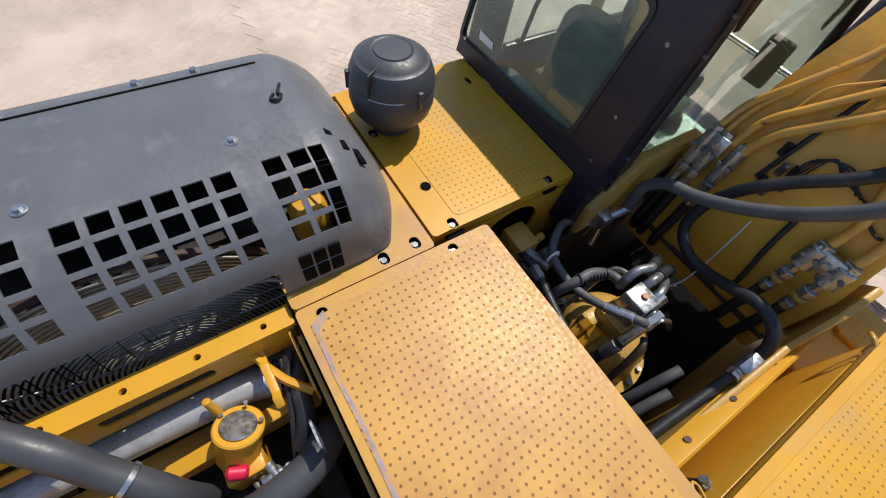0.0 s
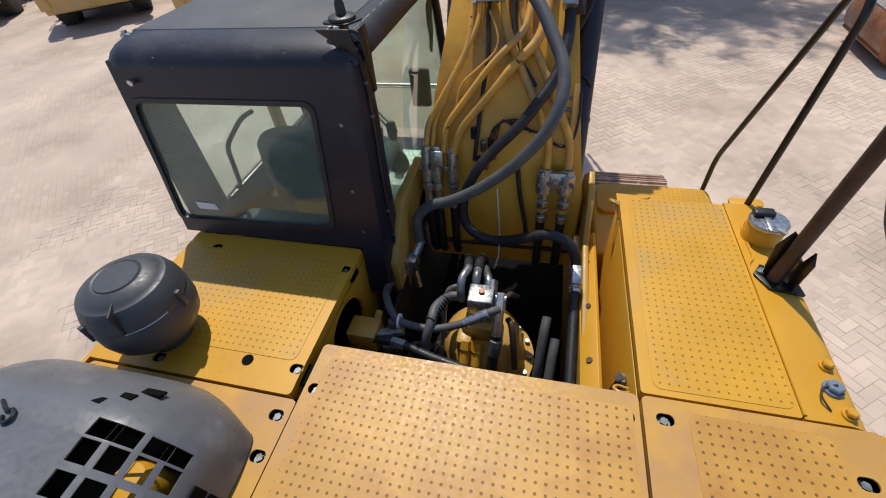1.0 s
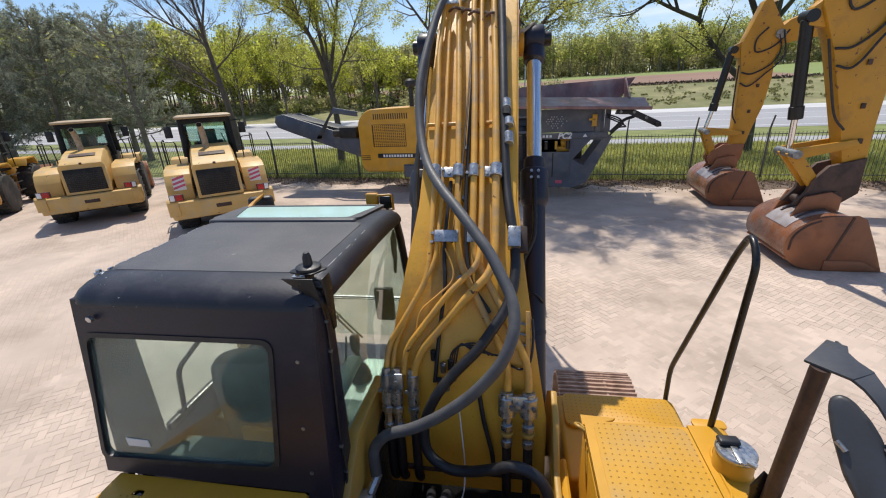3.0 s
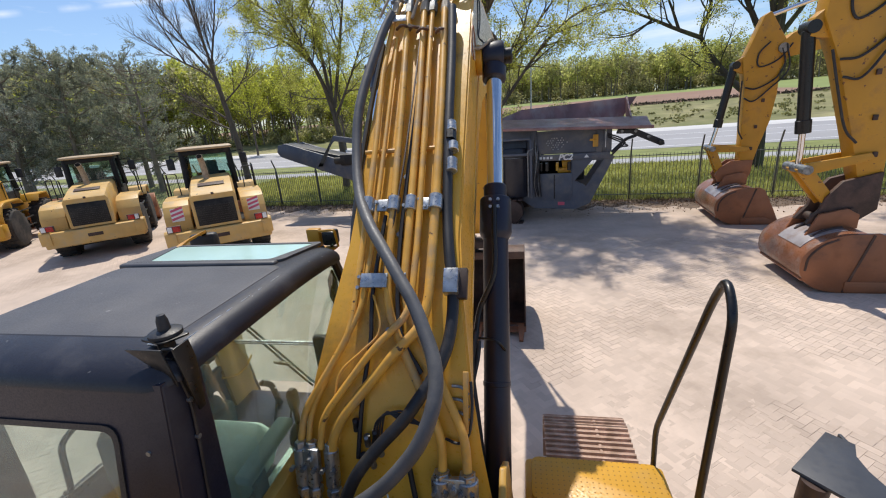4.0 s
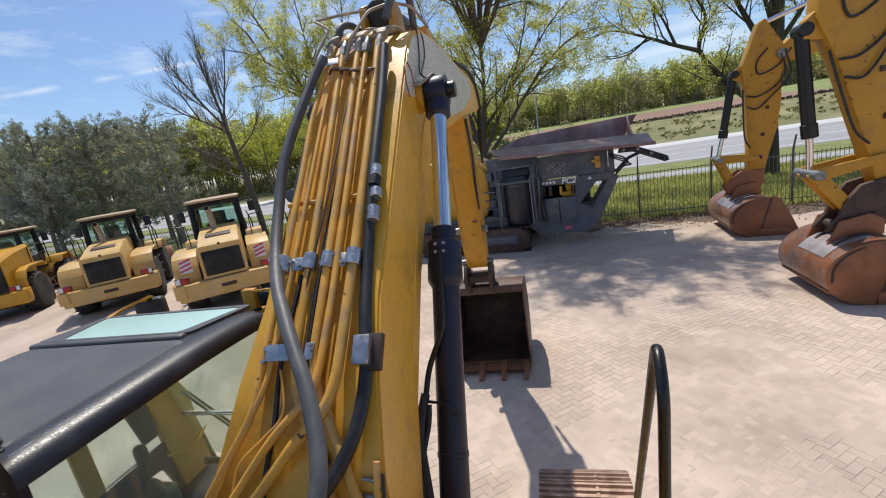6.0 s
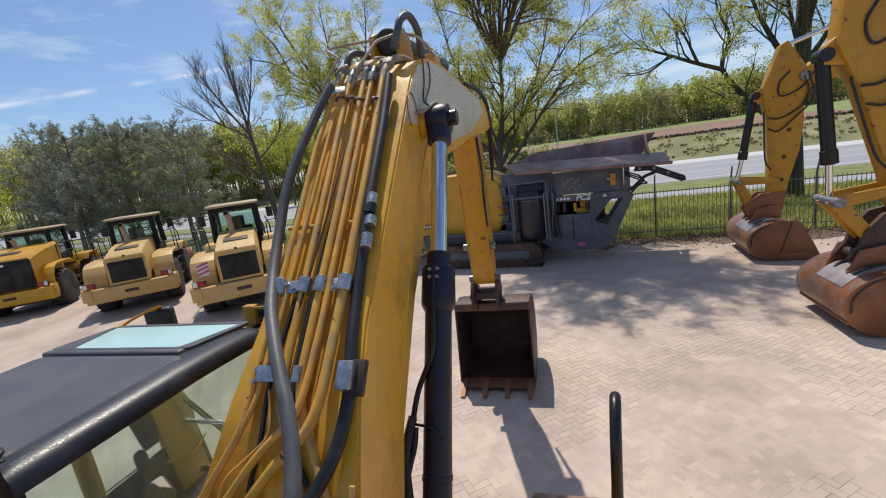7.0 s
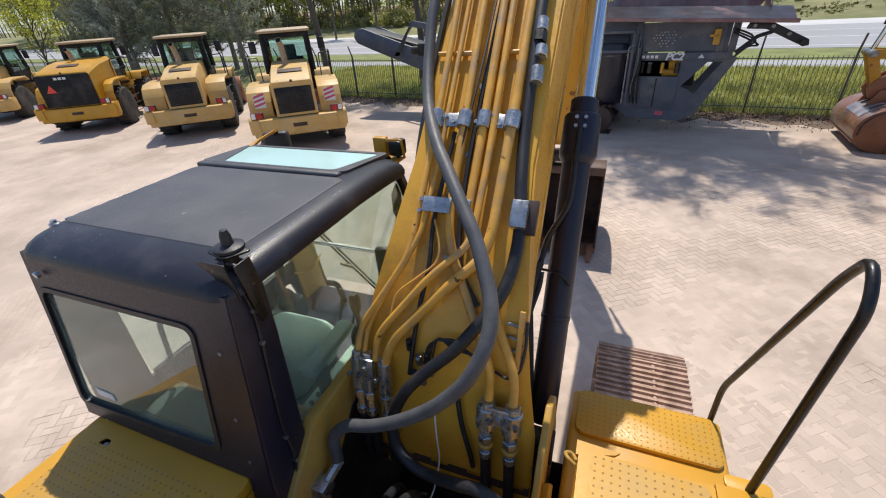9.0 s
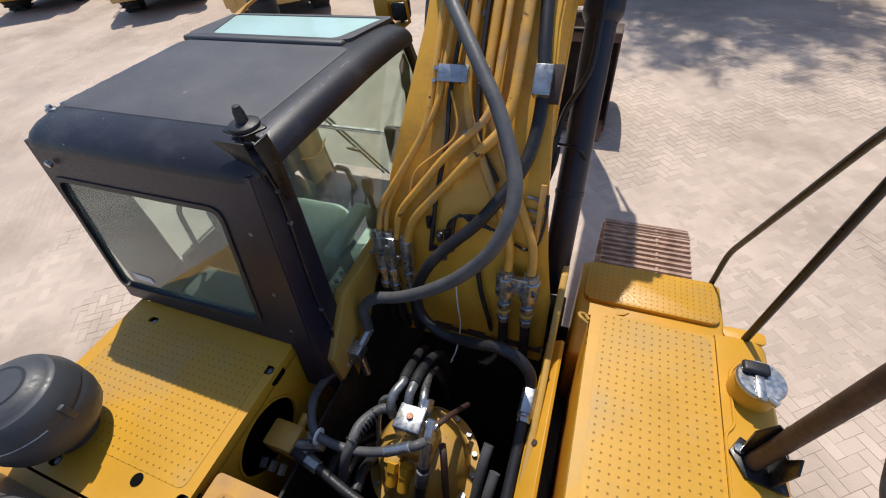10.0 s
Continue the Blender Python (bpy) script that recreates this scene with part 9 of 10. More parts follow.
def fan(rng, foot, heights, reach, top, n, r=0.09, low=0.55):
    """Limbs that fan out from a stem on all sides."""
    out = []
    for k in range(n):
        a = 2.4 * k + rng.uniform(-0.4, 0.4)
        s = (k + 0.5) / n
        z = heights[0] + (heights[1] - heights[0]) * s
        rr = reach * (1.0 - 0.7 * s) * rng.uniform(0.75, 1.15)
        e = top * (low + (1 - low) * s) * rng.uniform(0.92, 1.05)
        out.append((r * (1.1 - 0.4 * s), [(foot[0], foot[1], z), (foot[0] + rr * math.cos(a), foot[1] + rr * math.sin(a), max(e, z + 0.8))]))
    return out


# broad tree behind the crusher: many limbs rise from a low fork, some far out over the yard
low_limbs = [
    (0.15, [(0, 0, 3.2), (-0.7, 0.2, 6.0), (-1.9, 0.5, 9.0), (-2.6, 0.6, 12.5)]),
    (0.15, [(0, 0, 3.6), (0.4, 0, 6.0), (0.6, -0.2, 9.0), (1.0, -0.5, 14.0)]),
    (0.13, [(0.05, 0, 3.4), (1.2, 0.2, 5.5), (2.4, 0.3, 8.0), (3.4, 0.2, 11.5)]),
    (0.12, [(0.05, 0, 3.0), (1.3, -0.3, 4.4), (2.9, -0.5, 6.4), (4.6, -0.7, 7.9), (6.2, -0.8, 8.2)]),
]
more_limbs = [
    (0.10, [(0.1, 0, 4.6), (1.9, 0.8, 6.6), (4.0, 1.2, 9.2), (5.6, 1.2, 10.5)]),
    (0.12, [(-0.05, 0, 3.8), (-1.6, -0.5, 5.8), (-3.2, -0.9, 8.0), (-4.6, -1.0, 10.0)]),
    (0.10, [(0.1, 0, 4.8), (0.4, 1.6, 7.5), (0.2, 2.8, 11.0)]),
    (0.09, [(0.1, 0, 4.2), (-0.8, 1.5, 6.5), (-2.6, 2.6, 8.6)]),
]
rng = np.random.default_rng(303)
yard_limbs = []
for k in range(13):
    out, side = 2.6 + 3.2 * ((k * 5) % 13) / 12, -1.2 + 7.4 * k / 12
    z = 16.6 - 0.12 * out * out + rng.uniform(-0.6, 0.6)
    yard_limbs.append((0.09, [(0.58, -0.15, 8.6), (side * 0.34, -out * 0.28, 10.6), (side * 0.68, -out * 0.66, 0.6 * z + 4.6), (side, -out, z)]))
tree(3, (-1.65, 23.0, 0), "broad tree with sparse young green leaves behind the fence", [(0, 0, -0.15), (0.05, 0, 1.8), (0.0, 0, 3.4), (0.1, 0, 5.0)],
     low_limbs + more_limbs + yard_limbs, LEAF_SPRING, 0.27, per=13, scatter=0.12)
# old tree: a thick dark stem and one great limb that arches far out
old_low = [
    (0.21, [(-0.1, 0.2, 3.4), (-0.9, 0.7, 4.2), (-1.7, 1.0, 5.2), (-2.8, 1.0, 6.8), (-2.45, 1.0, 8.3), (-3.0, 1.0, 9.7), (-3.3, 0.8, 12.0)]),
    (0.12, [(-2.75, 1.0, 6.75), (-4.2, 1.0, 7.4), (-5.4, 1.0, 8.0), (-7.0, 0.9, 8.6), (-8.3, 0.8, 8.4)]),
    (0.08, [(-3.9, 1.0, 7.3), (-4.6, 0.8, 8.8), (-5.6, 0.6, 10.2)]),
    (0.07, [(-5.2, 1.0, 7.9), (-6.2, 1.4, 7.3), (-7.6, 1.8, 7.4)]),
    (0.17, [(0.2, 0.3, 5.6), (-0.9, 0.4, 7.8), (-1.7, 0.4, 9.6), (-2.4, 0.4, 12.5)]),
]
old_high = [
    (0.14, [(0.35, 0.4, 6.8), (-0.4, 0.0, 9.0), (-0.8, -0.4, 12.0)]),
    (0.15, [(0.3, 0.4, 6.0), (1.8, 0.2, 8.4), (3.2, 0.0, 11.5)]),
    (0.14, [(0.1, 0.2, 4.8), (2.0, 0.6, 6.2), (4.6, 0.8, 7.6)]),
    (0.14, [(0.3, 0.3, 6.2), (-0.6, -1.8, 9.0), (-2.0, -4.0, 11.5), (-3.4, -5.6, 12.6)]),
    (0.12, [(0.4, 0.4, 7.4), (0.2, -2.0, 10.5), (0.3, -4.4, 13.0)]),
]
tree(8, (12.6, 25.0, 0), "old tree with mossy dark trunk and first leaves on the verge",
     [(0, 0, -0.15), (-0.08, 0, 2.2), (-0.05, 0.2, 4.2), (0.3, 0.3, 6.4), (0.5, 0.6, 9.0), (0.7, 0.8, 13.0)],
     old_low + old_high,
     LEAF_SPRING, 0.47, share=0.85, per=11, scatter=0.12, bark=BARK_DARK)
# forked tree, most of its limbs reaching to one side
forked_low = [
    (0.15, [(-0.1, 0, 4.6), (-0.5, 0, 6.4), (-1.2, 0, 8.0), (-2.4, 0, 9.9), (-4.6, 0, 11.6), (-6.4, 0, 12.3)]),
    (0.13, [(-0.1, 0, 5.0), (-0.4, 0.1, 8.0), (-0.9, 0.3, 11.0), (-1.2, 0.4, 14.5)]),
    (0.11, [(-1.0, 0, 7.6), (-2.6, 0.4, 9.0), (-4.4, 0.6, 9.8), (-5.8, 0.8, 10.0)]),
    (0.10, [(-0.6, 0, 6.8), (-1.7, -0.4, 9.6), (-3.0, -0.8, 12.6), (-3.8, -1.0, 14.4)]),
    (0.12, [(0, 0, 5.0), (0.7, 0.2, 8.0), (1.5, 0.3, 11.5), (1.9, 0.3, 14.0)]),
]
forked_high = [
    (0.10, [(0, 0, 4.4), (1.4, -0.3, 6.6), (2.9, -0.5, 9.2)]),
    (0.08, [(-0.1, 0, 5.2), (-0.5, -1.6, 8.0), (-0.9, -3.0, 10.5)]),
    (0.08, [(-0.1, 0, 5.2), (-0.6, 1.6, 8.0), (-1.2, 3.0, 10.5)]),
    (0.07, [(-3.8, 0, 11.0), (-4.8, 0.3, 13.0), (-6.0, 0.5, 14.2)]),
    (0.05, [(-0.3, 0, 5.6), (-1.6, 0.1, 5.7), (-3.0, 0.2, 6.2)]),
]
tree(5, (-10.9, 25.5, 0), "forked tree with yellow-green leaves on the verge",
     [(0, 0, -0.15), (0.1, 0, 2.5), (-0.15, 0, 5.4)],
     forked_low + forked_high,
     LEAF_SPRING, 0.24, per=16, scatter=0.14)
# bare leaning tree
bare_low = [
    (0.12, [(-0.85, 0, 7.4), (-1.0, 0, 9.0), (-1.3, 0, 10.7), (-1.7, 0, 12.6)]),
    (0.10, [(-0.7, 0, 6.8), (-1.4, 0.2, 7.8), (-4.2, 0.4, 9.3), (-6.8, 0.5, 11.0)]),
    (0.09, [(-0.9, 0, 7.8), (-2.0, -0.3, 9.6), (-3.0, -0.5, 11.4), (-3.6, -0.5, 12.6)]),
    (0.08, [(-0.4, 0, 4.8), (-2.0, -0.2, 6.0), (-4.9, -0.4, 7.5)]),
    (0.07, [(-0.35, 0, 4.2), (-2.4, 0.6, 5.0), (-4.6, 0.9, 6.0)]),
]
bare_high = [
    (0.08, [(-0.95, 0, 8.2), (-0.3, 0.2, 10.4), (0.4, 0.3, 12.8)]),
    (0.07, [(-1.1, 0, 9.2), (-0.7, -0.6, 11.0), (-0.6, -1.0, 12.8)]),
    (0.06, [(-0.6, 0, 6.0), (0.8, 0.3, 7.2), (1.8, 0.4, 8.8)]),
    (0.06, [(-0.8, 0, 7.2), (-1.6, 1.2, 9.2), (-2.4, 2.0, 11.6)]),
    (0.06, [(-3.0, 0.3, 8.7), (-4.0, 0.4, 10.6), (-4.8, 0.5, 12.4)]),
]
tree(12, (-18.25, 26.0, 0), "bare leaning tree with fine upright branches",
     [(0, 0, -0.15), (-0.15, 0, 2.5), (-0.5, 0, 5.25), (-0.85, 0, 7.6)],
     bare_low + bare_high,
     LEAF_OLIVE, 0.24, spec=UPRIGHT, per=1, scatter=0.05, size=0.02, share=0.3)
YOUNG = ((1.4, 1.9, 0.15, 0.8, 0.1, 0.14), (2.0, 0.9, 0.2, 0.8, 0.0, 0.2))
for k, (x, y, h, reach) in enumerate(((-38.6, 70, 16.0, 4.6), (-29.0, 68, 12.0, 3.4), (-22.5, 71, 12.5, 3.2), (-47, 70, 14.5, 4.0))):
    tree(20 + k, (x, y, rise(y - fy(x))), "slender tree in fresh yellow-green leaf beyond the road", [(0, 0, -0.3), (0.1, 0, h * 0.35), (0.2, 0, h * 0.85)],
         fan(np.random.default_rng(120 + k), (0.1, 0), (h * 0.22, h * 0.8), reach, h, 15), LEAF_YELLOW, 0.2, spec=YOUNG, per=6, scatter=0.24, size=0.12)


def pine(seed, at, height, reach, label, leaf, n=26, low=0.14, dense=1.0):
    """Crooked stem with long limbs that turn up at their ends, thick with tufts of needles."""
    rng = np.random.default_rng(seed)
    T = thing("pine_tree", label, "pine tree", at, 0)
    runs, tips = [], []
    lean = rng.uniform(-0.8, 0.8)
    stem = smooth_path([Vector(p) for p in ((0, 0, -0.2), (lean * 0.3, 0, height * 0.35), (lean, 0.2, height * 0.7), (lean * 1.1, 0.2, height * 0.96))], 4)
    runs.append((stem, 0.24, 0.04))
    for k in range(n):
        s = low + (0.97 - low) * (k + rng.uniform(0, 1)) / n
        i = min(int(s * (len(stem) - 1)), len(stem) - 2)
        p = stem[i].lerp(stem[i + 1], s * (len(stem) - 1) - i)
        a = 2.4 * k + rng.uniform(-0.5, 0.5)
        rr = reach * (1.08 - s) ** 0.6 * rng.uniform(0.65, 1.2)
        up = rr * rng.uniform(0.15, 0.55)
        e = p + Vector((math.cos(a) * rr, math.sin(a) * rr, up))
        pts = [p, p.lerp(e, 0.35) - Vector((0, 0, up * 0.25)), p.lerp(e, 0.7) - Vector((0, 0, up * 0.12)), e]
        branch(rng, smooth_path(pts, 2), 0.06, 0.02, 0, ((3.2, 1.2, 0.2, 0.8, 0.18, 0.15), (4.2, 0.5, 0.1, 0.75, 0.22, 0.15)), runs, tips)
    limbs_mesh("trunk", runs, BARK_PALE, T)
    tips = [p for p in tips if rng.uniform() < dense]
    t = np.repeat(np.array([tuple(p) for p in tips]), 8, 0)
    count = len(t)
    d = rng.normal(0, 0.75, (count, 3)) + np.array([0, 0, 0.55])
    d /= np.linalg.norm(d, axis=1)[:, None]
    b = np.cross(d, rng.normal(0, 1, (count, 3)))
    b /= np.linalg.norm(b, axis=1)[:, None]
    l = rng.uniform(0.14, 0.30, (count, 1))
    q = np.stack([t - b * 0.012, t + d * l * 0.5 - b * 0.022, t + d * l, t + d * l * 0.5 + b * 0.022], 1).reshape(-1, 3)
    quads_mesh("crown", q, leaf, T)
    return T


for k, (x, y, h, reach, n) in enumerate(((-43.0, 30.0, 12.2, 4.6, 34), (-48.5, 31.5, 12.8, 4.4, 32), (-36.5, 29.5, 11.4, 4.4, 34), (-33.0, 32.5, 11.6, 4.2, 30), (-40.0, 33.0, 12.0, 4.2, 30))):
    pine(40 + k, (x, y, 0), h, reach, "dark grey-green pine with a dense ragged crown", LEAF_PINE, n)
pine(47, (-40.2, 27.6, 0), 7.6, 3.6, "low blue-grey pine with pale needles", LEAF_PALE_PINE, 24)
pine(48, (-28.4, 29.0, 0), 10.0, 4.4, "half-bare pine with crooked brown limbs", LEAF_PINE, 26, 0.18, 0.3)
tree(61, (-55.0, 29.0, 0), "bright green young tree at the far end of the verge", [(0, 0, -0.2), (0.1, 0, 3), (0, 0, 6.0)], fan(np.random.default_rng(161), (0, 0), (0.8, 6.0), 3.0, 8.5, 14, 0.06), LEAF_YELLOW, 0.12, spec=YOUNG, per=7, scatter=0.2, size=0.09)


# ---- far woods, one mass of trunks and leaf clumps each ----
def woods(seed, name, spots, leaf, label, h0, h1, leaves=150, size=0.55, mid=0.58, tall=0.36, wide=0.29, bole=0.20, clumps=10, puff=0.115, by_skyline=False):
    rng = np.random.default_rng(seed)
    W = thing(name, label, "woods", (0, 0, 0), 0, kind="stuff")
    runs, all_q = [], []
    for x, y, z in spots:
        h = rng.uniform(h0, h1) * (skyline(x, y) - z if by_skyline else 1)
        base = Vector((x, y, z - 0.2))
        c = rng.normal(0, 1, (clumps, 3))
        c /= np.maximum(np.linalg.norm(c, axis=1)[:, None], 0.3)
        c = c * rng.uniform(0.35, 0.9, (clumps, 1)) * np.array([h * wide, h * wide, h * tall]) + np.array([x, y, z + h * mid])
        if bole:
            top = base + Vector((rng.normal(0, h * 0.03), rng.normal(0, h * 0.03), h * 0.85))
            runs.append(([base, base.lerp(top, 0.5) + Vector((rng.normal(0, h * 0.015), 0, 0)), top], bole * rng.uniform(0.6, 1.2), 0.05))
            for k in range(min(clumps, 6)):
                s = base.lerp(top, rng.uniform(0.3, 0.75))
                runs.append(([s, Vector(c[k])], bole * 0.35, 0.03))
        n = leaves // clumps
        around = rng.normal(0, 1, (clumps * n, 3))
        around /= np.linalg.norm(around, axis=1)[:, None]
        around *= rng.uniform(0.1, 1.0, (clumps * n, 1)) ** 0.5 * h * puff * np.repeat(rng.uniform(0.7, 1.3, (clumps, 1)), n, 0)
        all_q.append(leaf_quads(rng, np.repeat(c, n, 0) + around, 1, 0.006 * h, size, 0.7))
    if runs:
        limbs_mesh("trunks", runs, BARK_WOODS, W, 5)
    quads_mesh("leaves", np.concatenate(all_q), leaf, W)
    return W


def bushes(seed, name, spots, leaf, label, h0, h1, leaves, size, wide=0.55):
    return woods(seed, name, spots, leaf, label, h0, h1, leaves, size, 0.42, 0.34, wide, 0, 6, 0.24)


def skyline(x, y):
    """Height of the tree tops, which climb toward the far bank."""
    return 4 + 0.135 * y + 0.1 * abs(x)


def on_land(x, v):
    return (x, fy(x, v), rise(v))


rng = np.random.default_rng(77)
far_a, far_b, far_c, mid_a, mid_b = [], [], [], [], []
for k in range(640):
    x = rng.uniform(-90, 230)
    v = 152 + 60 * rng.uniform(0, 1) ** 1.6 + (8 if x > 60 else 0)
    (far_c if k % 14 == 5 and v > 175 else far_a if k % 5 in (0, 1, 2) else far_b).append(on_land(x, v))
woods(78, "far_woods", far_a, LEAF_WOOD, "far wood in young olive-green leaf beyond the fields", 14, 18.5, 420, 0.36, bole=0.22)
woods(81, "far_woods", far_b, LEAF_OLIVE, "half-bare olive brown trees within the far wood", 13, 18, 360, 0.34, bole=0.22)
woods(88, "far_woods", far_c, LEAF_PINE, "dark pines standing over the far wood", 18, 20.5, 300, 0.34, mid=0.74, tall=0.2)
for k in range(300):
    x = rng.uniform(-190, -6)
    near = min(1.0, max(0.0, (-x - 25) / 50))
    v = 66 - 8 * near + 40 * rng.uniform() ** 1.5
    (mid_a if k % 5 in (0, 1) else mid_b).append(on_land(x, v))
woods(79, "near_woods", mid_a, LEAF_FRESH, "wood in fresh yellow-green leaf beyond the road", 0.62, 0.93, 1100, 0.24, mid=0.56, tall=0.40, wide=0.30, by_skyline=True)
woods(82, "near_woods", mid_b, LEAF_OLIVE, "olive and grey half-bare wood beyond the road", 0.62, 0.96, 900, 0.23, mid=0.56, tall=0.40, wide=0.30, by_skyline=True)
hill = []
for k in range(130):
    x = rng.uniform(-250, -66)
    hill.append((x, rng.uniform(76, 115) + (-x - 78) * 0.12, 4))
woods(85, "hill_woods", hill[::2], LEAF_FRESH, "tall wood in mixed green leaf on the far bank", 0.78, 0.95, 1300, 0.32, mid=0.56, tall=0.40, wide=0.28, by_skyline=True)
woods(89, "hill_woods", hill[1::2], LEAF_OLIVE, "tall olive grey wood on the far bank", 0.78, 0.97, 1100, 0.32, mid=0.56, tall=0.40, wide=0.28, by_skyline=True)
low = [on_land(rng.uniform(-170, 10), rng.uniform(58, 74)) for k in range(330)]
bushes(80, "undergrowth", low[::2], LEAF_OLIVE, "olive brown undergrowth along the wood edge", 1.4, 5.0, 220, 0.19)
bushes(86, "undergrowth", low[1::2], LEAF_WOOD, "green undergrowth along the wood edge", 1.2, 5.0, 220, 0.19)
scrub = [on_land(x, 153 + 34 * rng.uniform() + (8 if x > 60 else 0)) for x in rng.uniform(-90, 230, 560)]
bushes(83, "undergrowth", scrub, LEAF_OLIVE, "olive green scrub within the far wood", 3, 8, 150, 0.36)
back = [on_land(x, 192 + 26 * rng.uniform()) for x in rng.uniform(-100, 260, 300)]
bushes(93, "undergrowth", back, LEAF_OLIVE, "tall olive scrub deep in the far wood", 9, 14, 170, 0.5)
shrubs = [on_land(rng.uniform(-30, 110), rng.uniform(52, 74)) for k in range(420)]
bushes(84, "meadow_shrubs", shrubs, LEAF_MEADOW, "low olive shrubs scattered over the meadow", 0.25, 0.9, 90, 0.10, 1.2)
row = [on_land(x, 75.0 + 0.2 * rng.normal()) for x in np.arange(-60, 180, 0.3)]
bushes(92, "hedge_row", row, LEAF_HEDGE, "thin dark hedge along the edge of the field", 0.55, 0.75, 50, 0.10, 0.7)
field_fence = thing("field_fence", "thin wooden posts along the ploughed field", "fence", (0, 0, 0), 0)
for k in range(34):
    x = -6 + 3.6 * k
    p = on_land(x, 76.5)
    part("post", cyl(p, (x, p[1], p[2] + 0.8), 0.035, 0.03, 6), BARK_PALE, field_fence)
mast = thing("lamp_post", "slender grey street lamp post beyond the road", "street lamp", (1.9, 70.0, rise(51)), 0)
part("post", cyl((1.9, 70.0, rise(51)), (2.05, 70.0, 11.6), 0.12, 0.08, 8), ZINC, mast).matrix_parent_inverse = Matrix.Translation((-1.9, -70.0, -rise(51)))
part("lamp_head", bx(1.3, 2.2, 69.85, 70.15, 11.5, 11.65, 0.05), ZINC, mast).matrix_parent_inverse = Matrix.Translation((-1.9, -70.0, -rise(51)))

# ---- tufts of grass on the verge, dead leaves under the fence ----
def grass(seed, n, x0, x1, a, b, mat, name, label, h=0.14):
    rng = np.random.default_rng(seed)
    x = rng.uniform(x0, x1, n)
    v = rng.uniform(a, b, n)
    base = np.stack([x, 18.75 - 0.13 * x + v, np.full(n, 0.012)], 1)
    d = rng.normal(0, 1, (n, 3)) * np.array([1, 1, 0])
    d /= np.linalg.norm(d, axis=1)[:, None]
    up = np.stack([rng.normal(0, 0.35, n), rng.normal(0, 0.35, n), np.ones(n)], 1) * rng.uniform(0.5, 1.5, (n, 1)) * h
    q = np.stack([base - d * 0.02, base + d * 0.02, base + up + d * 0.006, base + up - d * 0.006], 1).reshape(-1, 3)
    G = thing(name, label, "grass", (0, 0, 0), 0, kind="stuff")
    quads_mesh("blades", q, mat, G)


grass(90, 60000, -20, 22, -0.3, 11.3, GRASS_BLADE, "verge_grass_blades", "short green grass behind the fence", 0.16)
LITTER = material("dead_leaves", (0.17, 0.105, 0.06), 0.85, vary=0.2, island=0.5)
rng = np.random.default_rng(91)
n = 14000
x = rng.uniform(-16, 16, n)
v = -np.abs(rng.normal(0, 0.95, n)) + 0.1
c = np.stack([x, 18.75 - 0.13 * x + v, np.full(n, 0.03) + rng.uniform(0, 0.02, n)], 1)
litter = thing("leaf_litter", "brown dead leaves blown against the fence", "leaves", (0, 0, 0), 0, kind="stuff")
quads_mesh("leaves", leaf_quads(rng, c, 1, 0.0, 0.027) * np.array([1, 1, 1]), LITTER, litter)

# ---- bricks of the yard, each its own block, laid herringbone ----
BRICK = material("worn_paving_brick", (0.525, 0.420, 0.345), 0.88, vary=0.15, scale=0.7, dirt=(0.375, 0.295, 0.235), dirt_at=0.60, dirt_scale=0.45, grain=0.3, grain_scale=60, island=0.085, piece=0.085)


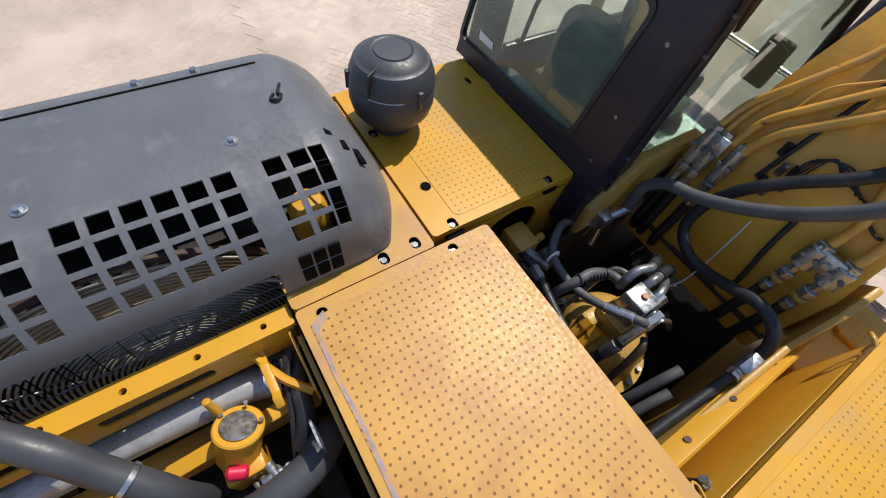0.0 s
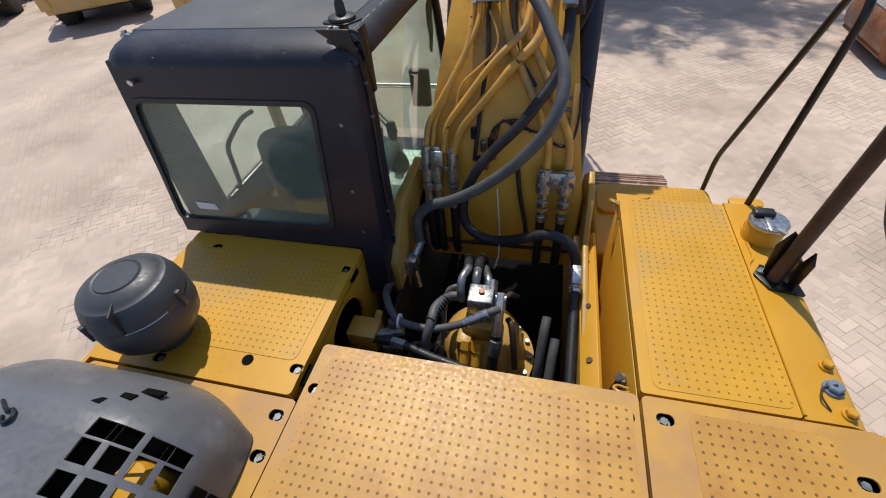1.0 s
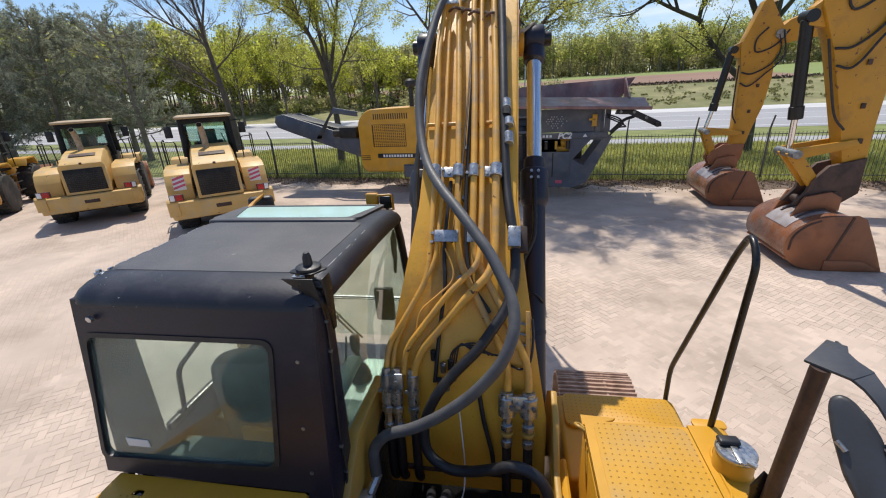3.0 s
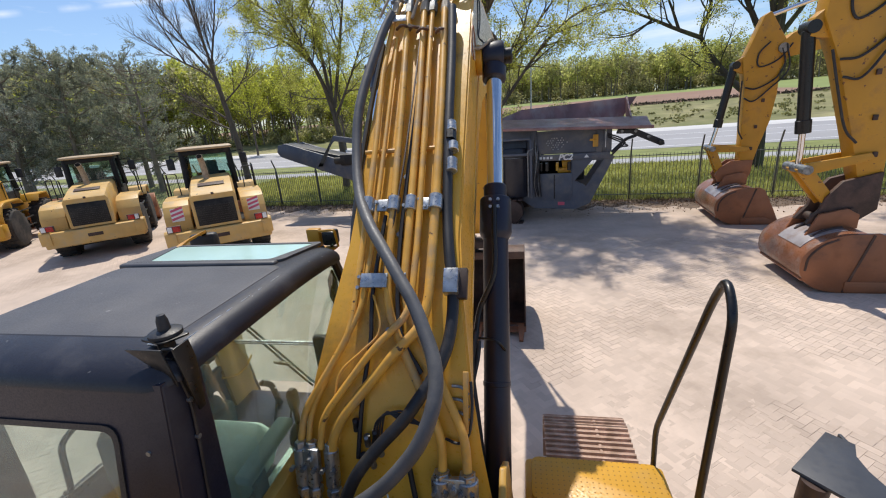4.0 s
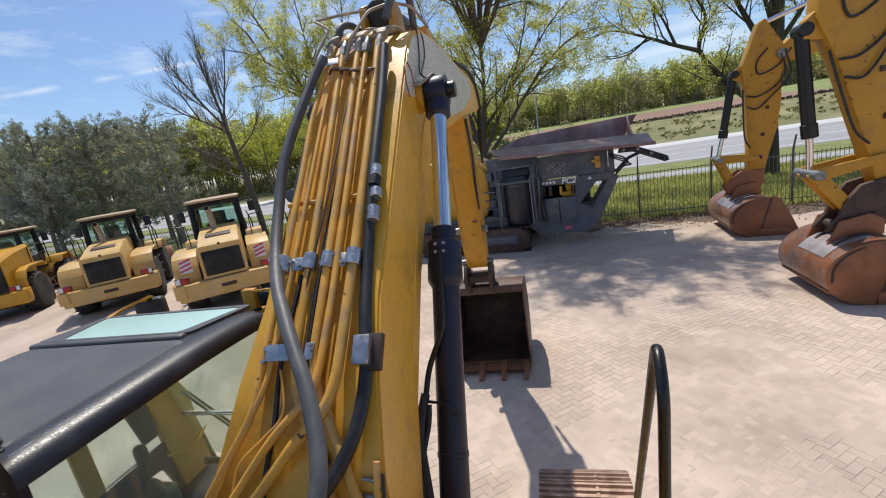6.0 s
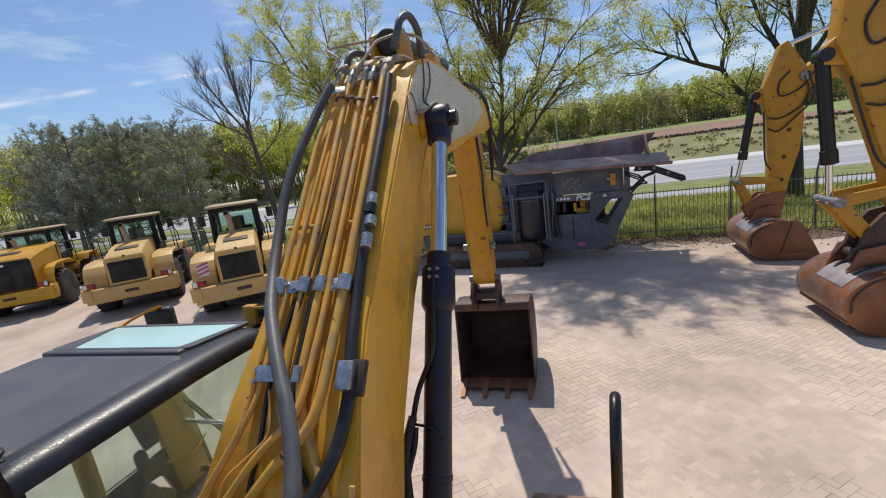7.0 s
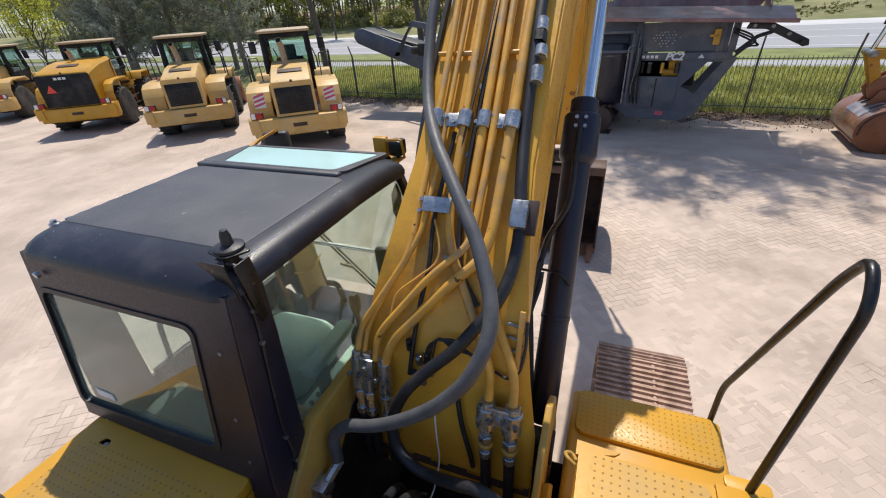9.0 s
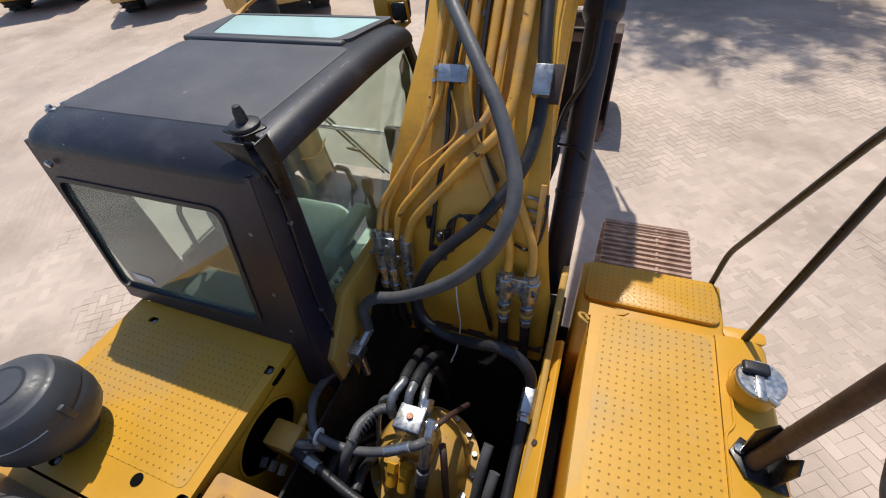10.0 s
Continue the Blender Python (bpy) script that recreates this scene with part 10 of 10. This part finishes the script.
def brick_spots(x0, x1, y0, y1):
    """Places and turns of bricks in a herringbone that runs at 45 degrees to the fence."""
    a, out = 0.105, []
    c, s = math.cos(radians(37)), math.sin(radians(37))
    reach = int(math.hypot(x1 - x0, y1 - y0) / a) + 4
    mx, my = (x0 + x1) / 2, (y0 + y1) / 2
    for i in range(-reach, reach):
        for j in range(-reach, reach):
            r = (i - j) % 4
            if r == 0:
                u, v, t = (i + 1) * a, (j + 0.5) * a, 0
            elif r == 3:
                u, v, t = (i + 0.5) * a, (j + 1) * a, 90
            else:
                continue
            x, y = mx + u * c - v * s, my + u * s + v * c
            if x0 < x < x1 and y0 < y < y1:
                out.append((x, y, t + 37))
    return out


def brick_mesh():
    return bx(-0.1025, 0.1025, -0.050, 0.050, -0.012, 0.0, 0.003, 1)


yard = bpy.data.objects["pavement"]
rng = np.random.default_rng(7)
near = [p for p in brick_spots(1.55, 3.6, 2.6, 5.6)][:300]
near_set = {(round(x, 3), round(y, 3)) for x, y, _ in near}
first = part("brick", brick_mesh(), BRICK, yard)
for k, (x, y, t) in enumerate(near):
    m = pose(x, y, 0.0118 + rng.uniform(-0.0012, 0.0012), rng.normal(0, 0.35), rng.normal(0, 0.35), t + rng.normal(0, 0.5))
    if k == 0:
        first.matrix_basis = m
    else:
        again(first, yard, m, "brick")
corners = np.array([(-.1035, -.051), (.1035, -.051), (.1035, .051), (-.1035, .051)])
inner = corners * np.array([0.985, 0.97])
whole = np.array([(-.105, -.0525), (.105, -.0525), (.105, .0525), (-.105, .0525)])


def sanded(x, y):
    """Where drifted sand fills the joints: broad soft patches."""
    return math.sin(0.9 * x + 1.3 * math.sin(0.7 * y)) + math.sin(1.1 * y + 0.8 * math.sin(1.3 * x) + 2.0) + 0.7 * math.sin(2.3 * x - 1.9 * y) > 0.25


out = []
for x, y, t in brick_spots(-7.0, 8.5, 0.4, 12.5):
    if (round(x, 3), round(y, 3)) in near_set:
        continue
    ca, sa = math.cos(radians(t)), math.sin(radians(t))
    z = 0.0118 + rng.uniform(-0.0015, 0.0015)
    w = lambda q, h: (x + q[0] * ca - q[1] * sa, y + q[0] * sa + q[1] * ca, h)
    if sanded(x, y):
        out += [w(q, 0.0126 + rng.uniform(-0.0004, 0.0004)) for q in whole]
        continue
    out += [w(q, z) for q in inner]
    for k in range(4):
        p, q = k, (k + 1) % 4
        out += [w(corners[p], z - 0.0025), w(corners[q], z - 0.0025), w(inner[q], z), w(inner[p], z)]
rest = quads_mesh("bricks", out, BRICK, yard)
rest["kind"] = "stuff"
